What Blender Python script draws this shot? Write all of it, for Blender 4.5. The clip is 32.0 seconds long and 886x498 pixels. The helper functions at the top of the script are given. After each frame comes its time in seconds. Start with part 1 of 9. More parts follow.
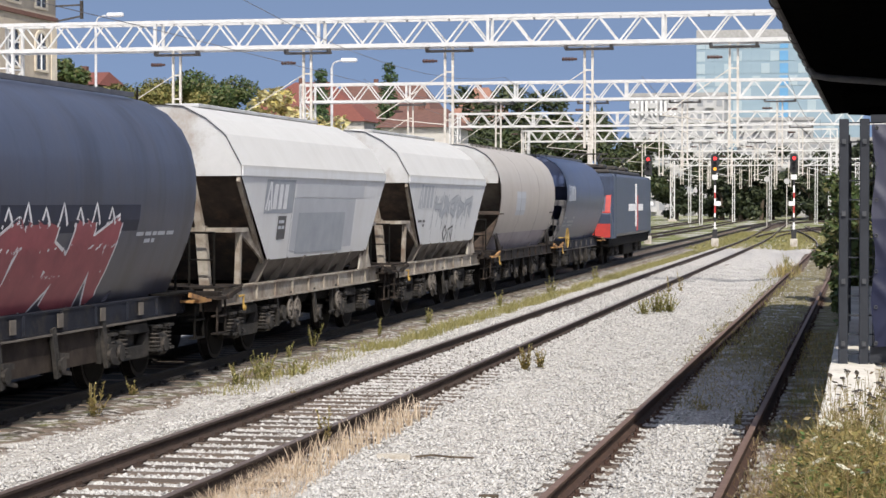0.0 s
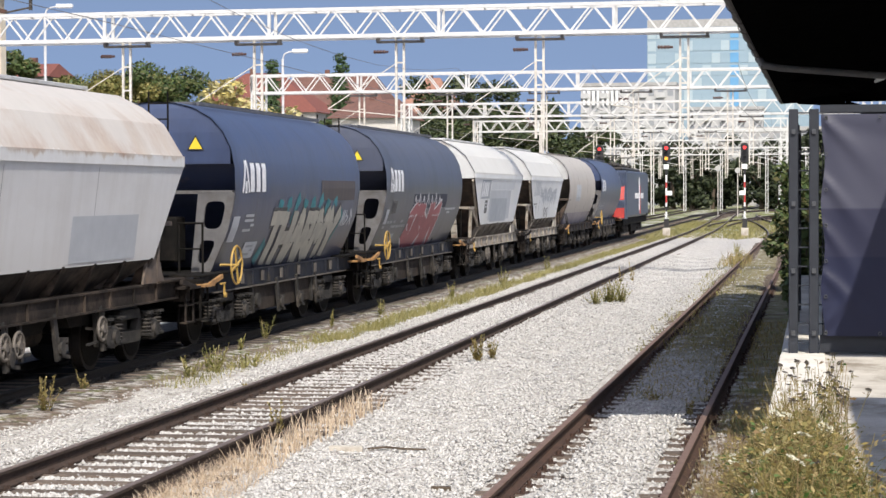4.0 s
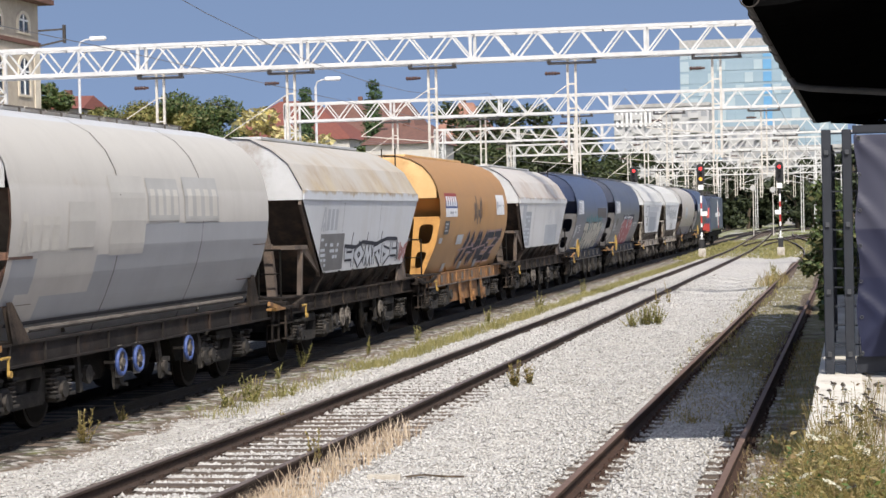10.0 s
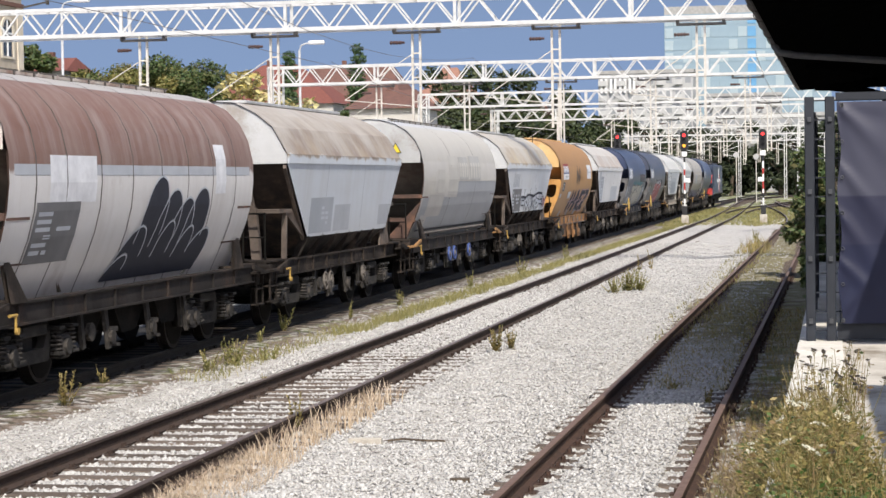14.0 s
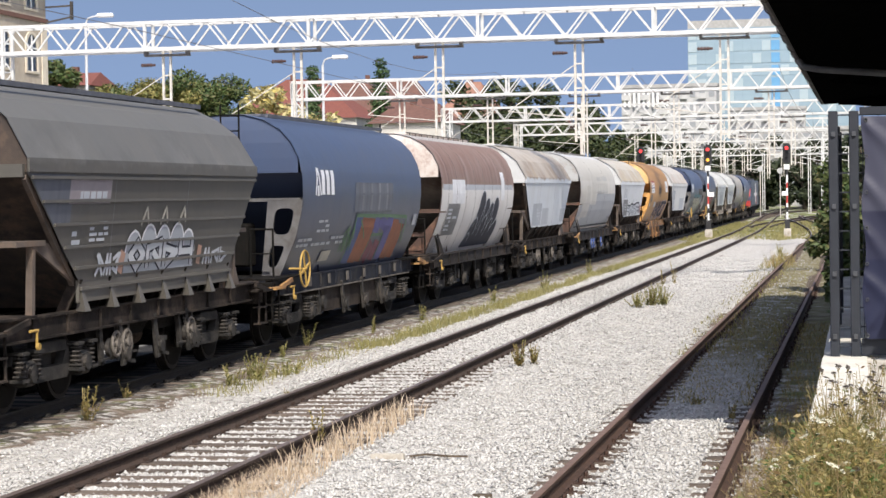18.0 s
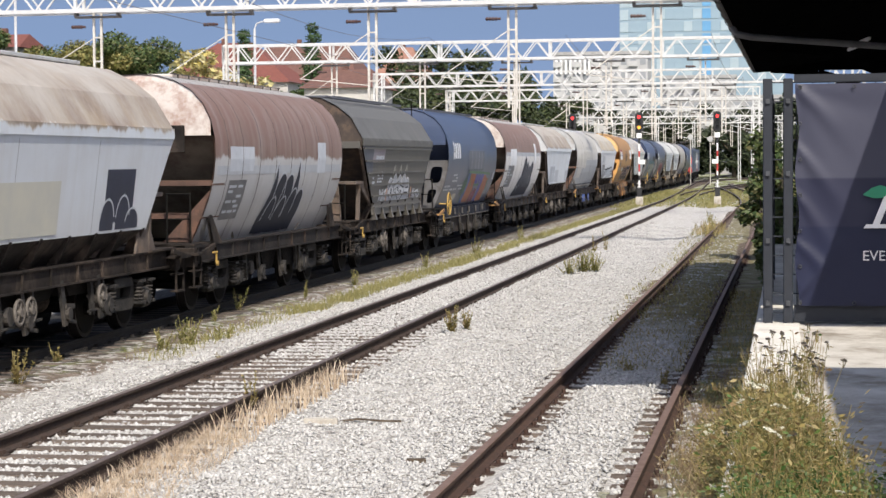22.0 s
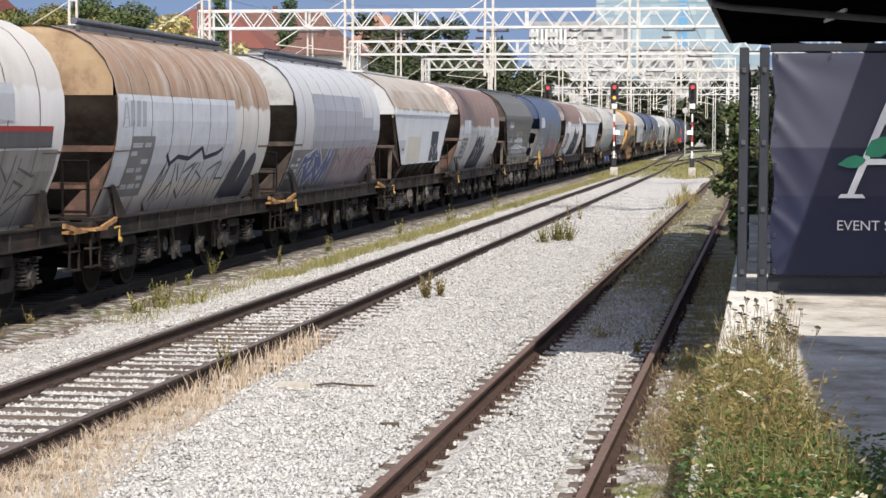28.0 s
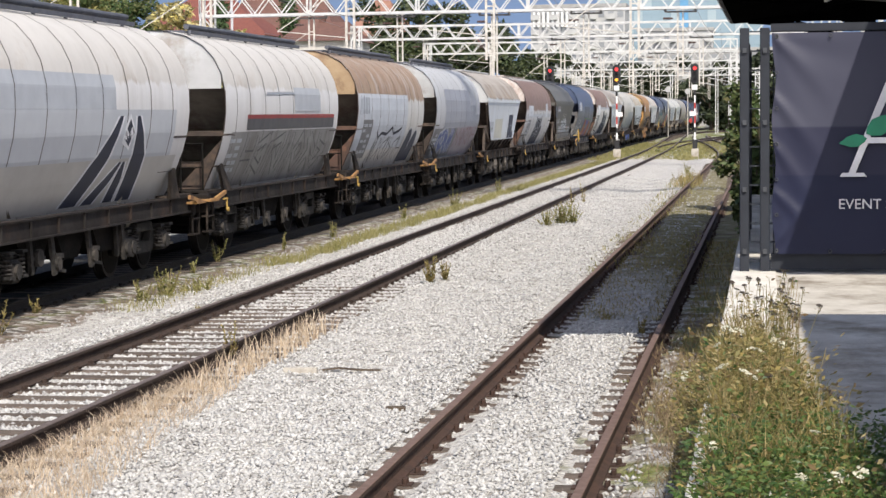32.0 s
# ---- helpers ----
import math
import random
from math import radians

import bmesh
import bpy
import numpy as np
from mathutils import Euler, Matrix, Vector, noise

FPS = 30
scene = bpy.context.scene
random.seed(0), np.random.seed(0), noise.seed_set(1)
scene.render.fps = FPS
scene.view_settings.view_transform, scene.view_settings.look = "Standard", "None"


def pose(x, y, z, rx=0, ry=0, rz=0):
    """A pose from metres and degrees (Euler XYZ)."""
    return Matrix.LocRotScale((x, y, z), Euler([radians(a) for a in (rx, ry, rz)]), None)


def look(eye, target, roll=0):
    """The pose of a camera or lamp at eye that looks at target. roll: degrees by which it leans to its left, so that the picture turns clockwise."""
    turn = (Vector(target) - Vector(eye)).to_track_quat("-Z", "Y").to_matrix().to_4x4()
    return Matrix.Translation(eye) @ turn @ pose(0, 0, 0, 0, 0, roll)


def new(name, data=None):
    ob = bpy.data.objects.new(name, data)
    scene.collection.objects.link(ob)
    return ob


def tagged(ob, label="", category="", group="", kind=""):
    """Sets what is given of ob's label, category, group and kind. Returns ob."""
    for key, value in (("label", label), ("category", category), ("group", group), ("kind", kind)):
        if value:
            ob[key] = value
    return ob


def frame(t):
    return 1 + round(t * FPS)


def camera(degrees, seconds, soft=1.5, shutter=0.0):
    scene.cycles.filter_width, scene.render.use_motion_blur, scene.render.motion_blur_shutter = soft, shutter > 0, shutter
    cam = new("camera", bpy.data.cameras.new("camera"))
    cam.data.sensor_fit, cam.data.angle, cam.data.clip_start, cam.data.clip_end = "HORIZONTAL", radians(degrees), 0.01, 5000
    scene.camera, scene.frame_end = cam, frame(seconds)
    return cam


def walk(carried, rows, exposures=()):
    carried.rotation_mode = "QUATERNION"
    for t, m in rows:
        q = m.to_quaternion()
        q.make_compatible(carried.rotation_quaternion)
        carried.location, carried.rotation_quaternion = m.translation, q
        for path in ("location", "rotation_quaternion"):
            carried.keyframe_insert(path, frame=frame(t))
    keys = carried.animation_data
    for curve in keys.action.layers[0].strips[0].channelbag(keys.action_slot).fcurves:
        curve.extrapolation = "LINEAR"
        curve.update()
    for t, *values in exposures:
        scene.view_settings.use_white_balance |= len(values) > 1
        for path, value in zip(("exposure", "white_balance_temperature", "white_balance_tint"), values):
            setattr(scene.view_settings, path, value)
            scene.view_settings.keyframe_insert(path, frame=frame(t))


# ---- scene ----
cam = camera(25.25, 32.0, soft=1.5)

# seconds, eye x, y, z, yaw, pitch and lean of a hand-held camera on the platform
PATH = [
    (0.0, -0.000, -0.000, 2.600, 11.37, -1.37, -0.00), (0.5, 0.016, -0.067, 2.594, 11.56, -1.69, 0.18), (1.0, -0.002, 0.037, 2.612, 11.38, -1.93, 0.11),
    (1.5, -0.011, 0.045, 2.607, 11.11, -1.86, 0.07), (2.0, -0.015, 0.072, 2.598, 11.50, -1.77, 0.32), (2.5, -0.005, 0.061, 2.608, 11.02, -1.97, 0.26),
    (3.0, -0.003, 0.044, 2.606, 10.97, -1.82, 0.19), (3.5, 0.007, 0.022, 2.610, 10.53, -1.54, 0.21), (5.5, 0.011, 0.016, 2.644, 9.21, -2.27, 0.21),
    (6.0, 0.024, 0.015, 2.665, 9.67, -2.15, 0.43), (6.5, 0.046, -0.034, 2.631, 9.18, -1.33, 0.53), (7.0, 0.040, -0.079, 2.639, 8.79, -1.35, 0.72),
    (7.5, 0.058, -0.108, 2.618, 9.18, -1.93, 0.63), (8.0, 0.035, -0.011, 2.639, 9.30, -2.75, 1.07), (8.5, 0.027, -0.000, 2.644, 9.28, -1.93, 1.27),
    (9.0, 0.035, -0.053, 2.637, 10.13, -1.35, 1.67), (9.5, 0.038, -0.061, 2.636, 10.91, -0.92, 1.44), (10.0, 0.032, -0.016, 2.645, 11.02, -0.93, 1.27),
    (10.5, 0.033, -0.021, 2.645, 11.26, -0.82, 1.09), (11.0, 0.039, -0.007, 2.638, 11.23, -0.92, 0.99), (11.5, 0.036, -0.002, 2.639, 11.31, -0.94, 1.05),
    (12.0, 0.040, -0.020, 2.648, 11.18, -1.56, 0.90), (12.5, 0.031, 0.002, 2.643, 10.88, -1.74, 1.12), (13.0, 0.048, 0.009, 2.639, 10.81, -1.85, 1.10),
    (13.5, 0.038, 0.010, 2.638, 10.56, -1.73, 1.06), (14.0, 0.038, -0.003, 2.638, 10.55, -1.95, 0.89), (14.5, 0.039, -0.046, 2.641, 10.21, -2.28, 0.79),
    (16.5, 0.035, -0.015, 2.650, 11.37, -1.43, 1.03), (17.0, 0.035, -0.002, 2.648, 11.11, -1.25, 0.81), (17.5, 0.025, 0.024, 2.650, 11.51, -1.40, 0.74),
    (18.0, 0.039, 0.042, 2.646, 11.22, -1.53, 0.91), (18.5, 0.036, 0.025, 2.647, 11.39, -1.96, 0.85), (19.0, 0.043, 0.009, 2.635, 11.05, -1.91, 0.86),
    (19.5, 0.043, 0.005, 2.637, 10.47, -1.67, 0.76), (20.0, 0.046, -0.011, 2.646, 10.53, -1.79, 0.68), (20.5, 0.036, -0.013, 2.641, 10.72, -2.12, 0.57),
    (21.0, 0.024, 0.005, 2.640, 10.45, -2.47, 0.27), (21.5, 0.016, 0.037, 2.646, 10.06, -2.26, 0.69), (22.0, -0.012, 0.079, 2.631, 9.22, -2.54, 0.48),
    (22.5, -0.044, 0.087, 2.629, 8.19, -3.09, -0.30), (23.0, -0.045, 0.062, 2.632, 8.87, -3.31, -0.22), (23.5, -0.043, 0.097, 2.637, 8.90, -3.56, 0.09),
    (24.0, -0.052, 0.129, 2.645, 8.98, -3.69, -0.12), (24.5, -0.065, 0.134, 2.643, 9.08, -3.44, -0.25), (25.0, -0.072, 0.133, 2.638, 9.09, -3.60, -0.27),
    (25.5, -0.065, 0.114, 2.643, 9.23, -3.41, -0.20), (27.5, -0.038, 0.077, 2.587, 9.05, -3.34, 0.15), (28.0, -0.026, 0.076, 2.592, 8.46, -3.44, -0.18),
    (28.5, -0.030, 0.035, 2.584, 7.52, -3.65, -0.33), (29.0, -0.016, 0.005, 2.589, 7.65, -3.98, -0.05), (29.5, -0.014, 0.010, 2.584, 8.23, -4.11, 0.16),
    (30.0, -0.008, 0.001, 2.586, 8.32, -4.38, 0.06), (30.5, -0.004, -0.013, 2.587, 8.36, -4.34, 0.33), (31.0, 0.006, -0.004, 2.590, 8.15, -4.15, 0.19),
    (31.5, 0.001, -0.017, 2.593, 8.19, -3.98, 0.19), (32.0, -0.006, -0.011, 2.592, 8.59, -3.89, 0.60),
]


def aim(x, y, z, yaw, pitch, lean):
    a, b = radians(yaw), radians(pitch)
    way = Vector((-math.sin(a) * math.cos(b), math.cos(a) * math.cos(b), math.sin(b)))
    eye = Vector((x, y, z))
    return look(eye, eye + way, -lean)


# the film's camera brightens a little while dark wagons fill the picture
walk(cam, [(r[0], aim(*r[1:])) for r in PATH], [(0, 0.28), (3, 0.44), (6, 0.36), (9, 0.35), (12, 0.30), (14, 0.34), (18, 0.45), (21, 0.37), (25, 0.35), (28, 0.37), (32, 0.34)])

# ---- light ----
SUN_WAY = Vector((-0.35, 0.80, -1.0)).normalized()
world = bpy.data.worlds.new("world")
scene.world = world
world.use_nodes = True
wn = world.node_tree.nodes
sky = wn.new("ShaderNodeTexSky")
sky.sky_type = "NISHITA"
sky.sun_disc = False
sky.sun_elevation = math.asin(-SUN_WAY.z)
sky.sun_rotation = math.atan2(-SUN_WAY.x, -SUN_WAY.y)
sky.air_density, sky.dust_density, sky.ozone_density = 1.0, 2.5, 4.0
wn["Background"].inputs[1].default_value = 0.142
# the low sky is as deep a blue as the sky higher up: raise the directions that look it up
tc = wn.new("ShaderNodeTexCoord")
lift = wn.new("ShaderNodeMapping")
lift.inputs["Location"].default_value = (0, 0, 0.42)
lift.inputs["Scale"].default_value = (1, 1, 0.75)
world.node_tree.links.new(tc.outputs["Generated"], lift.inputs[0])
world.node_tree.links.new(lift.outputs[0], sky.inputs[0])
pale = wn.new("ShaderNodeHueSaturation")
pale.inputs["Saturation"].default_value = 0.84
world.node_tree.links.new(sky.outputs[0], pale.inputs["Color"])
world.node_tree.links.new(pale.outputs[0], wn["Background"].inputs[0])
sun = new("sun", bpy.data.lights.new("sun", "SUN"))
sun.data.energy, sun.data.angle, sun.data.color = 4.35, radians(0.55), (1.0, 0.93, 0.82)
sun.matrix_world = look((0, 0, 60), Vector((0, 0, 60)) + SUN_WAY)


# ---- materials ----
def mat(name, base, base2=None, scale=4.0, rough=0.7, metal=0.0, bump=0.0, bscale=60.0, coat=0.0, stretch=(1, 1, 1), dirt=None, dscale=1.2, damt=0.5, per=0.0, emit=None):
    """A surface with a fine and a coarse variation: base and base2 mixed by noise, dirt in larger patches, bump, and a shade of its own for each piece."""
    m = bpy.data.materials.new(name)
    m.use_nodes = True
    nt = m.node_tree
    n, lk = nt.nodes, nt.links
    b = n["Principled BSDF"]
    b.inputs["Roughness"].default_value = rough
    b.inputs["Metallic"].default_value = metal
    tc = n.new("ShaderNodeTexCoord")
    mp = n.new("ShaderNodeMapping")
    mp.inputs["Scale"].default_value = stretch
    lk.new(tc.outputs["Object"], mp.inputs[0])
    base2 = base2 or tuple(min(1, c * 0.72) for c in base)
    nz = n.new("ShaderNodeTexNoise")
    nz.inputs["Scale"].default_value, nz.inputs["Detail"].default_value, nz.inputs["Roughness"].default_value = scale, 6, 0.62
    lk.new(mp.outputs[0], nz.inputs["Vector"])
    ramp = n.new("ShaderNodeValToRGB")
    ramp.color_ramp.elements[0].position, ramp.color_ramp.elements[1].position = 0.34, 0.66
    ramp.color_ramp.elements[0].color, ramp.color_ramp.elements[1].color = (*base2, 1), (*base, 1)
    lk.new(nz.outputs["Fac"], ramp.inputs[0])
    col = ramp.outputs[0]
    if dirt:
        nd = n.new("ShaderNodeTexNoise")
        nd.inputs["Scale"].default_value, nd.inputs["Detail"].default_value, nd.inputs["Roughness"].default_value = dscale, 8, 0.7
        lk.new(mp.outputs[0], nd.inputs["Vector"])
        rd = n.new("ShaderNodeMapRange")
        rd.inputs[1].default_value, rd.inputs[2].default_value = 0.62 - 0.25 * damt, 0.80 - 0.25 * damt
        lk.new(nd.outputs["Fac"], rd.inputs[0])
        mx = n.new("ShaderNodeMix")
        mx.data_type = "RGBA"
        mx.inputs["B"].default_value = (*dirt, 1)
        for s in mx.inputs:
            if s.name == "B" and s.type == "RGBA":
                s.default_value = (*dirt, 1)
        fa = [s for s in mx.inputs if s.name == "A" and s.type == "RGBA"][0]
        lk.new(rd.outputs[0], mx.inputs[0])
        lk.new(col, fa)
        col = [s for s in mx.outputs if s.type == "RGBA"][0]
    if per:
        oi = n.new("ShaderNodeObjectInfo")
        mr = n.new("ShaderNodeMapRange")
        mr.inputs[3].default_value, mr.inputs[4].default_value = 1 - per, 1 + per
        lk.new(oi.outputs["Random"], mr.inputs[0])
        hs = n.new("ShaderNodeHueSaturation")
        lk.new(mr.outputs[0], hs.inputs["Value"])
        lk.new(col, hs.inputs["Color"])
        col = hs.outputs[0]
    lk.new(col, b.inputs["Base Color"])
    if bump:
        nb = n.new("ShaderNodeTexNoise")
        nb.inputs["Scale"].default_value, nb.inputs["Detail"].default_value = bscale, 5
        lk.new(mp.outputs[0], nb.inputs["Vector"])
        bp = n.new("ShaderNodeBump")
        bp.inputs["Strength"].default_value, bp.inputs["Distance"].default_value = bump, 0.02
        lk.new(nb.outputs["Fac"], bp.inputs["Height"])
        lk.new(bp.outputs[0], b.inputs["Normal"])
    if coat:
        b.inputs["Coat Weight"].default_value = coat
        b.inputs["Coat Roughness"].default_value = 0.25
    if emit:
        b.inputs["Emission Color"].default_value = (*emit[:3], 1)
        b.inputs["Emission Strength"].default_value = emit[3]
    return m


def island_mat(name, cols, rough=0.8, trans=0.0):
    """A surface whose separate islands (leaves, stones, blades) each take a colour between those given."""
    m = bpy.data.materials.new(name)
    m.use_nodes = True
    n, lk = m.node_tree.nodes, m.node_tree.links
    b = n["Principled BSDF"]
    b.inputs["Roughness"].default_value = rough
    g = n.new("ShaderNodeNewGeometry")
    r = n.new("ShaderNodeValToRGB")
    while len(r.color_ramp.elements) < len(cols):
        r.color_ramp.elements.new(0.5)
    for i, c in enumerate(cols):
        r.color_ramp.elements[i].position = i / max(1, len(cols) - 1)
        r.color_ramp.elements[i].color = (*c, 1)
    lk.new(g.outputs["Random Per Island"], r.inputs[0])
    lk.new(r.outputs[0], b.inputs["Base Color"])
    if trans:
        t = n.new("ShaderNodeBsdfTranslucent")
        mx = n.new("ShaderNodeMixShader")
        mx.inputs[0].default_value = trans
        lk.new(r.outputs[0], t.inputs[0])
        lk.new(b.outputs[0], mx.inputs[1])
        lk.new(t.outputs[0], mx.inputs[2])
        lk.new(mx.outputs[0], n["Material Output"].inputs[0])
    return m


M = {}
M["white_steel"] = mat("white_steel", (0.61, 0.61, 0.605), (0.48, 0.48, 0.475), 3, 0.45)
M["post_steel"] = mat("post_steel", (0.58, 0.56, 0.52), (0.44, 0.40, 0.35), 6, 0.6)
M["dark_steel"] = mat("dark_steel", (0.06, 0.055, 0.05), (0.035, 0.03, 0.028), 8, 0.6, 0.2, 0.2)
# running gear: grime and the shade beneath the wagons both make these colours near-black
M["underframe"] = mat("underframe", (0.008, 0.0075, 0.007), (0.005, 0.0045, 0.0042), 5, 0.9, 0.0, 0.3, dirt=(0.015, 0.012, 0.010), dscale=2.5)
M["underframe_brown"] = mat("underframe_brown", (0.032, 0.026, 0.023), (0.013, 0.011, 0.010), 3, 0.85, 0.0, 0.3, dirt=(0.070, 0.053, 0.043), dscale=1.5)
M["gusset_grey"] = mat("gusset_grey", (0.14, 0.125, 0.11), (0.075, 0.063, 0.054), 2.5, 0.8, 0.0, 0.2)
M["cream_steel"] = mat("cream_steel", (0.36, 0.335, 0.295), (0.20, 0.165, 0.13), 3, 0.7, 0.0, 0.2, dirt=(0.14, 0.10, 0.075), dscale=1.8, damt=0.55)
M["bogie_steel"] = mat("bogie_steel", (0.027, 0.024, 0.022), (0.008, 0.0075, 0.007), 5, 0.85, 0.0, 0.3, dirt=(0.065, 0.055, 0.047), dscale=2.6)
M["sill_navy"] = mat("sill_navy", (0.020, 0.023, 0.034), (0.012, 0.0135, 0.020), 3, 0.7, dirt=(0.045, 0.04, 0.036), dscale=2)
M["sill_dark"] = mat("sill_dark", (0.034, 0.030, 0.029), (0.016, 0.014, 0.0135), 2.5, 0.75, 0, 0.2, dirt=(0.055, 0.036, 0.028), dscale=1.4, damt=0.35)
M["edge_pale"] = mat("edge_pale", (0.26, 0.25, 0.24), (0.12, 0.11, 0.10), 3, 0.7)
M["end_member"] = mat("end_member", (0.125, 0.098, 0.082), (0.060, 0.045, 0.037), 2.2, 0.8, 0, 0.2, dirt=(0.17, 0.115, 0.08), dscale=1.6, damt=0.4)
M["slope_grey"] = mat("slope_grey", (0.23, 0.21, 0.175), (0.13, 0.112, 0.09), 1.5, 0.8, 0, 0.1, dirt=(0.085, 0.06, 0.045), dscale=1.1)
M["outlet_brown"] = mat("outlet_brown", (0.050, 0.040, 0.034), (0.022, 0.018, 0.016), 3, 0.85, 0, 0.2)
M["outlet_orange"] = mat("outlet_orange", (0.30, 0.15, 0.055), (0.17, 0.085, 0.04), 3, 0.75, 0, 0.2, dirt=(0.07, 0.045, 0.03), dscale=1.8)
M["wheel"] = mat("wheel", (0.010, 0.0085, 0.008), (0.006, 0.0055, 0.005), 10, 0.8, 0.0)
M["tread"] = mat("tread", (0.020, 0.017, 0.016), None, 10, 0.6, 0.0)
M["rail_side"] = mat("rail_side", (0.070, 0.036, 0.025), (0.036, 0.020, 0.015), 9, 0.85, 0.0, 0.3)
M["rail_dark"] = mat("rail_dark", (0.052, 0.031, 0.023), (0.028, 0.018, 0.014), 9, 0.9, 0.0, 0.3)
# rails below the train: oil, and the shade there, both in the colour
M["rail_oily_shade"] = mat("rail_oily_shade", (0.020, 0.016, 0.014), (0.010, 0.0085, 0.0075), 6, 0.8, 0.0, 0.3)
M["rail_top"] = mat("rail_top", (0.20, 0.155, 0.13), (0.12, 0.085, 0.07), 12, 0.42, 0.3)
M["rail_rusty"] = mat("rail_rusty", (0.20, 0.135, 0.108), (0.125, 0.075, 0.058), 12, 0.7, 0.1)
M["sleeper"] = mat("sleeper", (0.16, 0.125, 0.10), (0.07, 0.052, 0.042), 5, 0.9, 0, 0.5, 40, stretch=(1, 6, 1), per=0.25)
M["concrete"] = mat("concrete", (0.60, 0.565, 0.51), (0.42, 0.385, 0.335), 2.2, 0.9, 0, 0.5, 30, stretch=(1, 0.8, 1), dirt=(0.23, 0.195, 0.155), dscale=1.3, damt=0.6)
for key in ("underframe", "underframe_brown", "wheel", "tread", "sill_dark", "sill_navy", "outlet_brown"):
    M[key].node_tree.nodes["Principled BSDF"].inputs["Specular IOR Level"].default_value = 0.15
M["yellow"] = mat("yellow", (0.44, 0.29, 0.075), (0.32, 0.20, 0.05), 8, 0.6)
M["step_orange"] = mat("step_orange", (0.40, 0.22, 0.075), (0.17, 0.09, 0.045), 6, 0.75)
M["black"] = mat("black", (0.02, 0.02, 0.022), None, 5, 0.6)
M["white_paint"] = mat("white_paint", (0.8, 0.8, 0.8), (0.66, 0.66, 0.66), 6, 0.55)
M["red_paint"] = mat("red_paint", (0.42, 0.035, 0.028), (0.31, 0.03, 0.027), 6, 0.5)
M["red_light"] = mat("red_light", (0.5, 0.02, 0.02), None, 5, 0.4, emit=(1.0, 0.05, 0.05, 1.6))
M["orange_light"] = mat("orange_light", (0.6, 0.3, 0.02), None, 5, 0.4, emit=(1.0, 0.45, 0.06, 1.2))
M["insulator"] = mat("insulator", (0.07, 0.035, 0.03), None, 6, 0.3)
M["wire"] = mat("wire", (0.22, 0.21, 0.21), None, 6, 0.5, 0.4)


# ---- mesh helpers ----
def part(name, bm, material, parent=None, label="", at=None, smooth=False):
    """Links a bmesh as one mesh object, under a thing or a part."""
    me = bpy.data.meshes.new(name)
    bm.to_mesh(me)
    bm.free()
    if smooth:
        me.shade_smooth() if hasattr(me, "shade_smooth") else None
    for mm in (material if isinstance(material, (list, tuple)) else [material]):
        me.materials.append(mm)
    ob = new(name, me)
    if parent:
        ob.parent = parent
    if at is not None:
        ob.matrix_basis = at
    if label:
        tagged(ob, label)
    return ob


def shared(name, me, parent=None, at=None, label=""):
    ob = new(name, me)
    if parent:
        ob.parent = parent
    if at is not None:
        ob.matrix_basis = at
    if label:
        tagged(ob, label)
    return ob


def mesh_of(name, bm, *materials, smooth=False):
    me = bpy.data.meshes.new(name)
    bm.to_mesh(me)
    bm.free()
    for mm in materials:
        me.materials.append(mm)
    if smooth:
        for p in me.polygons:
            p.use_smooth = True
    return me


def box(bm, x0, x1, y0, y1, z0, z1, bevel=0.0, mi=0):
    vs = [bm.verts.new((x, y, z)) for z in (z0, z1) for y in (y0, y1) for x in (x0, x1)]
    fs = []
    for q in ((0, 2, 3, 1), (4, 5, 7, 6), (0, 1, 5, 4), (2, 6, 7, 3), (0, 4, 6, 2), (1, 3, 7, 5)):
        f = bm.faces.new([vs[i] for i in q])
        f.material_index = mi
        fs.append(f)
    if bevel:
        es = list({e for f in fs for e in f.edges})
        r = bmesh.ops.bevel(bm, geom=es, offset=bevel, segments=1, affect="EDGES")
        for f in r["faces"]:
            f.material_index = mi
    return vs


def bar(bm, a, b, w, h=None, n=4, mi=0):
    """A bar from a to b: square (n = 4, w by h) or round."""
    a, b = Vector(a), Vector(b)
    h = h or w
    d = (b - a).normalized()
    up = Vector((0, 0, 1)) if abs(d.z) < 0.95 else Vector((0, 1, 0))
    s = d.cross(up).normalized()
    u = s.cross(d)
    rings = []
    for p in (a, b):
        if n == 4:
            rings.append([bm.verts.new(p + s * i * w / 2 + u * j * h / 2) for i, j in ((-1, -1), (1, -1), (1, 1), (-1, 1))])
        else:
            rings.append([bm.verts.new(p + s * math.cos(2 * math.pi * k / n) * w / 2 + u * math.sin(2 * math.pi * k / n) * h / 2) for k in range(n)])
    for k in range(n):
        bm.faces.new((rings[0][k], rings[0][(k + 1) % n], rings[1][(k + 1) % n], rings[1][k])).material_index = mi
    bm.faces.new(rings[0][::-1]).material_index = mi
    bm.faces.new(rings[1]).material_index = mi


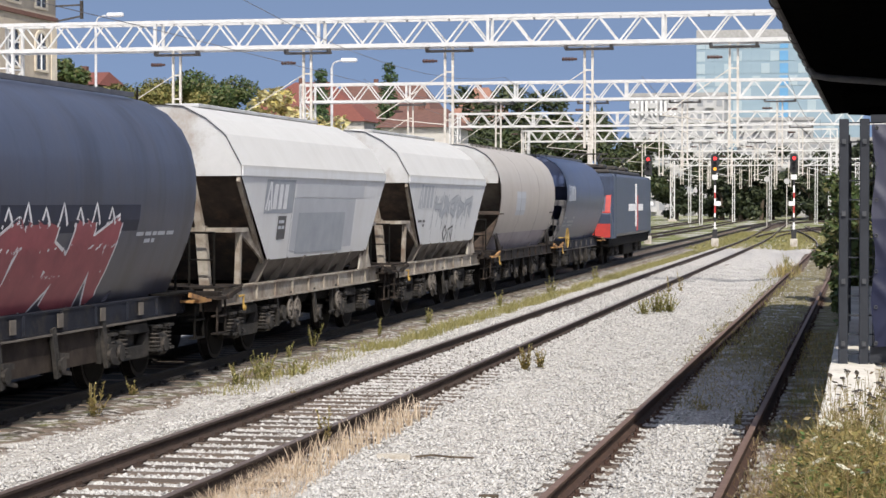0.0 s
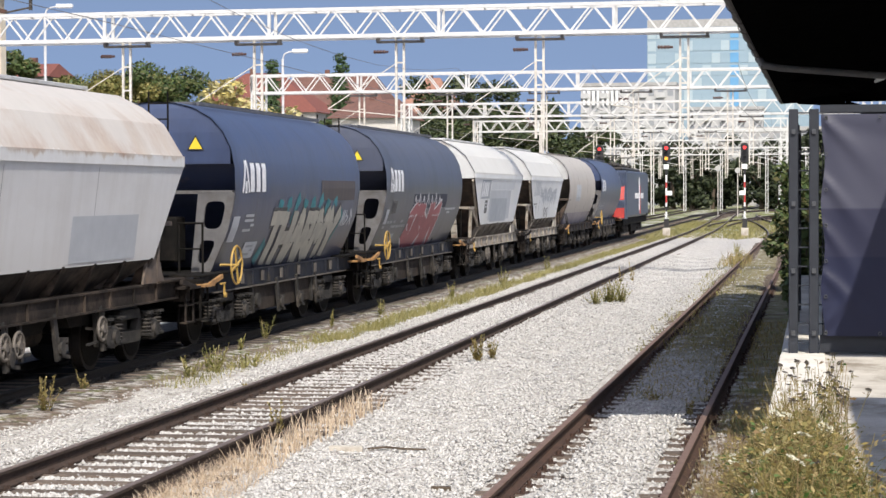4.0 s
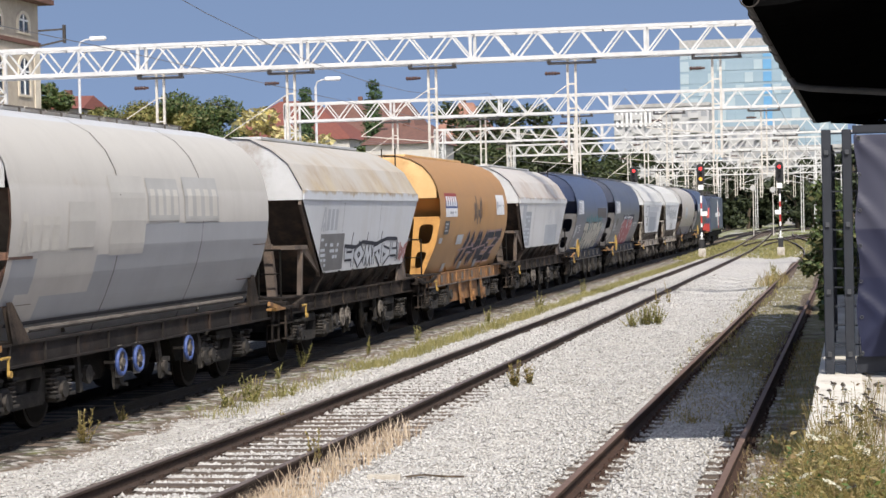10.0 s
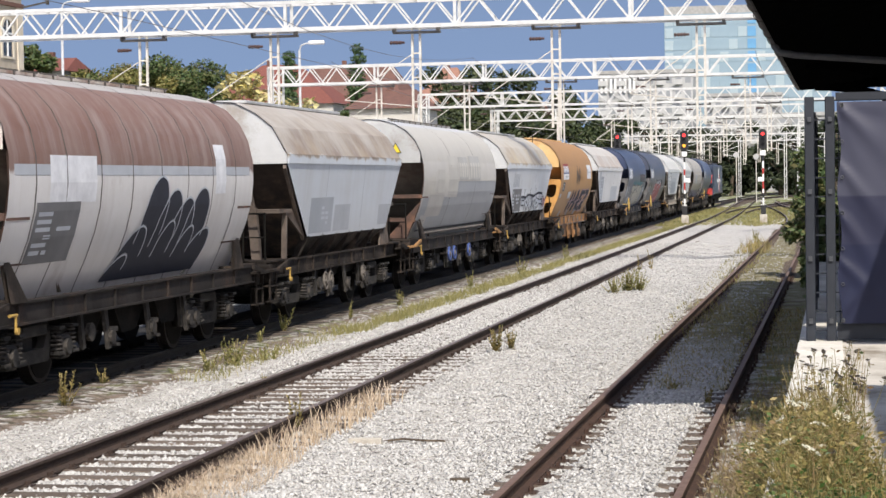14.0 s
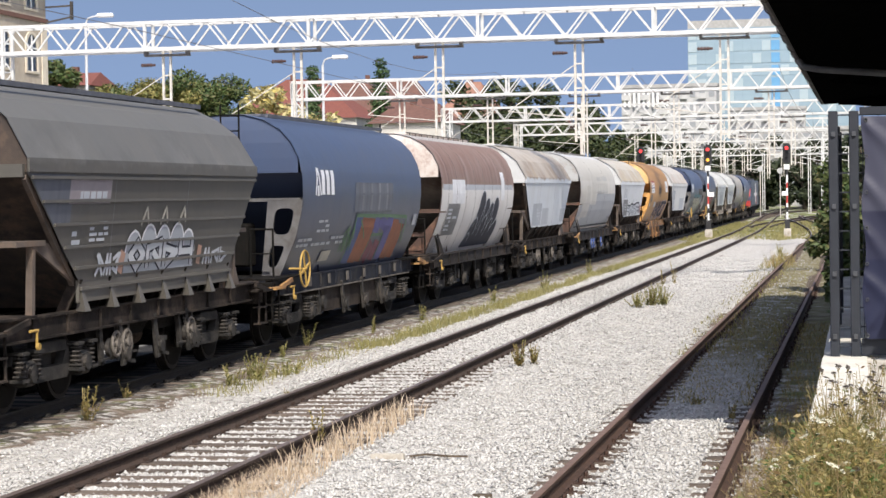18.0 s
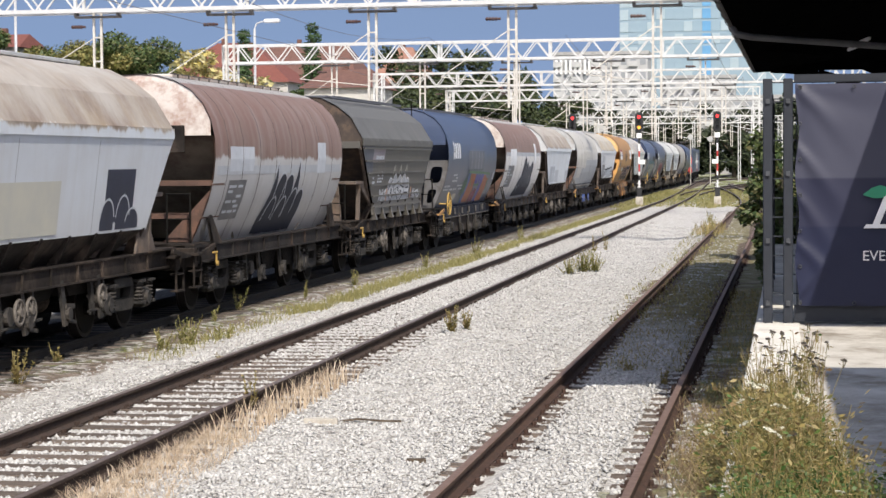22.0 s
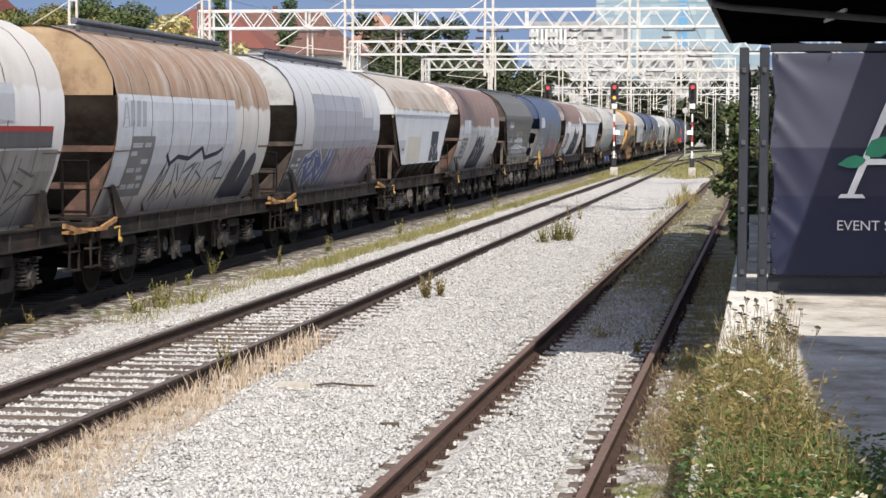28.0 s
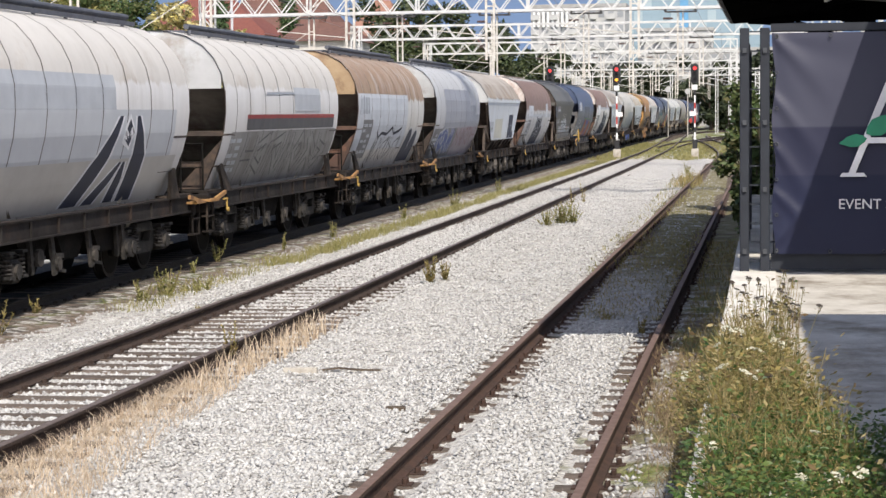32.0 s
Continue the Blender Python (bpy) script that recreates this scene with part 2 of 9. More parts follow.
def disc(bm, c, axis, r, thick, n=16, mi=0, r2=None):
    """A cylinder round c along an axis (0 x, 1 y, 2 z)."""
    c = Vector(c)
    ax = Vector([1.0 if i == axis else 0.0 for i in range(3)])
    u = Vector([1.0 if i == (axis + 1) % 3 else 0.0 for i in range(3)])
    v = ax.cross(u)
    r2 = r2 or r
    lo = [bm.verts.new(c - ax * thick / 2 + (u * math.cos(2 * math.pi * k / n) + v * math.sin(2 * math.pi * k / n)) * r) for k in range(n)]
    hi = [bm.verts.new(c + ax * thick / 2 + (u * math.cos(2 * math.pi * k / n) + v * math.sin(2 * math.pi * k / n)) * r2) for k in range(n)]
    for k in range(n):
        bm.faces.new((lo[k], lo[(k + 1) % n], hi[(k + 1) % n], hi[k])).material_index = mi
    bm.faces.new(lo[::-1]).material_index = mi
    bm.faces.new(hi).material_index = mi


def ring(bm, c, axis, r, w, n=24, m=5, mi=0):
    """A torus round c."""
    c = Vector(c)
    ax = Vector([1.0 if i == axis else 0.0 for i in range(3)])
    u = Vector([1.0 if i == (axis + 1) % 3 else 0.0 for i in range(3)])
    v = ax.cross(u)
    rows = []
    for k in range(n):
        d = u * math.cos(2 * math.pi * k / n) + v * math.sin(2 * math.pi * k / n)
        rows.append([bm.verts.new(c + d * (r + w * math.cos(2 * math.pi * j / m)) + ax * w * math.sin(2 * math.pi * j / m)) for j in range(m)])
    for k in range(n):
        for j in range(m):
            a, b = rows[k], rows[(k + 1) % n]
            bm.faces.new((a[j], b[j], b[(j + 1) % m], a[(j + 1) % m])).material_index = mi


def thing(name, label, category, group="", kind="", at=None):
    ob = new(name)
    ob.empty_display_size = 0.2
    tagged(ob, label, category, group, kind)
    if at is not None:
        ob.matrix_basis = at
    return ob


# ---- lines of the plan: rail tops lie at z = 0 ----
def x_right(y):
    return -2.03 + 0.0125 * y


def x_mid(y):
    return -6.72 + 0.0073 * y


def x_train(y):
    return -11.2 + 0.0085 * y + 0.00018 * max(0.0, y - 200) ** 2


GAUGE = 1.507
GROUND = -0.24

# ---- ground ----
def node_math(n, lk, op, a, b=0.0):
    q = n.new("ShaderNodeMath")
    q.operation = op
    for i, v in enumerate((a, b)):
        if isinstance(v, (int, float)):
            q.inputs[i].default_value = v
        else:
            lk.new(v, q.inputs[i])
    return q.outputs[0]


def ground_material():
    m = bpy.data.materials.new("ballast_and_soil")
    m.use_nodes = True
    n, lk = m.node_tree.nodes, m.node_tree.links
    b = n["Principled BSDF"]
    b.inputs["Roughness"].default_value = 0.95
    tc = n.new("ShaderNodeTexCoord")
    sp = n.new("ShaderNodeSeparateXYZ")
    lk.new(tc.outputs["Object"], sp.inputs[0])

    def noise_fac(scale, detail=6):
        q = n.new("ShaderNodeTexNoise")
        q.inputs["Scale"].default_value, q.inputs["Detail"].default_value = scale, detail
        lk.new(tc.outputs["Object"], q.inputs["Vector"])
        return q.outputs["Fac"]

    def ramp(fac, *stops):
        r = n.new("ShaderNodeValToRGB")
        while len(r.color_ramp.elements) < len(stops):
            r.color_ramp.elements.new(0.5)
        for e, (p, c) in zip(r.color_ramp.elements, stops):
            e.position, e.color = p, (*c, 1)
        lk.new(fac, r.inputs[0])
        return r.outputs[0]

    def mix(fac, a, c):
        q = n.new("ShaderNodeMix")
        q.data_type = "RGBA"
        ins = [s for s in q.inputs if s.type == "RGBA"]
        lk.new(fac, q.inputs[0])
        lk.new(a, ins[0])
        lk.new(c, ins[1])
        return [s for s in q.outputs if s.type == "RGBA"][0]

    def step(v, a, c):
        q = n.new("ShaderNodeMapRange")
        q.inputs[1].default_value, q.inputs[2].default_value = a, c
        lk.new(v, q.inputs[0])
        return q.outputs[0]

    vor = n.new("ShaderNodeTexVoronoi")
    vor.inputs["Scale"].default_value = 24
    lk.new(tc.outputs["Object"], vor.inputs["Vector"])
    wide = noise_fac(0.35)
    edge = noise_fac(1.6)
    stone = ramp(vor.outputs["Distance"], (0.0, (0.60, 0.58, 0.555)), (0.5, (0.54, 0.52, 0.495)), (0.9, (0.27, 0.25, 0.235)))
    worn = ramp(noise_fac(7, 9), (0.36, (0.33, 0.30, 0.275)), (0.50, (0.54, 0.52, 0.495)), (0.64, (0.62, 0.60, 0.58)))
    gravel = mix(step(noise_fac(1.3), 0.38, 0.62), stone, worn)
    oily_shade = ramp(noise_fac(5), (0.3, (0.010, 0.009, 0.0085)), (0.7, (0.034, 0.030, 0.027)))
    soil = ramp(noise_fac(5), (0.3, (0.030, 0.024, 0.020)), (0.7, (0.095, 0.076, 0.060)))
    brown = ramp(noise_fac(9), (0.36, (0.095, 0.070, 0.052)), (0.64, (0.25, 0.195, 0.155)))
    grass = ramp(noise_fac(4), (0.3, (0.08, 0.10, 0.025)), (0.5, (0.17, 0.19, 0.05)), (0.75, (0.30, 0.27, 0.14)))
    # left of the white ballast: oily soil, the train's shade put into its colour
    xw = node_math(n, lk, "ADD", sp.outputs[0], node_math(n, lk, "MULTIPLY", edge, 1.6))
    xl = node_math(n, lk, "SUBTRACT", xw, node_math(n, lk, "MULTIPLY", sp.outputs[1], 0.0078))
    col = mix(step(xl, -8.62, -8.42), brown, gravel)
    # stones and grass thinly strewn over the soil nearer the train
    strewn = mix(step(noise_fac(8), 0.47, 0.56), mix(step(noise_fac(1.2), 0.45, 0.6), soil, grass), gravel)
    col = mix(step(xl, -8.98, -8.72), strewn, col)
    col = mix(step(xl, -9.42, -9.02), oily_shade, col)
    col = mix(step(sp.outputs[0], -13.7, -13.3), gravel, col)
    # dry grass and soil beside the platform
    xr = node_math(n, lk, "SUBTRACT", xw, node_math(n, lk, "MULTIPLY", sp.outputs[1], 0.0125))
    verge = mix(step(noise_fac(0.9), 0.45, 0.6), mix(step(noise_fac(3), 0.45, 0.6), brown, worn), grass)
    col = mix(step(xr, -0.60, -0.38), col, verge)
    # moss between the rails of the unused track
    inner = node_math(n, lk, "MULTIPLY", step(xr, -2.05, -1.65), step(node_math(n, lk, "ADD", sp.outputs[1], node_math(n, lk, "MULTIPLY", wide, 16)), 33, 44))
    moss = ramp(noise_fac(2.2), (0.3, (0.13, 0.098, 0.070)), (0.5, (0.18, 0.16, 0.075)), (0.75, (0.30, 0.26, 0.20)))
    inner = node_math(n, lk, "MULTIPLY", inner, step(edge, 0.30, 0.42))
    col = mix(inner, col, moss)
    # far away: grass among the points
    far = step(node_math(n, lk, "ADD", sp.outputs[1], node_math(n, lk, "MULTIPLY", wide, 30)), 138, 150)
    yard = mix(step(noise_fac(0.22), 0.52, 0.6), grass, worn)
    col = mix(far, col, yard)
    lk.new(col, b.inputs["Base Color"])
    bp = n.new("ShaderNodeBump")
    bp.inputs["Strength"].default_value, bp.inputs["Distance"].default_value = 0.9, 0.05
    lk.new(vor.outputs["Distance"], bp.inputs["Height"])
    bp.invert = True
    lk.new(bp.outputs[0], b.inputs["Normal"])
    return m


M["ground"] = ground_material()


def ground_height(x, y):
    """Ballast shoulders between the tracks, a little lower beside them."""
    z = GROUND + 0.05 * math.sin(x * 1.7 + y * 0.13) * 0.4
    for c in (x_right(y), x_mid(y), x_train(y)):
        z = max(z, GROUND + 0.07 * max(0.0, 1 - max(0.0, abs(x - c) - 1.5) / 0.9))
    bump = 0.05 * noise.noise((x * 0.9, y * 0.5, 0)) + 0.02 * noise.noise((x * 3, y * 2.5, 4))
    d = abs(x - x_right(y))
    if abs(x - x_mid(y)) < 1.32:
        return -0.205 + 0.2 * bump + 0.045 * min(1.0, max(0.0, (y - 27) / 16))
    if x > x_right(y) + 0.88:
        return -0.15 + 0.4 * bump
    if abs(d - 0.75) < 0.30:
        return -0.19 + 0.2 * bump
    if d < 1.45:
        return (-0.135 if d < 0.45 else -0.155) + 0.3 * bump
    near = min(abs(x - x_mid(y)), d, abs(x - x_train(y)))
    return z + bump * min(1.0, max(0.15, (near - 1.1) / 0.6))


def ground():
    xs = [-2500, -900, -300, -120, -60, -30, -20, -14] + [-12 + 0.25 * i for i in range(53)] + [2, 4, 8, 20, 60, 200, 700, 2500]
    ys = [-300, -60, -10] + [0.5 * i for i in range(0, 120)] + [60 + 2 * i for i in range(40)] + [140 + 10 * i for i in range(20)] + [360, 500, 900, 2000, 4500]
    verts = [(x, y, ground_height(x, y) if -13 < x < 2.5 and 0 <= y < 330 else GROUND) for y in ys for x in xs]
    w = len(xs)
    faces = [(j * w + i, j * w + i + 1, (j + 1) * w + i + 1, (j + 1) * w + i) for j in range(len(ys) - 1) for i in range(w - 1)]
    me = bpy.data.meshes.new("ground")
    me.from_pydata(verts, [], faces)
    me.materials.append(M["ground"])
    for p in me.polygons:
        p.use_smooth = True
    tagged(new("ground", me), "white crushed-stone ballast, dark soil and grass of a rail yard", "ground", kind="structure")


ground()


# ---- tracks ----
def rail_mesh(name, xf, off, y0, y1, step, mats):
    prof = [(-0.07, -0.165), (0.07, -0.165), (0.07, -0.15), (0.012, -0.125), (0.012, -0.045), (0.036, -0.035), (0.036, -0.006), (0.028, 0.0), (-0.028, 0.0), (-0.036, -0.006), (-0.036, -0.035), (-0.012, -0.045), (-0.012, -0.125), (-0.07, -0.15)]
    bm = bmesh.new()
    n = max(1, int((y1 - y0) / step))
    last = None
    for k in range(n + 1):
        y = y0 + (y1 - y0) * k / n
        row = [bm.verts.new((xf(y) + off + px, y, pz)) for px, pz in prof]
        if last:
            for i in range(len(prof)):
                f = bm.faces.new((last[i], last[(i + 1) % len(prof)], row[(i + 1) % len(prof)], row[i]))
                f.material_index = 1 if i in (6, 7, 8) else 0
        last = row
    return mesh_of(name, bm, *mats)


def track(name, label, xf, y0, y1, sleepers, top, spacing=0.52, depth=-0.165, singles=0.0, web="rail_dark"):
    t = thing(name, label, "railway track", kind="structure")
    for s in (-1, 1):
        shared("rail", rail_mesh("rail", xf, s * GAUGE / 2, y0, y1, 6, (M[web], top)), t)
    # sleepers with their fastenings
    bm = bmesh.new()
    box(bm, -1.25, 1.25, -0.125, 0.125, -0.15, 0, 0.012)
    one = mesh_of("sleeper", bm, M["sleeper"])
    bm = bmesh.new()
    for s in (-1, 1):
        box(bm, s * GAUGE / 2 - 0.16, s * GAUGE / 2 + 0.16, -0.07, 0.07, 0.0, 0.012)
        for q in (-1, 1):
            disc(bm, (s * GAUGE / 2 + q * 0.105, 0.03, 0.03), 2, 0.022, 0.045, 6)
            disc(bm, (s * GAUGE / 2 + q * 0.105, -0.03, 0.03), 2, 0.02, 0.045, 6)
    plates = mesh_of("rail_plate", bm, M[web])
    rng = random.Random(3)
    y = sleepers[0]
    far = bmesh.new()
    while y < sleepers[1]:
        x = xf(y)
        if y < singles:
            s = shared("sleeper", one, t, pose(x + rng.uniform(-.03, .03), y, depth + rng.uniform(-.008, .008), 0, 0, rng.uniform(-1.2, 1.2)))
            shared("rail_plate", plates, s)
        else:
            box(far, x - 1.25, x + 1.25, y - 0.125, y + 0.125, depth - 0.1, depth)
        y += spacing
    # the stretch beside and behind the platform's near end
    y = sleepers[0] - spacing
    while y > max(y0, -9) and sleepers[0] < 15:
        box(far, xf(y) - 1.25, xf(y) + 1.25, y - 0.125, y + 0.125, depth - 0.1, depth)
        y -= spacing
    part("far_sleepers", far, M["sleeper"], t)
    return t


track("track_siding", "straight siding with worn rails, dark wooden sleepers in white ballast", x_mid, -10, 128, (13.4, 120), M["rail_top"], singles=64)
track("track_disused", "disused track with rusty rails, half buried in gravel and moss", x_right, -10, 116, (9.2, 108), M["rail_rusty"], singles=56, depth=-0.172, web="rail_side")
track("track_main", "main-line track under the freight train, oil-stained ballast blackened for shade", x_train, -30, 420, (14, 200), M["rail_oily_shade"], singles=34, web="rail_oily_shade")
for k, off in enumerate((-4.7, -9.4)):
    track("track_far", "rusty track beyond the freight train", (lambda o: lambda y: x_train(min(y, 200)) + o)(off), -10, 330, (20, 120), M["rail_top"], spacing=0.6)


def points_track(xa, xb, ya, yb, label):
    """A curved track among the points in the distance."""
    def xf(y):
        u = min(1, max(0, (y - ya) / (yb - ya)))
        return xa + (xb - xa) * u * u * (3 - 2 * u)
    track("track_points", label, xf, ya, yb, (ya, yb), M["rail_top"], spacing=0.65)


points_track(x_mid(128), x_train(250) + 1.6, 128, 250, "turnout track curving towards the main line")
points_track(x_right(116), x_mid(230) + 0.4, 116, 230, "turnout track crossing grassy points")
points_track(-5.5, 1.5, 150, 260, "turnout track curving away in the distance")
points_track(-10.0, 3.0, 210, 330, "track curving out of the yard")


# ---- platform, fence and canopies ----
def platform():
    p = thing("platform", "old concrete station platform, cracked and patched", "platform", kind="structure")
    bm = bmesh.new()
    y0, y1 = -14.0, 62.0
    e0, e1 = x_right(y0) + 1.72, x_right(y1) + 1.72
    n = 60
    for k in range(n):
        a, b = y0 + (y1 - y0) * k / n, y0 + (y1 - y0) * (k + 1) / n
        xa, xb = x_right(a) + 1.72, x_right(b) + 1.72
        vs = [bm.verts.new(v) for v in ((xa, a, 0.9), (xa + 9, a, 0.9), (xb + 9, b, 0.9), (xb, b, 0.9), (xa + 0.12, a, -0.4), (xb + 0.12, b, -0.4))]
        bm.faces.new(vs[:4])
        bm.faces.new((vs[0], vs[3], vs[5], vs[4]))
    bmesh.ops.remove_doubles(bm, verts=bm.verts, dist=0.001)
    part("slab", bm, M["concrete"], p)
    # edge stones
    bm = bmesh.new()
    box(bm, -0.05, 0.40, -0.492, 0.492, -1.18, 0.012, 0.006)
    me = mesh_of("edge_stone", bm, M["edge_stone"])
    y = 8.5
    rng = random.Random(5)
    while y < 30:
        shared("edge_stone", me, p, pose(x_right(y) + 1.72 + rng.uniform(-.004, .004), y, 0.9 + rng.uniform(-.004, .004), 0, 0, -0.7 + rng.uniform(-.1, .1)))
        y += 0.985


M["edge_stone"] = mat("edge_stone", (0.72, 0.69, 0.64), (0.58, 0.55, 0.50), 4, 0.9, 0, 0.4, 40, dirt=(0.40, 0.37, 0.33), dscale=2, damt=0.4, per=0.06)
platform()

M["fence_steel"] = mat("fence_steel", (0.018, 0.022, 0.032), (0.012, 0.015, 0.023), 5, 0.65, 0.0)
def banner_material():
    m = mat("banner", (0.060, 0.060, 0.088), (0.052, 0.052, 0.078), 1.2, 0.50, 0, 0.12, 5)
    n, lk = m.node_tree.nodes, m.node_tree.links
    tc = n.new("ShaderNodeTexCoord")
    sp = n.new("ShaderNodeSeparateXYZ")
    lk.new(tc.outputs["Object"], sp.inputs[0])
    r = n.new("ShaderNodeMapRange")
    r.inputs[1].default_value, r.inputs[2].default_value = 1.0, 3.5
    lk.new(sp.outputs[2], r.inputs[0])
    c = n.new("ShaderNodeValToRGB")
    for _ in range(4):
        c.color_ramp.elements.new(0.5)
    # fields by height: a pale upper one, a violet one, a navy one
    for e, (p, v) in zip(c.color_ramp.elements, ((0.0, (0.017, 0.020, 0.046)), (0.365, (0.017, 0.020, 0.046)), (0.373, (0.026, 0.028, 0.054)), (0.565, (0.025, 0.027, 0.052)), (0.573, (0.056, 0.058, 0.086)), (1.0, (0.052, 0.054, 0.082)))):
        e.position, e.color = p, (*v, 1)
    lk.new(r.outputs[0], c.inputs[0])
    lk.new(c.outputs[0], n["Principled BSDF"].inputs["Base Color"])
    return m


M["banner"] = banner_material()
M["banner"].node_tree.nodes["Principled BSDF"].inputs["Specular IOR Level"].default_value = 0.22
M["banner_white"] = mat("banner_white", (0.82, 0.82, 0.86), None, 3, 0.45)
M["leaf_green"] = mat("leaf_green", (0.02, 0.24, 0.13), (0.015, 0.18, 0.10), 3, 0.45)
FENCE_Y = 21.0
M["clamp"] = mat("clamp", (0.10, 0.105, 0.115), None, 5, 0.5, 0.5)


def text_mesh(words, size, name):
    c = bpy.data.curves.new(name, "FONT")
    c.body, c.size, c.extrude, c.align_x = words, size, 0.002, "LEFT"
    ob = bpy.data.objects.new(name, c)
    scene.collection.objects.link(ob)
    dg = bpy.context.evaluated_depsgraph_get()
    me = bpy.data.meshes.new_from_object(ob.evaluated_get(dg))
    bpy.data.objects.remove(ob)
    return me


def fence():
    f = thing("fence", "dark grey steel mesh fence with square posts on the platform", "fence")
    for x, w in ((-0.02, 0.10), (0.19, 0.10), (2.55, 0.08), (5.0, 0.08)):
        bm = bmesh.new()
        box(bm, x, x + w, FENCE_Y - 0.05, FENCE_Y + 0.05, 0.9, 3.46, 0.008)
        post = part("post", bm, M["fence_steel"], f)
        bm = bmesh.new()
        box(bm, x - 0.04, x + w + 0.04, FENCE_Y - 0.09, FENCE_Y + 0.09, 0.9, 0.915)
        part("base_plate", bm, M["fence_steel"], post)
        for z in (1.1, 1.75, 2.45, 3.2):
            bm = bmesh.new()
            box(bm, x + w * .3, x + w * .7, FENCE_Y - 0.075, FENCE_Y - 0.05, z, z + 0.05)
            part("clamp", bm, M["clamp"], post)
    # side run of the fence, along the platform edge
    for k, y in enumerate((23.5, 26.0, 28.5)):
        bm = bmesh.new()
        x = x_right(y) + 1.74
        box(bm, x, x + 0.08, y - 0.04, y + 0.04, 0.9, 3.46, 0.008)
        part("post", bm, M["fence_steel"], f)
    bm = bmesh.new()
    for k in range(64):
        y = FENCE_Y + 0.1 + k * 0.12
        x = x_right(y) + 1.78
        bar(bm, (x, y, 0.98), (x, y, 3.4), 0.012, n=4)
    for z in [1.0 + 0.2 * i for i in range(13)]:
        for dx in (-0.01, 0.01):
            bar(bm, (x_right(21) + 1.78 + dx, 21, z), (x_right(28.7) + 1.78 + dx, 28.7, z), 0.012, n=4)
    part("side_mesh", bm, M["fence_steel"], f)
    bm = bmesh.new()
    for z in [1.02 + 0.2 * i for i in range(13)]:
        bar(bm, (-0.02, FENCE_Y, z), (0.3, FENCE_Y, z), 0.014, n=4)
        bar(bm, (0.3, FENCE_Y + 0.03, z), (5.0, FENCE_Y + 0.03, z), 0.014, n=4)
    for k in range(30):
        bar(bm, (0.33 + k * 0.16, FENCE_Y + 0.02, 0.98), (0.33 + k * 0.16, FENCE_Y + 0.02, 3.42), 0.01, n=4)
    part("front_mesh", bm, M["fence_steel"], f)
    bm = bmesh.new()
    box(bm, 0.3, 5.0, FENCE_Y - 0.03, FENCE_Y + 0.03, 3.42, 3.50)
    part("top_rail", bm, M["fence_steel"], f)
    bm = bmesh.new()
    box(bm, 0.3, 5.0, FENCE_Y - 0.02, FENCE_Y + 0.04, 0.93, 1.10)
    part("kick_board", bm, M["fence_steel"], f)


def banner_relief(x, z):
    """Folds of the stretched sheet, strongest at its tied corner."""
    u, v = x - 0.34, 3.38 - z
    d = math.exp(-u * 0.9)
    a = math.atan2(v, u + 1e-6)
    r = math.hypot(u, v)
    folds = 0.0
    for zc, ang, amp in ((3.36, -0.85, 0.055), (2.75, -0.95, 0.05), (2.25, -1.0, 0.045), (1.75, -0.8, 0.04), (1.2, 0.9, 0.03)):
        du, dv = u * math.cos(ang) + (z - zc) * math.sin(ang), -u * math.sin(ang) + (z - zc) * math.cos(ang)
        if du > -0.1:
            folds += amp * math.exp(-du * 1.5) * min(1, max(0, du + 0.1) * 5) * math.exp(-(dv / (0.035 + 0.10 * max(0, du))) ** 2)
    return folds + 0.010 * d * math.sin(a * 11 + 1.2 * r) * min(1, r * 1.6) + 0.008 * math.sin(x * 1.9 + z * 0.8)


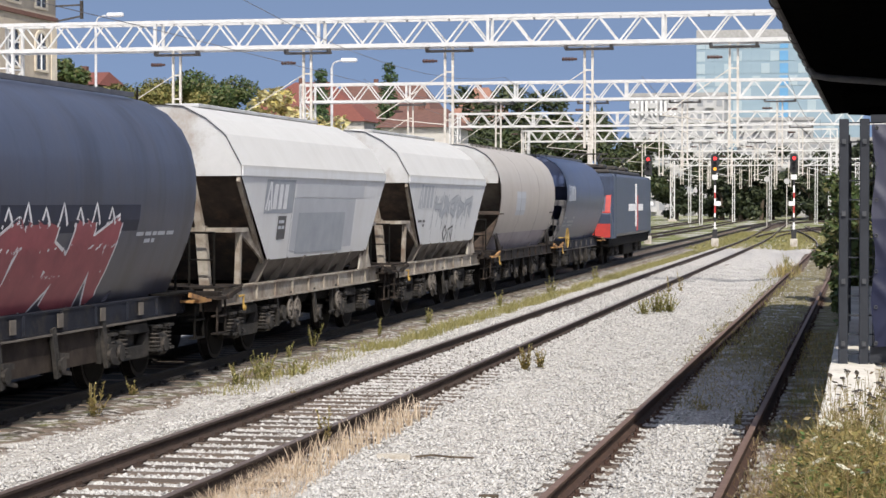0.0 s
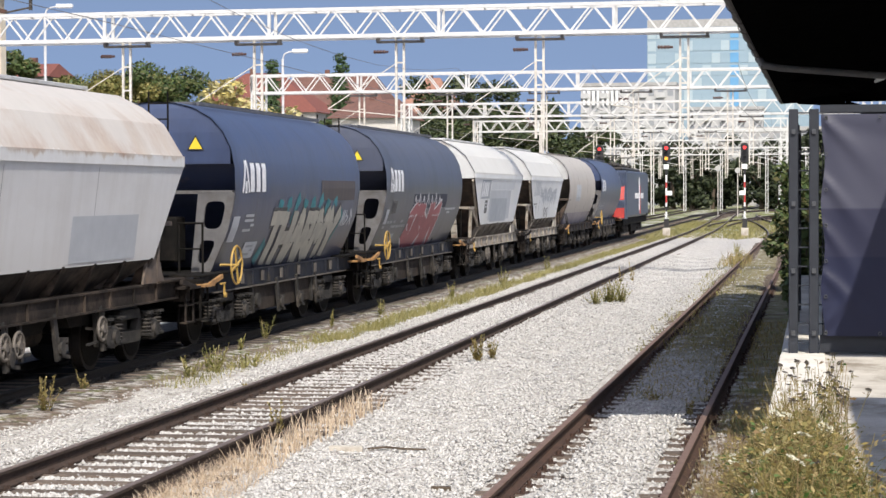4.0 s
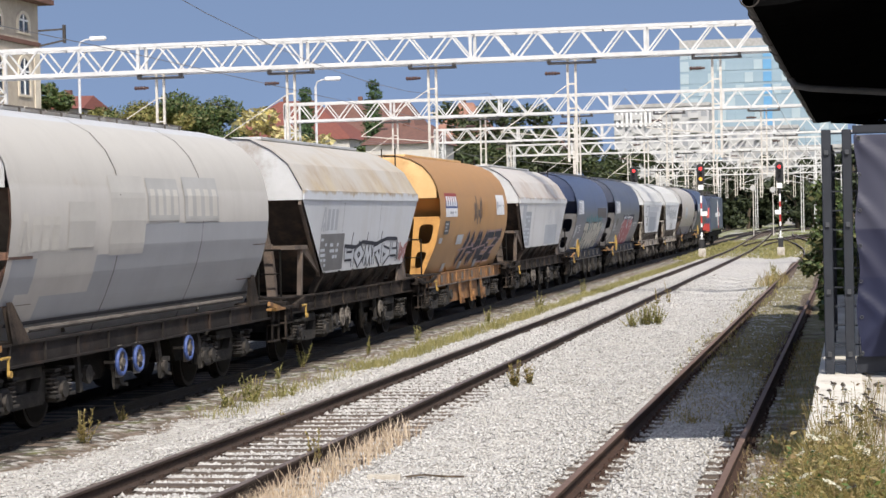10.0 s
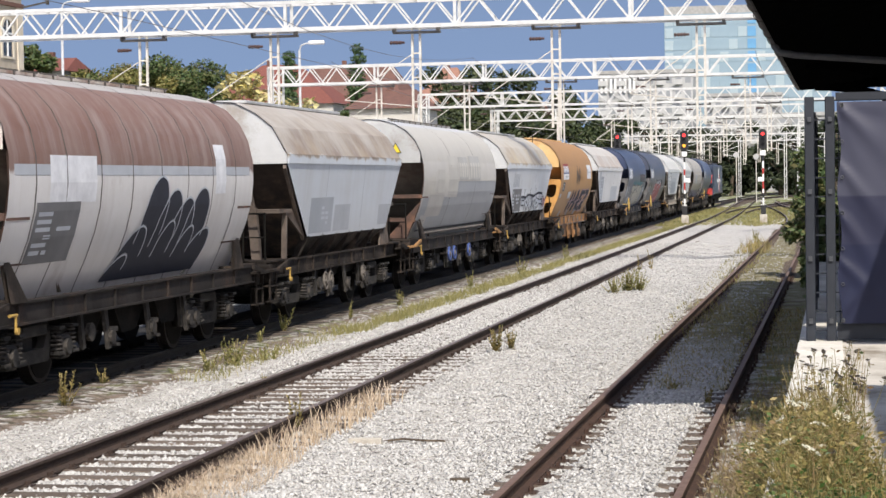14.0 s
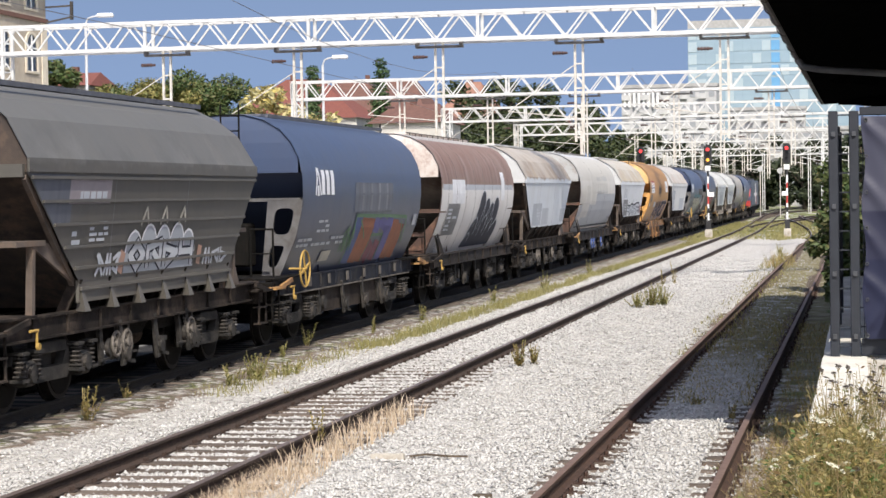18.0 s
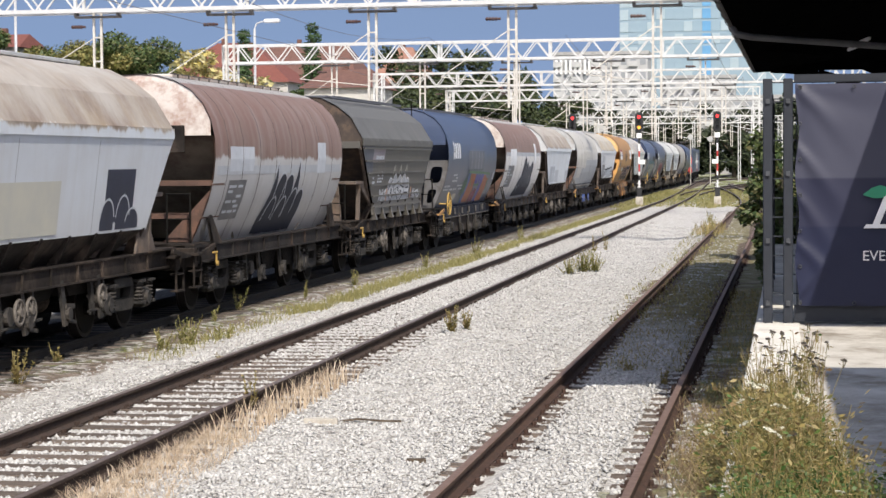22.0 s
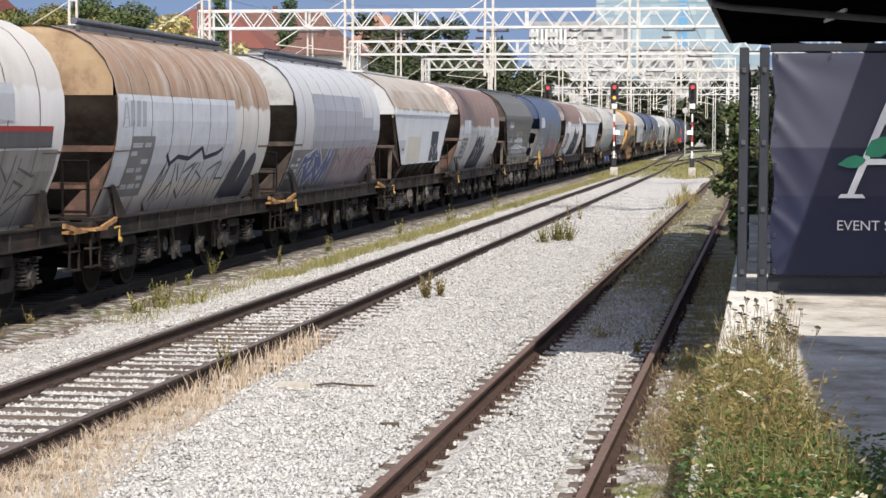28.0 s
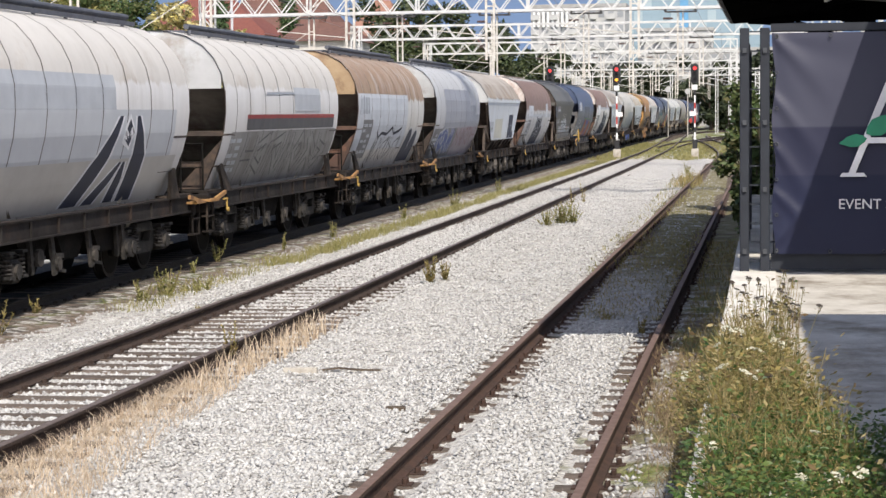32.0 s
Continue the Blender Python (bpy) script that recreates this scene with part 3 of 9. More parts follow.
def banner():
    b = thing("banner", "navy event banner with white letter and green leaves on fence", "banner")
    x0, x1, z0, z1 = 0.33, 5.0, 1.10, 3.40
    nx, nz = 110, 60
    bm = bmesh.new()
    g = []
    for j in range(nz + 1):
        row = []
        for i in range(nx + 1):
            x, z = x0 + (x1 - x0) * (i / nx) ** 1.3, z0 + (z1 - z0) * j / nz
            x += 0.02 * math.sin(z * 7) * (1 - i / nx)
            row.append(bm.verts.new((x, FENCE_Y - 0.07 - banner_relief(x, z), z)))
        g.append(row)
    for j in range(nz):
        for i in range(nx):
            bm.faces.new((g[j][i], g[j][i + 1], g[j + 1][i + 1], g[j + 1][i]))
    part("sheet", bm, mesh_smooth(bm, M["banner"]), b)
    yb = FENCE_Y - 0.115
    me = text_mesh("EVENT SQUARE", 0.148, "lettering")
    me.materials.append(M["banner_white"])
    shared("lettering", me, b, pose(0.99, yb, 1.572, 90))
    # the large letter, with serifs, drawn as strokes
    bm = bmesh.new()
    layer = [0]
    def stroke(pts):
        layer[0] += 1
        e = yb - 0.003 * layer[0]
        vs = [bm.verts.new((x, e, z)) for x, z in pts]
        vs2 = [bm.verts.new((x, yb + 0.004, z)) for x, z in pts]
        bm.faces.new(vs)
        for i in range(len(vs)):
            bm.faces.new((vs[i], vs2[i], vs2[(i + 1) % len(vs)], vs[(i + 1) % len(vs)]))
    stroke([(1.09, 1.93), (1.16, 1.93), (1.52, 2.80), (1.50, 2.945), (1.46, 2.86)])
    stroke([(1.50, 2.945), (1.58, 2.76), (1.90, 1.93), (1.74, 1.93), (1.46, 2.70)])
    stroke([(1.005, 1.905), (1.28, 1.905), (1.25, 1.945), (1.03, 1.945)])
    stroke([(1.66, 1.905), (2.00, 1.905), (1.97, 1.945), (1.69, 1.945)])
    stroke([(1.26, 2.25), (1.68, 2.25), (1.66, 2.31), (1.28, 2.31)])
    bmesh.ops.recalc_face_normals(bm, faces=bm.faces)
    part("letter", bm, M["banner_white"], b, "large white serif letter")
    bm = bmesh.new()
    def leaf(cx, cz, length, width, ang):
        pts = []
        for k in range(20):
            u = k / 9 if k < 10 else (19 - k) / 9
            s = 1 if k < 10 else -1
            w = width * math.sin(math.pi * u ** 0.8) * (1 + .06 * math.sin(u * 22))
            px, pz = u * length, s * w / 2
            pts.append((cx + px * math.cos(ang) - pz * math.sin(ang), cz + px * math.sin(ang) + pz * math.cos(ang)))
        vs = [bm.verts.new((x, yb - 0.022, z)) for x, z in pts]
        bmesh.ops.remove_doubles(bm, verts=vs, dist=0.0005)
        bm.faces.new([q for q in vs if q.is_valid])
    leaf(1.27, 2.35, 0.37, 0.19, radians(30))
    leaf(1.28, 2.30, -0.29, 0.13, radians(10))
    part("leaves", bm, M["leaf_green"], b, "two green leaves")
    bm = bmesh.new()
    for z in [1.14 + 0.37 * i for i in range(7)]:
        ring(bm, (0.36, FENCE_Y - 0.10, z), 1, 0.016, 0.005, 10, 4)
    for k in range(5):
        for z in (1.13, 3.37):
            ring(bm, (0.36 + 0.55 * k, FENCE_Y - 0.10, z), 1, 0.016, 0.005, 10, 4)
    tagged(part("eyelet", bm, M["clamp"], b), kind="stuff")


def mesh_smooth(bm, m):
    for f in bm.faces:
        f.smooth = True
    return m


fence()
banner()

# near-black without gloss: the underside's deep shade is put into this colour
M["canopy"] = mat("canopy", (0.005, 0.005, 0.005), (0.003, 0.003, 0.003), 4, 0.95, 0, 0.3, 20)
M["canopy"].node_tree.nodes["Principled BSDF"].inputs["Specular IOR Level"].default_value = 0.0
# made pale so that the added near roof bounces light into its shade
M["bounce_boards"] = mat("bounce_boards", (0.50, 0.47, 0.42), (0.40, 0.37, 0.33), 2, 0.8, stretch=(1, 8, 1))
M["canopy_edge"] = mat("canopy_edge", (0.060, 0.048, 0.040), (0.022, 0.019, 0.017), 5, 0.7, 0, 0.3, 20, dirt=(0.075, 0.065, 0.055), dscale=3)
M["pipe"] = mat("pipe", (0.16, 0.155, 0.15), None, 4, 0.5)


def canopy():
    c = thing("platform_canopy", "timber platform canopy with gutter, coloured black for its shade", "canopy", kind="structure")
    za, y0, y1 = 4.70, 20.3, 48.5
    def xe(y):
        return -1.03 + 0.0175 * y
    bm = bmesh.new()
    n = 16
    rows = []
    for k in range(n + 1):
        y = y0 + (y1 - y0) * k / n
        x = xe(y)
        rows.append([bm.verts.new(v) for v in ((x, y, za), (x + 0.05, y, za + 0.30), (x + 8, y, za + 1.6), (x + 8, y, za + 1.35), (x + 0.32, y, za + 0.02))])
    for a, b in zip(rows, rows[1:]):
        for i in range(5):
            bm.faces.new((a[i], b[i], b[(i + 1) % 5], a[(i + 1) % 5]))
    bm.faces.new(rows[0])
    bm.faces.new(rows[-1][::-1])
    bmesh.ops.recalc_face_normals(bm, faces=bm.faces)
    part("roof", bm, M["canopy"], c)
    bm = bmesh.new()
    last = None
    for k in range(n * 2 + 1):
        y = y0 + (y1 - y0) * k / (n * 2)
        x = xe(y) - 0.03 + 0.008 * math.sin(k * 2.1)
        row = [bm.verts.new((x + 0.085 * math.cos(a), y, za + 0.10 + 0.10 * math.sin(a) + 0.006 * math.sin(k * 1.3))) for a in [2 * math.pi * q / 12 for q in range(12)]]
        if last:
            for q in range(12):
                bm.faces.new((last[q], last[(q + 1) % 12], row[(q + 1) % 12], row[q]))
        last = row
    part("gutter", bm, M["canopy_edge"], c)
    bm = bmesh.new()
    for y in [y0 + 1.6 * i for i in range(18)]:
        ring(bm, (xe(y) - 0.03, y, za + 0.10), 1, 0.10, 0.008, 14, 4)
    part("gutter_brackets", bm, M["canopy_edge"], c)
    bm = bmesh.new()
    y = 31.5
    pts = [(xe(y) - 0.03, y, za - 0.0), (xe(y) + 0.05, y, za - 0.12), (xe(y) + 0.3, y, za - 0.17), (xe(y) + 2.9, y, za - 0.40)]
    for a, b in zip(pts, pts[1:]):
        bar(bm, a, b, 0.11, n=10)
    part("drain_pipe", bm, M["pipe"], c)
    # curved bracket at the far end, and pillars
    for y in (47.6, 38.0):
        bm = bmesh.new()
        pts = [(xe(y) + 0.35 + 2.9 * u, y, za + 0.1 - (0.05 + 0.9 * u * u)) for u in [i / 8 for i in range(9)]]
        for a, b in zip(pts, pts[1:]):
            bar(bm, a, b, 0.14, 0.2)
        bar(bm, (xe(y) + 3.2, y, 0.9), (xe(y) + 3.2, y, za + 0.7), 0.22)
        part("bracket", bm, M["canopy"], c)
    bm = bmesh.new()
    for y in (40.0, 41.2):
        bar(bm, (xe(y) + 2.0, y, za + 0.12), (xe(y) + 2.2, y - 3.4, za + 0.08), 0.05)
    # black board added to fill the far end, where there is deep shade
    bmq = bmesh.new()
    box(bmq, xe(48.3) + 0.25, xe(48.3) + 7.9, 48.25, 48.4, za + 0.03, za + 1.3)
    part("end_board", bmq, M["canopy"], c)
    part("lamp_tubes", bm, M["white_paint"], c, "unlit white lamp tubes")
    # unseen roof piece, added to cast the slanting shade on the banner
    bm = bmesh.new()
    box(bm, 1.76, 7.3, 17.7, 20.28, 4.68, 4.86, 0.02)
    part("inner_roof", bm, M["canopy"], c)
    # unseen roof, added to shade the camera's end of the platform
    c2 = thing("near_shade_roof", "unseen added roof that shades the near end of the platform", "canopy", kind="structure")
    bm = bmesh.new()
    box(bm, 1.85, 9.5, -16, 13.5, 4.6, 4.9, 0.02)
    part("roof", bm, M["bounce_boards"], c2)
    for y in (-10, 2, 11):
        bm = bmesh.new()
        box(bm, 4.9, 5.15, y, y + 0.25, 0.9, 4.6, 0.02)
        part("pillar", bm, M["canopy_edge"], c2)
    w = thing("station_wall", "plain plastered wall of the station building", "wall", kind="structure")
    bm = bmesh.new()
    box(bm, 9.5, 10.0, -16, 62, -0.4, 6.5)
    part("wall", bm, M["concrete"], w)


canopy()


# ---- catenary gantries ----
def gantry(y, x0, x1, drops, zb=7.78, zt=8.68):
    g = thing("catenary_gantry", "white-painted steel lattice gantry spanning the tracks", "gantry", "catenary gantries")
    half = 0.42
    for dy in (-half, half):
        for z, w in ((zt, 0.11), (zb, 0.13)):
            bm = bmesh.new()
            bar(bm, (x0, y + dy, z), (x1, y + dy, z), w)
            part("chord", bm, M["white_steel"], g)
    n = max(4, round((x1 - x0) / 1.42))
    s = (x1 - x0) / n
    up, down, stand = bmesh.new(), bmesh.new(), bmesh.new()
    bar(up, (0, 0, zb), (s / 2, 0, zt), 0.055)
    bar(down, (s / 2, 0, zt), (s, 0, zb), 0.055)
    bar(stand, (0, 0, zb), (0, 0, zt), 0.10)
    up, down, stand = mesh_of("brace", up, M["white_steel"]), mesh_of("brace", down, M["white_steel"]), mesh_of("upright", stand, M["white_steel"])
    for dy in (-half, half):
        for k in range(n):
            at = pose(x0 + k * s, y + dy, 0)
            shared("brace", up, g, at)
            shared("brace", down, g, at)
            if k % 4 == 0:
                shared("upright", stand, g, at)
    tie, lace = bmesh.new(), bmesh.new()
    bar(tie, (0, -half, 0), (0, half, 0), 0.05)
    bar(lace, (0, -half, 0), (s, half, 0), 0.035)
    tie, lace = mesh_of("cross_tie", tie, M["white_steel"]), mesh_of("lacing", lace, M["white_steel"])
    for k in range(n + 1):
        for z in (zb, zt):
            shared("cross_tie", tie, g, pose(x0 + k * s, y, z))
        if k < n:
            shared("lacing", lace, g, pose(x0 + k * s, y, zb))
    for xm in (x0 + 0.3, x1 - 0.3):
        bm = bmesh.new()
        for dx in (-0.28, 0.28):
            for dy in (-half, half):
                bar(bm, (xm + dx, y + dy, GROUND - 0.1), (xm + dx, y + dy, zt), 0.10)
        k, z = 0, 0.2
        while z < zb:
            e = 0.28 if k % 2 else -0.28
            for dy in (-half, half):
                bar(bm, (xm - e, y + dy, z), (xm + e, y + dy, z + 0.7), 0.05)
                bar(bm, (xm - 0.28, y + dy, z), (xm + 0.28, y + dy, z), 0.05)
            z += 0.7
            k += 1
        mast = part("mast", bm, M["white_steel"], g)
        bm = bmesh.new()
        box(bm, xm - 0.6, xm + 0.6, y - 0.7, y + 0.7, -0.5, 0.05, 0.03)
        part("footing", bm, M["concrete"], mast)
    for xd in drops:
        bm = bmesh.new()
        for dx in (-0.13, 0.13):
            bar(bm, (xd + dx, y - 0.1, 4.35), (xd + dx, y - 0.1, zb), 0.075)
        for z in (4.5, 5.3, 6.1, 6.9):
            bar(bm, (xd - 0.13, y - 0.1, z), (xd + 0.13, y - 0.1, z), 0.05)
        d = part("drop_post", bm, M["post_steel"], g)
        bm = bmesh.new()
        box(bm, xd - 0.78, xd + 0.82, y - 0.18, y + 0.02, zb - 0.23, zb - 0.15, 0.01)
        for dx in (-0.74, 0.74):
            box(bm, xd + dx - 0.05, xd + dx + 0.05, y - 0.22, y + 0.06, zb - 0.20, zb - 0.02, 0.01)
        part("hanger_beam", bm, M["post_dark"], d)
        # cantilever with insulators
        bm = bmesh.new()
        bar(bm, (xd - 0.1, y - 0.1, 6.9), (xd - 2.2, y - 1.2, 5.35), 0.034, n=6)
        bar(bm, (xd - 0.1, y - 0.1, 5.15), (xd - 2.2, y - 1.2, 5.35), 0.034, n=6)
        part("cantilever", bm, M["post_steel"], d)
        bm = bmesh.new()
        for dx, z in ((-0.55, 7.25), ):
            bar(bm, (xd + dx - 0.3, y - 0.3, z), (xd + dx + 0.2, y - 0.3, z), 0.08, n=8)
            for q in range(4):
                disc(bm, (xd + dx - 0.25 + 0.1 * q, y - 0.3, z), 0, 0.065, 0.05, 8)
        part("insulator", bm, M["insulator"], d)
    return g


M["post_dark"] = mat("post_dark", (0.17, 0.16, 0.155), (0.09, 0.085, 0.08), 5, 0.6)
DROPS = (-22.2, -17.6, -12.75, -8.1, -3.4)
gantry(64.5, -28.6, 4.4, DROPS)
gantry(100, -27.6, 4.9, [x + 0.4 for x in DROPS])
gantry(135, -26.6, 5.3, [x + 0.75 for x in DROPS])
gantry(169, -27.0, -0.3, [x + 1.1 for x in DROPS[:4]])
gantry(204, -26.5, 0.1, [x + 1.6 for x in DROPS[:4]])
gantry(240, -26.0, 0.6, [x + 2.1 for x in DROPS[:4]])
gantry(285, -24.0, 2.6, [x + 3.6 for x in DROPS[:4]])


def wires():
    for k, off in enumerate((-11.2, -6.7, -2.0, -16.0, -20.6)):
        w = thing("overhead_wire", "thin overhead contact wire with its carrier wire", "wire", "overhead wires", kind="structure")
        for name, z, sag in (("contact_wire", 5.35, 0.0), ("carrier_wire", 6.7, 0.75)):
            bm = bmesh.new()
            prev = None
            for y in [64.5 + 4.375 * i for i in range(-16 if k < 1 else 0, 50)]:
                u = ((y - 29.5) % 35) / 35
                p = (off + 0.008 * y + 0.2 * (1 if int((y - 29.5) // 35) % 2 else -1) * (2 * u - 1), y, z - sag * 4 * u * (1 - u))
                if prev:
                    bar(bm, prev, p, 0.010, n=4)
                prev = p
            part(name, bm, M["wire"], w)


wires()


# ---- signals ----
def light_signal(x, y, lit, h=5.55):
    s = thing("light_signal", "railway light signal on a red and white banded mast, black head", "signal", "light signals", at=pose(x, y, 0))
    bm = bmesh.new()
    box(bm, -0.22, 0.22, -0.22, 0.22, -0.3, 0.35, 0.03)
    part("footing", bm, M["concrete"], s)
    z = 0.35
    for i, (dz, m) in enumerate(((0.55, "black"), (0.45, "white_paint"), (0.3, "black"), (0.25, "white_paint"), (0.45, "red_paint"), (0.45, "white_paint"), (0.35, "red_paint"), (0.45, "white_paint"))):
        bm = bmesh.new()
        w = 0.30 if m == "black" and i == 0 else 0.10
        box(bm, -w / 2, w / 2, -0.05, 0.05, z, z + dz, 0.005)
        part("mast_band", bm, M[m], s)
        z += dz
    bm = bmesh.new()
    for q in (-1, 1):
        bar(bm, (-0.14, -0.07, 1.20 if q > 0 else 0.92), (0.14, -0.07, 0.92 if q > 0 else 1.20), 0.05, 0.02)
    part("cross_mark", bm, M["white_paint"], s)
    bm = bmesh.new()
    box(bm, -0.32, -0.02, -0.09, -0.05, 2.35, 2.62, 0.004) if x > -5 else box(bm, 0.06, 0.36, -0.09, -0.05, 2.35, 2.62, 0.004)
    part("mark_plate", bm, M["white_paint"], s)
    bm = bmesh.new()
    box(bm, -0.06, 0.06, -0.06, 0.06, z, h - 1.2, 0.005)
    part("mast_top", bm, M["black"], s)
    bm = bmesh.new()
    box(bm, -0.16, 0.16, -0.12, -0.07, 3.95, 4.25, 0.005)
    part("white_plate", bm, M["white_paint"], s)
    bm = bmesh.new()
    prof = [(-0.24, 4.35), (0.24, 4.35), (0.24, h - 0.22)] + [(0.24 * math.cos(a), h - 0.22 + 0.22 * math.sin(a)) for a in [math.pi * k / 8 for k in range(1, 8)]] + [(-0.24, h - 0.22)]
    fr = [bm.verts.new((px, -0.12, pz)) for px, pz in prof]
    bk = [bm.verts.new((px, 0.12, pz)) for px, pz in prof]
    bm.faces.new(fr)
    bm.faces.new(bk[::-1])
    for i in range(len(prof)):
        bm.faces.new((fr[i], bk[i], bk[(i + 1) % len(prof)], fr[(i + 1) % len(prof)]))
    bmesh.ops.recalc_face_normals(bm, faces=bm.faces)
    head = part("signal_head", bm, M["black"], s)
    for i, z in enumerate((h - 0.3, h - 0.62, h - 0.94)):
        bm = bmesh.new()
        disc(bm, (0, -0.13, z), 1, 0.105, 0.03, 14)
        part("lens", bm, M[lit.get(i, "black")], head)
        bm = bmesh.new()
        last = None
        for a in [math.pi * k / 6 for k in range(7)]:
            row = [bm.verts.new((0.125 * math.cos(a), yy, z + 0.125 * math.sin(a))) for yy in (-0.12, -0.34)]
            if last:
                bm.faces.new((last[0], last[1], row[1], row[0]))
            last = row
        part("hood", bm, M["black"], head)
    return s


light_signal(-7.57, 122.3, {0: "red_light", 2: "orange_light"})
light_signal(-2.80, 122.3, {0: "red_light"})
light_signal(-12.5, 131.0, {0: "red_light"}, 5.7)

# ---- the freight train ----
# profiles: height and half width, from the roof's middle down to the sill
ROUND = [(4.22, 0.0), (4.20, 0.30), (4.10, 0.68), (3.92, 1.00), (3.68, 1.22), (3.40, 1.36), (3.05, 1.435), (2.70, 1.44), (2.35, 1.40), (2.00, 1.305), (1.65, 1.165), (1.35, 1.02), (1.18, 0.94)]
ANGLED = [(4.20, 0.0), (4.17, 0.40), (3.97, 0.80), (3.70, 1.14), (3.20, 1.43), (3.02, 1.435), (2.70, 1.39), (2.35, 1.345), (2.00, 1.30), (1.60, 1.25)]


def half_width(kind, z):
    p = ANGLED if kind == "angled" else ROUND
    for (z1, w1), (z2, w2) in zip(p, p[1:]):
        if z2 <= z <= z1:
            return w2 + (w1 - w2) * (z - z2) / (z1 - z2)
    return p[-1][1]


def inset(kind, z, rear=False):
    """How far the side's end lies from the body's foremost line at a height."""
    if kind == "angled":
        pts = [(4.20, 0.12), (3.20, 0.02), (3.02, 0.0), (1.60, 2.0 if rear else 0.95)]
    else:
        pts = [(4.22, 0.12), (4.05, 0.06), (3.7, 0.02), (3.05, 0.0), (2.3, 0.0), (1.18, 0.06)]
    for (z1, a1), (z2, a2) in zip(pts, pts[1:]):
        if z2 <= z <= z1:
            return a2 + (a1 - a2) * (z - z2) / (z1 - z2)
    return pts[-1][1]


def streaks(n, lk, vec, scale, stretch):
    mp = n.new("ShaderNodeMapping")
    mp.inputs["Scale"].default_value = stretch
    lk.new(vec, mp.inputs[0])
    q = n.new("ShaderNodeTexNoise")
    q.inputs["Scale"].default_value, q.inputs["Detail"].default_value, q.inputs["Roughness"].default_value = scale, 7, 0.65
    lk.new(mp.outputs[0], q.inputs["Vector"])
    return q.outputs["Fac"]


def paint(name, roof, side, rust=(0.16, 0.075, 0.04), roof_rust=0.3, side_rust=0.1, split=3.15, lower=None, lower_z=2.3, rough=0.5, grime=(0.16, 0.14, 0.12), rust2=(0.36, 0.27, 0.17), streak=0.0, ridge=None, drip=None):
    """Weathered wagon paint: one colour above a height and one below, rust and dirt that run down in streaks, and grime."""
    m = bpy.data.materials.new(name)
    m.use_nodes = True
    n, lk = m.node_tree.nodes, m.node_tree.links
    b = n["Principled BSDF"]
    b.inputs["Roughness"].default_value = rough
    tc = n.new("ShaderNodeTexCoord")
    vec = tc.outputs["Object"]
    sp = n.new("ShaderNodeSeparateXYZ")
    lk.new(vec, sp.inputs[0])

    def mapr(v, a, c):
        q = n.new("ShaderNodeMapRange")
        q.inputs[1].default_value, q.inputs[2].default_value = a, c
        lk.new(v, q.inputs[0])
        return q.outputs[0]

    def mix(f, a, c):
        q = n.new("ShaderNodeMix")
        q.data_type = "RGBA"
        ins = [s for s in q.inputs if s.type == "RGBA"]
        if isinstance(f, float):
            q.inputs[0].default_value = f
        else:
            lk.new(f, q.inputs[0])
        for s, v in zip(ins, (a, c)):
            if isinstance(v, tuple):
                s.default_value = (*v, 1)
            else:
                lk.new(v, s)
        return [s for s in q.outputs if s.type == "RGBA"][0]

    wob = streaks(n, lk, vec, 1.0, (1, 2.2, 0.3))
    zz = node_math(n, lk, "ADD", sp.outputs[2], node_math(n, lk, "MULTIPLY", node_math(n, lk, "SUBTRACT", wob, 0.5), 0.42 if roof_rust > 0.2 else 0.05))
    up = mapr(zz, split - 0.03, split + 0.03)
    cl = side
    if lower:
        cl = mix(mapr(sp.outputs[2], lower_z - 0.02, lower_z + 0.02), lower, side)
    if streak:
        bare = streaks(n, lk, vec, 1.4, (1, 2.6, 0.16))
        roof = mix(node_math(n, lk, "MULTIPLY", mapr(bare, 0.46, 0.66), streak), roof, side)
    col = mix(up, cl, roof)
    if ridge:
        col = mix(mapr(sp.outputs[2], 4.05, 4.06), col, ridge)
    # fine mottling and panel to panel change
    mot = streaks(n, lk, vec, 1.6, (1, 0.8, 1.2))
    col = mix(node_math(n, lk, "MULTIPLY", mapr(mot, 0.35, 0.75), 0.22), col, grime)
    if drip:
        band = streaks(n, lk, vec, 1.2, (0.4, 1.5, 0.07))
        col = mix(node_math(n, lk, "MULTIPLY", mapr(band, 0.50, 0.64), 0.6), col, drip)
    # rust: broad soft stains, drawn out downwards, and thin runs from the upper edge
    broad = streaks(n, lk, vec, 0.75, (1, 0.9, 0.8))
    fine = streaks(n, lk, vec, 2.0, (0.5, 1.1, 0.6))
    fine = node_math(n, lk, "ADD", node_math(n, lk, "MULTIPLY", broad, 0.6), node_math(n, lk, "MULTIPLY", fine, 0.4))
    amount = mix(up, (side_rust,) * 3, (roof_rust,) * 3)
    thr = node_math(n, lk, "SUBTRACT", 0.66, node_math(n, lk, "MULTIPLY", amount, 0.42))
    # water stands at the eaves and on the first bend of the roof
    thr = node_math(n, lk, "ADD", thr, node_math(n, lk, "MULTIPLY", node_math(n, lk, "SUBTRACT", mapr(sp.outputs[2], split, 4.1), 0.45), 0.14))
    rf = n.new("ShaderNodeMapRange")
    lk.new(fine, rf.inputs[0])
    lk.new(thr, rf.inputs[1])
    lk.new(node_math(n, lk, "ADD", thr, 0.24), rf.inputs[2])
    tone = mix(mapr(streaks(n, lk, vec, 1.3, (1, 1, 1)), 0.4, 0.62), rust, rust2)
    col = mix(node_math(n, lk, "MULTIPLY", rf.outputs[0], 0.95), col, tone)
    # dirt that has run down
    run = streaks(n, lk, vec, 1.3, (1, 2.4, 0.14))
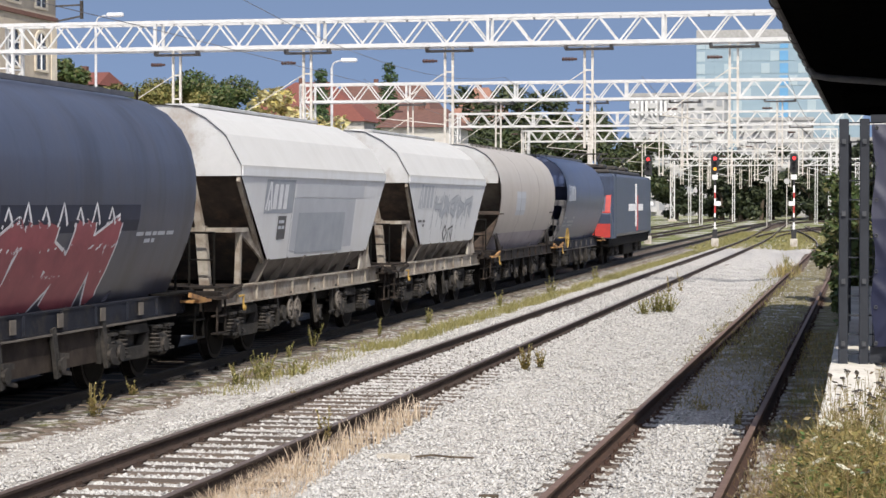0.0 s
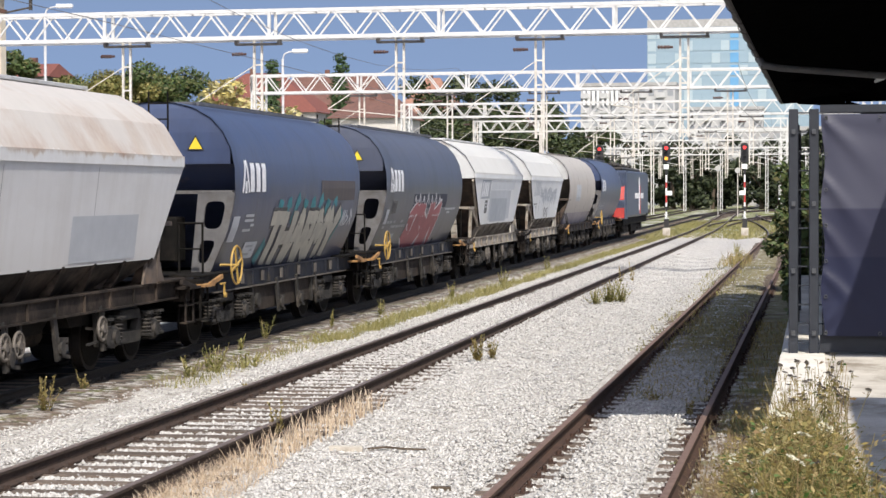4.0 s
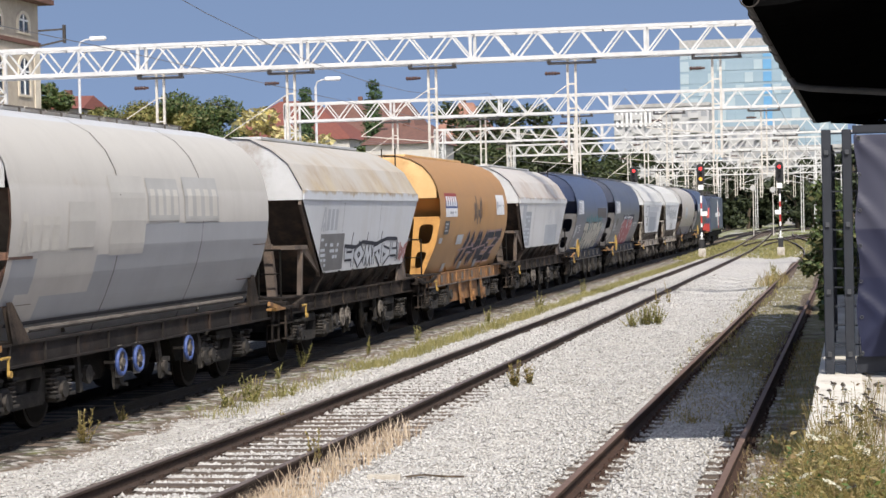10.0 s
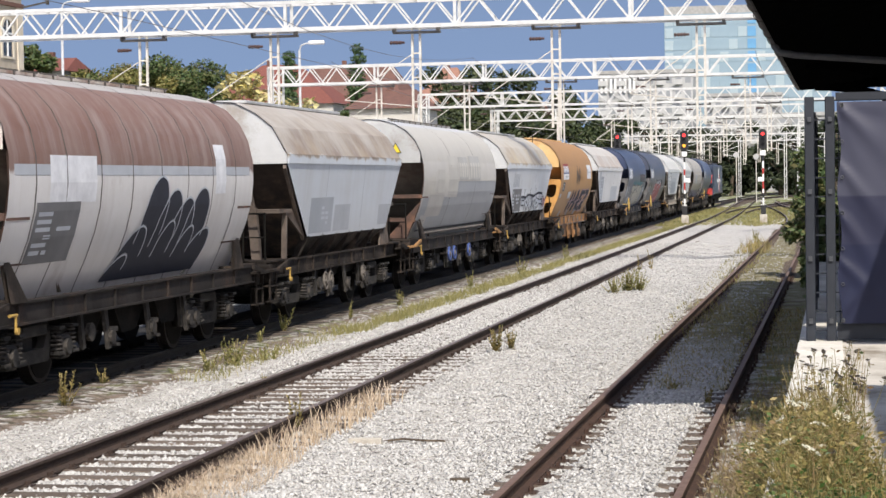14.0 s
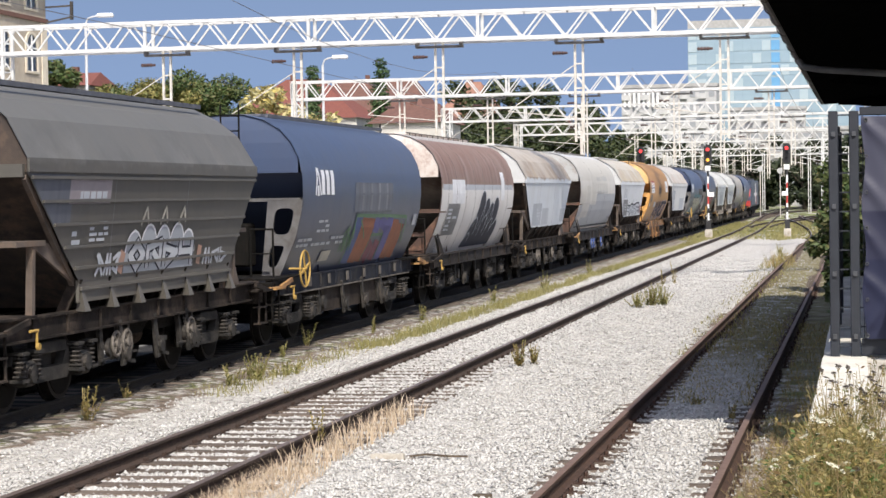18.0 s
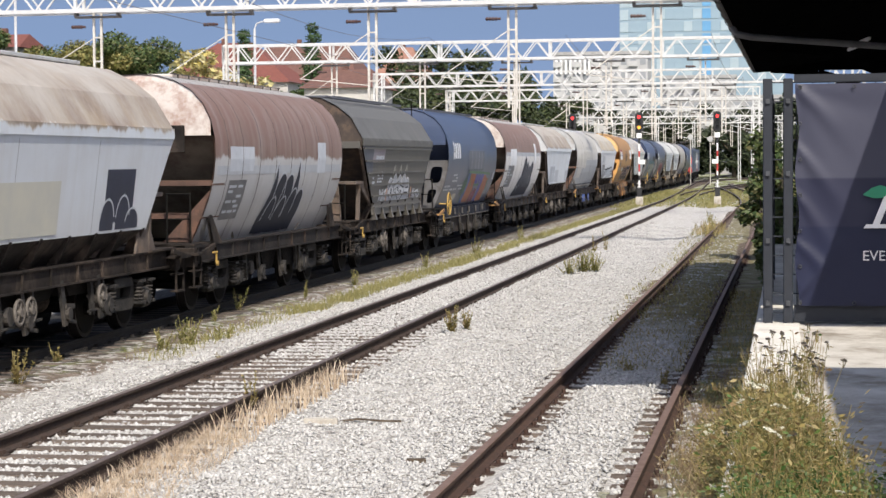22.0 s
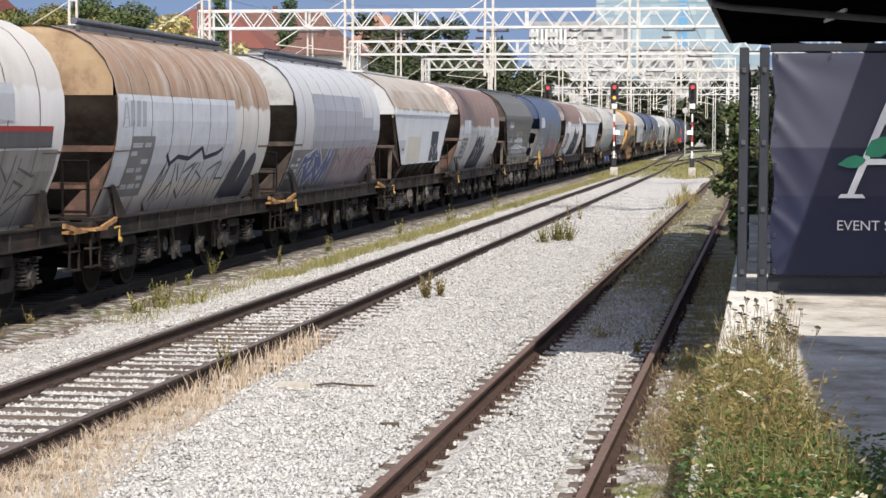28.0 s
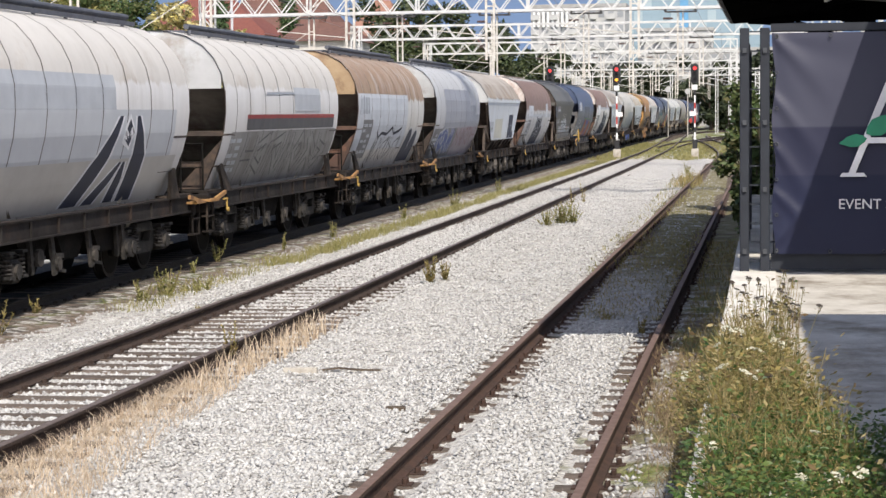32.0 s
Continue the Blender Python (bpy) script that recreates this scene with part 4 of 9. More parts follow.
    col = mix(node_math(n, lk, "MULTIPLY", mapr(run, 0.46, 0.8), 0.34), col, grime)
    low = node_math(n, lk, "SUBTRACT", 1.0, mapr(node_math(n, lk, "ADD", sp.outputs[2], node_math(n, lk, "MULTIPLY", mot, 0.7)), 1.5, 2.4))
    col = mix(node_math(n, lk, "MULTIPLY", low, 0.4), col, grime)
    lk.new(col, b.inputs["Base Color"])
    nb = n.new("ShaderNodeTexNoise")
    nb.inputs["Scale"].default_value, nb.inputs["Detail"].default_value = 1.6, 4
    lk.new(vec, nb.inputs["Vector"])
    bp = n.new("ShaderNodeBump")
    bp.inputs["Strength"].default_value, bp.inputs["Distance"].default_value = 0.25, 0.03
    lk.new(nb.outputs["Fac"], bp.inputs["Height"])
    lk.new(bp.outputs[0], b.inputs["Normal"])
    return m


def wheelset_mesh():
    bm = bmesh.new()
    for s in (-1, 1):
        disc(bm, (s * 0.70, 0, 0.46), 0, 0.46, 0.13, 28, 1)
        disc(bm, (s * 0.625, 0, 0.46), 0, 0.49, 0.03, 28, 1)
        disc(bm, (s * 0.70, 0, 0.46), 0, 0.395, 0.15, 24, 0)
        disc(bm, (s * 0.79, 0, 0.46), 0, 0.12, 0.10, 12, 0)
    bar(bm, (-0.8, 0, 0.46), (0.8, 0, 0.46), 0.17, n=10)
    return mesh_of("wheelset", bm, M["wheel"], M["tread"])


def bogie_frame_mesh():
    bm = bmesh.new()
    for s in (-1, 1):
        x = s * 0.98
        prof = [(-1.25, 0.62), (-1.2, 0.74), (-0.55, 0.80), (-0.35, 0.52), (0.35, 0.52), (0.55, 0.80), (1.2, 0.74), (1.25, 0.62), (0.8, 0.58), (0.5, 0.34), (-0.5, 0.34), (-0.8, 0.58)]
        a = [bm.verts.new((x - 0.06, py, pz)) for py, pz in prof]
        c = [bm.verts.new((x + 0.06, py, pz)) for py, pz in prof]
        bm.faces.new(a)
        bm.faces.new(c[::-1])
        for i in range(len(prof)):
            bm.faces.new((a[i], c[i], c[(i + 1) % len(prof)], a[(i + 1) % len(prof)]))
        box(bm, x - 0.10, x + 0.10, -0.42, 0.42, 0.70, 0.86, 0.02)
    box(bm, -0.95, 0.95, -0.22, 0.22, 0.50, 0.80, 0.03)
    bmesh.ops.recalc_face_normals(bm, faces=bm.faces)
    return mesh_of("bogie_frame", bm, M["bogie_steel"])


def axle_box_mesh():
    bm = bmesh.new()
    box(bm, -0.10, 0.10, -0.17, 0.17, -0.16, 0.16, 0.035)
    disc(bm, (0.12, 0, 0), 0, 0.11, 0.05, 12)
    return mesh_of("axle_box", bm, M["bogie_steel"])


def spring_mesh():
    bm = bmesh.new()
    for k in range(5):
        ring(bm, (0, 0, -0.12 + 0.06 * k), 2, 0.075, 0.019, 10, 4)
    bar(bm, (0, 0, -0.15), (0, 0, 0.17), 0.06, n=6)
    box(bm, -0.1, 0.1, -0.1, 0.1, 0.15, 0.19)
    box(bm, -0.1, 0.1, -0.1, 0.1, -0.19, -0.15)
    return mesh_of("spring", bm, M["bogie_steel"])


def buffer_mesh():
    bm = bmesh.new()
    disc(bm, (0, 0.12, 0), 1, 0.10, 0.26, 12)
    disc(bm, (0, 0.34, 0), 1, 0.075, 0.22, 12)
    disc(bm, (0, 0.47, 0), 1, 0.23, 0.04, 18)
    return mesh_of("buffer", bm, M["underframe"])


def handwheel_mesh():
    bm = bmesh.new()
    ring(bm, (0, 0, 0), 0, 0.33, 0.019, 28, 6)
    for a in (0.3, 0.3 + math.pi / 2):
        c, s = math.cos(a) * 0.33, math.sin(a) * 0.33
        bar(bm, (0, -c, -s), (0, c, s), 0.03)
    bar(bm, (-0.3, 0, 0), (0.04, 0, 0), 0.05, n=6)
    return mesh_of("handwheel", bm, M["yellow"])


def door_wheel_mesh():
    bm = bmesh.new()
    ring(bm, (0, 0, 0), 0, 0.165, 0.024, 20, 6)
    disc(bm, (0.0, 0, 0), 0, 0.06, 0.08, 10)
    for k in range(3):
        c, d = math.cos(k * 1.047) * 0.16, math.sin(k * 1.047) * 0.16
        bar(bm, (0, -c, -d), (0, c, d), 0.03)
    bar(bm, (-0.25, 0, 0), (0.03, 0, 0), 0.05, n=6)
    return mesh_of("door_wheel", bm, M["gusset_grey"])


def hook_mesh():
    bm = bmesh.new()
    bar(bm, (0, 0, 0.08), (0, 0, -0.10), 0.036, n=6)
    bar(bm, (0, -0.20, 0.08), (0, 0.04, 0.08), 0.04, n=6)
    disc(bm, (0.02, 0, -0.12), 0, 0.045, 0.04, 10)
    return mesh_of("pull_handle", bm, M["yellow"])


SH = {"wheelset": wheelset_mesh(), "frame": bogie_frame_mesh(), "axle": axle_box_mesh(), "spring": spring_mesh(), "buffer": buffer_mesh(), "handwheel": handwheel_mesh(), "hook": hook_mesh(), "door_wheel": door_wheel_mesh()}


def bogie(parent, y):
    f = shared("bogie", SH["frame"], parent, pose(0, y, 0))
    for dy in (-0.9, 0.9):
        w = shared("wheelset", SH["wheelset"], f, pose(0, dy, 0))
        for s in (-1, 1):
            shared("axle_box", SH["axle"], f, pose(s * 1.05, dy, 0.5, 0, 0, 0 if s > 0 else 180))
            for q in (-0.24, 0.24):
                shared("spring", SH["spring"], f, pose(s * 1.09, dy + q, 0.60))


def body_mesh(kind, L, ribs=0):
    """The hopper's skin: both sides and the roof, drawn in at its ends; open below its end panels."""
    p = ANGLED if kind == "angled" else ROUND
    sec = [(-w, z) for z, w in p[::-1]] + [(w, z) for z, w in p[1:]]
    if kind == "angled":
        ys = [i / 10 for i in range(11)]
    else:
        ys = [i / 12 for i in range(13)]
    bm = bmesh.new()
    rows = []
    for u in ys:
        row = []
        for x, z in sec:
            a, c = inset(kind, z), inset(kind, z, True)
            y = -a - (L - a - c) * u
            row.append(bm.verts.new((x, y, z)))
        rows.append(row)
    for a, b in zip(rows, rows[1:]):
        for i in range(len(sec) - 1):
            f = bm.faces.new((a[i], b[i], b[i + 1], a[i + 1]))
            f.smooth = kind != "angled"
    # end panels between the roof and z = 3.05, set a little inside
    zc = 3.02 if kind == "angled" else 3.12
    for end, row in ((0, rows[0]), (1, rows[-1])):
        top = [v for v in row if v.co.z > zc + 0.02]
        sgn = -1 if end == 0 else 1
        inner = [bm.verts.new((v.co.x * 0.985, v.co.y + sgn * 0.04, v.co.z - 0.01)) for v in top]
        wl = half_width(kind, zc) * 0.985
        ye = (-inset(kind, zc) - 0.05) if end == 0 else (-L + inset(kind, zc) + 0.05)
        lowl = bm.verts.new((inner[0].co.x, ye, zc))
        lowr = bm.verts.new((inner[-1].co.x, ye, zc))
        # fan in horizontal strips
        m = len(inner) // 2
        k = 0
        lo = [lowl] + inner[:m]
        hi = [lowr] + inner[::-1][:m]
        for i in range(len(lo) - 1):
            bm.faces.new((lo[i], hi[i], hi[i + 1], lo[i + 1])).material_index = 1
        if len(inner) % 2:
            bm.faces.new((lo[-1], hi[-1], inner[m])).material_index = 1
    bmesh.ops.recalc_face_normals(bm, faces=bm.faces)
    return bm


def decal(name, parent, kind, strips, material, label="", L=0.0):
    """Paint on the near side: each strip is a ribbon of points (y, z) with a width, laid on the skin."""
    bm = bmesh.new()
    for nth, (pts, w) in enumerate(strips):
        fine = []
        for (ya, za), (yb, zb) in zip(pts, pts[1:]):
            n = max(1, int(math.hypot(yb - ya, zb - za) / 0.09))
            fine += [(ya + (yb - ya) * i / n, za + (zb - za) * i / n) for i in range(n)]
        fine.append(pts[-1])
        last = None
        widths = w if isinstance(w, list) else None
        w = max(widths) if widths else w
        flat = abs(pts[-1][0] - pts[0][0]) < 0.02
        cols = 1 if flat else max(1, min(6, round(w / 0.08)))
        for i, (y, z) in enumerate(fine):
            a, b = fine[max(0, i - 1)], fine[min(len(fine) - 1, i + 1)]
            d = Vector((b[0] - a[0], b[1] - a[1]))
            d = d.normalized() if d.length else Vector((1, 0))
            if widths:
                u = i / (len(fine) - 1) * (len(widths) - 1)
                k = min(int(u), len(widths) - 2)
                w = widths[k] + (widths[k + 1] - widths[k]) * (u - k)
                d = Vector((0, 1))
            nx = Vector((-d.y, d.x)) * w / 2
            row = []
            for q in range(cols + 1):
                s = -1 + 2 * q / cols
                yy, z2 = y + nx.x * s, min(4.1, max(1.2, z + nx.y * s))
                if L:
                    yy = min(-inset(kind, z2) - 0.03, max(-L + inset(kind, z2, True) + 0.03, yy))
                row.append(bm.verts.new((half_width(kind, z2) + 0.004 + 0.00004 * nth, yy, z2)))
            if last:
                for q in range(cols):
                    bm.faces.new((last[q], last[q + 1], row[q + 1], row[q]))
            last = row
    bmesh.ops.recalc_face_normals(bm, faces=bm.faces)
    for f in bm.faces:
        if f.normal.x < 0:
            f.normal_flip()
    return part(name, bm, material, parent, label)


def patch(y0, y1, z0, z1):
    """A filled rectangle as one broad ribbon, running up the side."""
    return ([((y0 + y1) / 2, z0 + (z1 - z0) * i / 14) for i in range(15)], abs(y1 - y0))


def box_part(name, parent, m, *dims, bevel=0.0, label=""):
    bm = bmesh.new()
    box(bm, *dims, bevel)
    return part(name, bm, m, parent, label)


def wagon_frame(root, L, brown, style, ext, tail, skin):
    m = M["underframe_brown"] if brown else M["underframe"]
    a0, a1 = ext, -L - ext - tail
    sill_mat = M["sill_navy"] if style == "plate" and not OUTLET.get(root.name) else OUTLET[root.name] if style == "plate" else (M["cream_steel"] if LIGHT_END.get(root.name) else M["sill_dark"] if style == "plain" else m)
    for s in (-1, 1):
        bm = bmesh.new()
        x = s * {"angled": 1.09, "plate": 1.06}.get(style, 1.18)
        fl = 0.06 if style == "plate" else 0.09
        box(bm, x - 0.05, x + 0.05, a1, a0, 0.92, 1.20)
        box(bm, x - fl, x + fl, a1, a0, 1.18, 1.21)
        box(bm, x - fl, x + fl, a1, a0, 0.91, 0.94)
        k = int(L / 0.95)
        for i in range(k + 1):
            y = a1 + 0.2 + (a0 - a1 - 0.4) * i / k
            box(bm, x - 0.085, x + 0.085, y - 0.012, y + 0.012, 0.94, 1.18)
        sill = part("sill", bm, sill_mat, root)
        if style == "plate":
            # paler strip draws the light line along the sill's lit lower edge
            bm = bmesh.new()
            box(bm, x + s * 0.05, x + s * 0.085, a1 + 1.1, a0 - 0.6, 0.885, 0.91)
            part("edge_angle", bm, M["gusset_grey"], sill, "lower edge strip, pale to mimic a sunlit flange")
            for k in range(6):
                y = -1.6 - (L - 3.0) * k / 5
                bm = bmesh.new()
                box(bm, x + s * 0.088, x + s * 0.10, y - 0.09, y + 0.09, 0.98, 1.16)
                part("lifting_pad", bm, M["gusset_grey"], sill)
        if style == "plain":
            # corner brackets that stand on the sill
            for ye, d in ((-0.25, -1), (-L + 0.25, 1)):
                bm = bmesh.new()
                for dx in (-0.03, 0.03):
                    q = [bm.verts.new(v) for v in ((x + s * 0.1 + dx, ye, 1.20), (x + s * 0.1 + dx, ye + d * 0.55, 1.20), (x + s * 0.02 + dx, ye + d * 0.18, 1.72), (x + s * 0.02 + dx, ye, 1.72))]
                    bm.faces.new(q)
                part("bracket", bm, m, sill)
    for ye, sg in ((a0, 1), (a1, -1)):
        beam = box_part("buffer_beam", root, m, -1.28, 1.28, ye - 0.1, ye + 0.1, 0.85, 1.18, bevel=0.015)
        for s in (-1, 1):
            shared("buffer", SH["buffer"], beam, pose(s * 0.875, ye + sg * 0.1, 1.04, 0, 0, 0 if sg > 0 else 180))
        bm = bmesh.new()
        for q in range(3):
            bar(bm, (0, ye + sg * (0.1 + 0.16 * q), 0.98), (0, ye + sg * (0.26 + 0.16 * q), 0.94 - 0.03 * q), 0.09, 0.06)
        part("coupling", bm, m, beam)
        reach = 1.3 if sg > 0 else 1.3 + tail
        box_part("end_platform", root, m, -1.25, 1.25, min(ye, ye - sg * reach), max(ye, ye - sg * reach), 1.21, 1.24)
        for s in (-1, 1):
            bm = bmesh.new()
            box(bm, s * 1.26 - 0.16, s * 1.26 + 0.16, ye - 0.32, ye + 0.26, 1.06, 1.10)
            bar(bm, (s * 1.40, ye - sg * 0.7, 1.2), (s * 1.40, ye, 1.09), 0.05, 0.07)
            board = part("step_board", bm, M["step_orange"] if (style == "plain" and not skin.name.startswith("brown")) or not brown else m, root)
            bm = bmesh.new()
            for d in (-0.2, 0.2):
                bar(bm, (s * 1.30, ye + d, 1.06), (s * 1.30, ye + d, 0.50), 0.03)
            for z in (0.5, 0.78):
                box(bm, s * 1.30 - 0.10, s * 1.30 + 0.03, ye - 0.21, ye + 0.21, z, z + 0.025)
            part("steps", bm, m, board)
        if sg < 0:
            shared("pull_handle", SH["hook"], root, pose(1.32, ye - sg * 1.1, 0.98))
    bogie(root, -1.55)
    bogie(root, -L - tail + 1.55)
    # hopper outlets, door gear and air tanks under the middle
    n = 3
    for i in range(n):
        y = -L / 2 + (i - (n - 1) / 2) * (L - 5.2) / n
        for s in (-1, 1):
            bm = bmesh.new()
            hw, zb, xb = {"plate": (0.86, 0.42, 1.06), "angled": (0.34, 0.72, 0.98), "plain": (0.30, 0.50, 1.02)}[style]
            top = [(s * 0.1, y - 0.9, 1.15), (s * 1.05, y - 0.9, 1.15), (s * 1.05, y + 0.9, 1.15), (s * 0.1, y + 0.9, 1.15)]
            bot = [(s * 0.72, y - hw, zb), (s * xb, y - hw, zb), (s * xb, y + hw, zb), (s * 0.72, y + hw, zb)]
            tv, bv = [bm.verts.new(v) for v in top], [bm.verts.new(v) for v in bot]
            for q in range(4):
                bm.faces.new((tv[q], tv[(q + 1) % 4], bv[(q + 1) % 4], bv[q]))
            bm.faces.new(bv)
            bmesh.ops.recalc_face_normals(bm, faces=bm.faces)
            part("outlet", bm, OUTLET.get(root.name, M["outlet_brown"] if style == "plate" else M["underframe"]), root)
        bm = bmesh.new()
        bar(bm, (1.12, y + 0.45, 0.98), (1.15, y + 0.55, 0.34), 0.05, 0.13)
        bar(bm, (1.15, y + 0.55, 0.42), (1.15, y + 0.95, 0.36), 0.05)
        bar(bm, (1.15, y + 0.52, 0.62), (1.15, y + 0.85, 0.60), 0.07)
        disc(bm, (1.19, y + 0.60, 0.50), 0, 0.10, 0.05, 10)
        part("door_lever", bm, OUTLET.get(root.name, M["bogie_steel"]), root)
    if style == "angled":
        for r in (3.9, 4.35, 7.4):
            y = -L + r * L / 10.4
            w = shared("door_wheel", SH["door_wheel"], root, pose(1.17, y, 0.66), "blue-rimmed pale handwheel" if OUTLET.get(root.name) else "")
            bm = bmesh.new()
            bar(bm, (1.10, y + 0.18, 0.95), (1.12, y + 0.18, 0.42), 0.05, 0.08)
            bar(bm, (1.12, y - 0.5, 0.46), (1.12, y + 0.5, 0.50), 0.03)
            part("door_rod", bm, M["bogie_steel"], root)
    for i in range(2):
        bm = bmesh.new()
        y = -3.1 if i else -L - tail + 3.1
        bar(bm, (1.08, y, 0.95), (1.08, y + 0.1, 0.40), 0.06, 0.10)
        disc(bm, (1.12, y + 0.3, 0.62), 0, 0.13, 0.06, 12)
        bar(bm, (1.08, y + 0.05, 0.62), (1.08, y + 0.6, 0.60), 0.05)
        part("brake_gear", bm, M["bogie_steel"], root)
        bm = bmesh.new()
        disc(bm, (0.5 if i else -0.5, -L / 2 + (0.7 if i else -0.7), 0.66), 1, 0.19, 0.9, 14)
        part("air_tank", bm, m, root)


def end_structure(root, kind, L, style, end_mat, skin, brown, ext, tail):
    """The open ends: slope sheet of the hopper, posts, shelves, corner plates, ladder and hand rails."""
    m = M["underframe_brown"] if brown else M["underframe"]
    if LIGHT_END.get(root.name):
        m = M["cream_steel"]
    elif style == "angled":
        m = M["end_member"]
    zc = 3.02 if kind == "angled" else 3.12
    for sg in (1, -1):
        def yy(d):
            return -d if sg > 0 else -L + d
        w = half_width(kind, zc) * 0.97
        bm = bmesh.new()
        for dd in (0.0, 0.06):
            vs = [bm.verts.new(v) for v in ((-w, yy(0.30 + dd), zc), (w, yy(0.30 + dd), zc), (1.0, yy(2.6 + dd), 1.22), (-1.0, yy(2.6 + dd), 1.22))]
            bm.faces.new(vs)
        part("slope_sheet", bm, {"plate": skin, "plain": M["slope_grey"]}.get(style, end_mat), root)
        if style == "angled":
            bm = bmesh.new()
            bar(bm, (0.55, yy(-0.03), zc + 0.12), (0.72, yy(0.06), 2.14), 0.12, 0.14)
            bar(bm, (0.72, yy(0.06), 2.2), (0.80, yy(0.06), 1.22), 0.17, 0.14)
            part("end_post", bm, m, root)
            for s in (-1, 1):
                bm = bmesh.new()
                bar(bm, (s * 1.16, yy(0.62), 1.2), (s * 1.19, yy(0.62), 2.12), 0.09)
                part("corner_post", bm, m, root)
                bm = bmesh.new()
                bar(bm, (s * 1.36, yy(0.06), zc - 0.05), (s * 1.16, yy(0.95 if sg > 0 else 2.0), 1.58), 0.06, 0.10)
                part("edge_rib", bm, m, root)
            box_part("shelf", root, m, -1.25, 1.25, min(yy(0.05), yy(0.95)), max(yy(0.05), yy(0.95)), 2.10, 2.17)
            for s in (-1, 1):
                bm = bmesh.new()
                q = [(s * 1.2, yy(0.55), 2.13), (s * 1.2, yy(0.62 if sg > 0 else 1.15), 2.13), (s * 1.2, yy(0.95 if sg > 0 else 1.9), 1.60)] if sg < 0 else [(s * 1.2, yy(0.3), 1.22), (s * 1.2, yy(1.3), 1.22), (s * 1.2, yy(0.9), 2.1)]
                va, vb = [bm.verts.new(v) for v in q], [bm.verts.new((v[0] - s * 0.04, v[1], v[2])) for v in q]
                bm.faces.new(va)
                bm.faces.new(vb[::-1])
                for i in range(3):
                    bm.faces.new((va[i], vb[i], vb[(i + 1) % 3], va[(i + 1) % 3]))
                part("knee_plate", bm, m, root)
        elif style == "plain":
            for z, d, ww in ((2.24, 0.75, 1.38), (1.66, 1.1, 1.18)):
                shelf = box_part("shelf", root, end_mat, -ww, ww, min(yy(0.02), yy(d)), max(yy(0.02), yy(d)), z, z + 0.09)
            for s in (-1, 1):
                # brown corner plate: inner wall of the recess
                bm = bmesh.new()
                zs = [3.1, 2.7, 2.24, 1.8, 1.4, 1.2]
                rows = [[bm.verts.new((half_width("round", z) * s * 0.985, yy(0.0), z)), bm.verts.new((half_width("round", z) * s * 0.985, yy(0.35 + (3.1 - z) * 1.1), z))] for z in zs]
                for p, q in zip(rows, rows[1:]):
                    bm.faces.new((p[0], p[1], q[1], q[0]))
                tri = [bm.verts.new(v) for v in ((s * half_width("round", 2.2), yy(0.03), 2.2), (s * half_width("round", 1.25), yy(0.03), 1.25), (s * 0.45, yy(0.03), 1.25))]
                bm.faces.new(tri)
                part("corner_plate", bm, end_mat, root)
        else:
            for s in (-1, 1):
                # flat corner plate in the end's plane, with two openings
                bm = bmesh.new()
                zs = [1.22, 1.38, 1.80, 1.98, 2.48, 2.62]
                def xs(z):
                    o = half_width("round", z)
                    i = 0.62 + 0.10 * (z - 1.2)
                    return [i, i + 0.13 * (o - i) / 0.6, o - 0.13, o]
                for k, (za, zb) in enumerate(zip(zs, zs[1:])):
                    for c in range(3):
                        qa, qb = xs(za), xs(zb)
                        if c == 1 and k in (1, 3):
                            # a rounded opening inside this field
                            def at(u, v):
                                lo_, hi_ = qa[1] + (qa[2] - qa[1]) * u, qb[1] + (qb[2] - qb[1]) * u
                                return lo_ + (hi_ - lo_) * v, za + (zb - za) * v
                            rings = [[], [], [], []]
                            for j in range(24):
                                a = 2 * math.pi * j / 24
                                ca, sa = math.cos(a), math.sin(a)
                                big = max(abs(ca), abs(sa))
                                soft = (abs(ca) ** 4 + abs(sa) ** 4) ** 0.25
                                for ri, (g, dd) in enumerate(((0.5 / big, 0.0), (0.48 / soft, 0.0), (0.48 / soft, 0.06), (0.5 / big, 0.06))):
                                    px, pz = at(0.5 + ca * g, 0.5 + sa * g)
                                    rings[ri].append(bm.verts.new((s * px, yy(0.02) - sg * dd, pz)))
                            for ra, rb in zip(rings, rings[1:]):
                                for j in range(24):
                                    bm.faces.new((ra[j], ra[(j + 1) % 24], rb[(j + 1) % 24], rb[j]))
                            continue
                        q = [(s * qa[c], yy(0.02), za), (s * qa[c + 1], yy(0.02), za), (s * qb[c + 1], yy(0.02), zb), (s * qb[c], yy(0.02), zb)]
                        va, vb = [bm.verts.new(v) for v in q], [bm.verts.new((v[0], v[1] + (-0.06 if sg > 0 else 0.06), v[2])) for v in q]
                        bm.faces.new(va)
                        bm.faces.new(vb[::-1])
                        for i in range(4):
                            bm.faces.new((va[i], vb[i], vb[(i + 1) % 4], va[(i + 1) % 4]))
                bmesh.ops.remove_doubles(bm, verts=bm.verts, dist=0.002)
                bmesh.ops.recalc_face_normals(bm, faces=bm.faces)
                part("corner_plate", bm, end_mat, root)
            box_part("shelf", root, end_mat, -1.38, 1.38, min(yy(0.02), yy(0.5)), max(yy(0.02), yy(0.5)), 2.60, 2.66)
            box_part("valve_box", root, M["underframe"], -0.35, 0.35, min(yy(0.05), yy(0.6)), max(yy(0.05), yy(0.6)), 1.4, 2.2, bevel=0.04)
        if sg < 0 and skin.name.startswith("brown"):
            box_part("cover_plate", root, M["underframe_brown"], 0.54, 0.87, yy(0.02), yy(0.05), 2.82, 3.30, bevel=0.008, label="brown plate hanging below the hood")
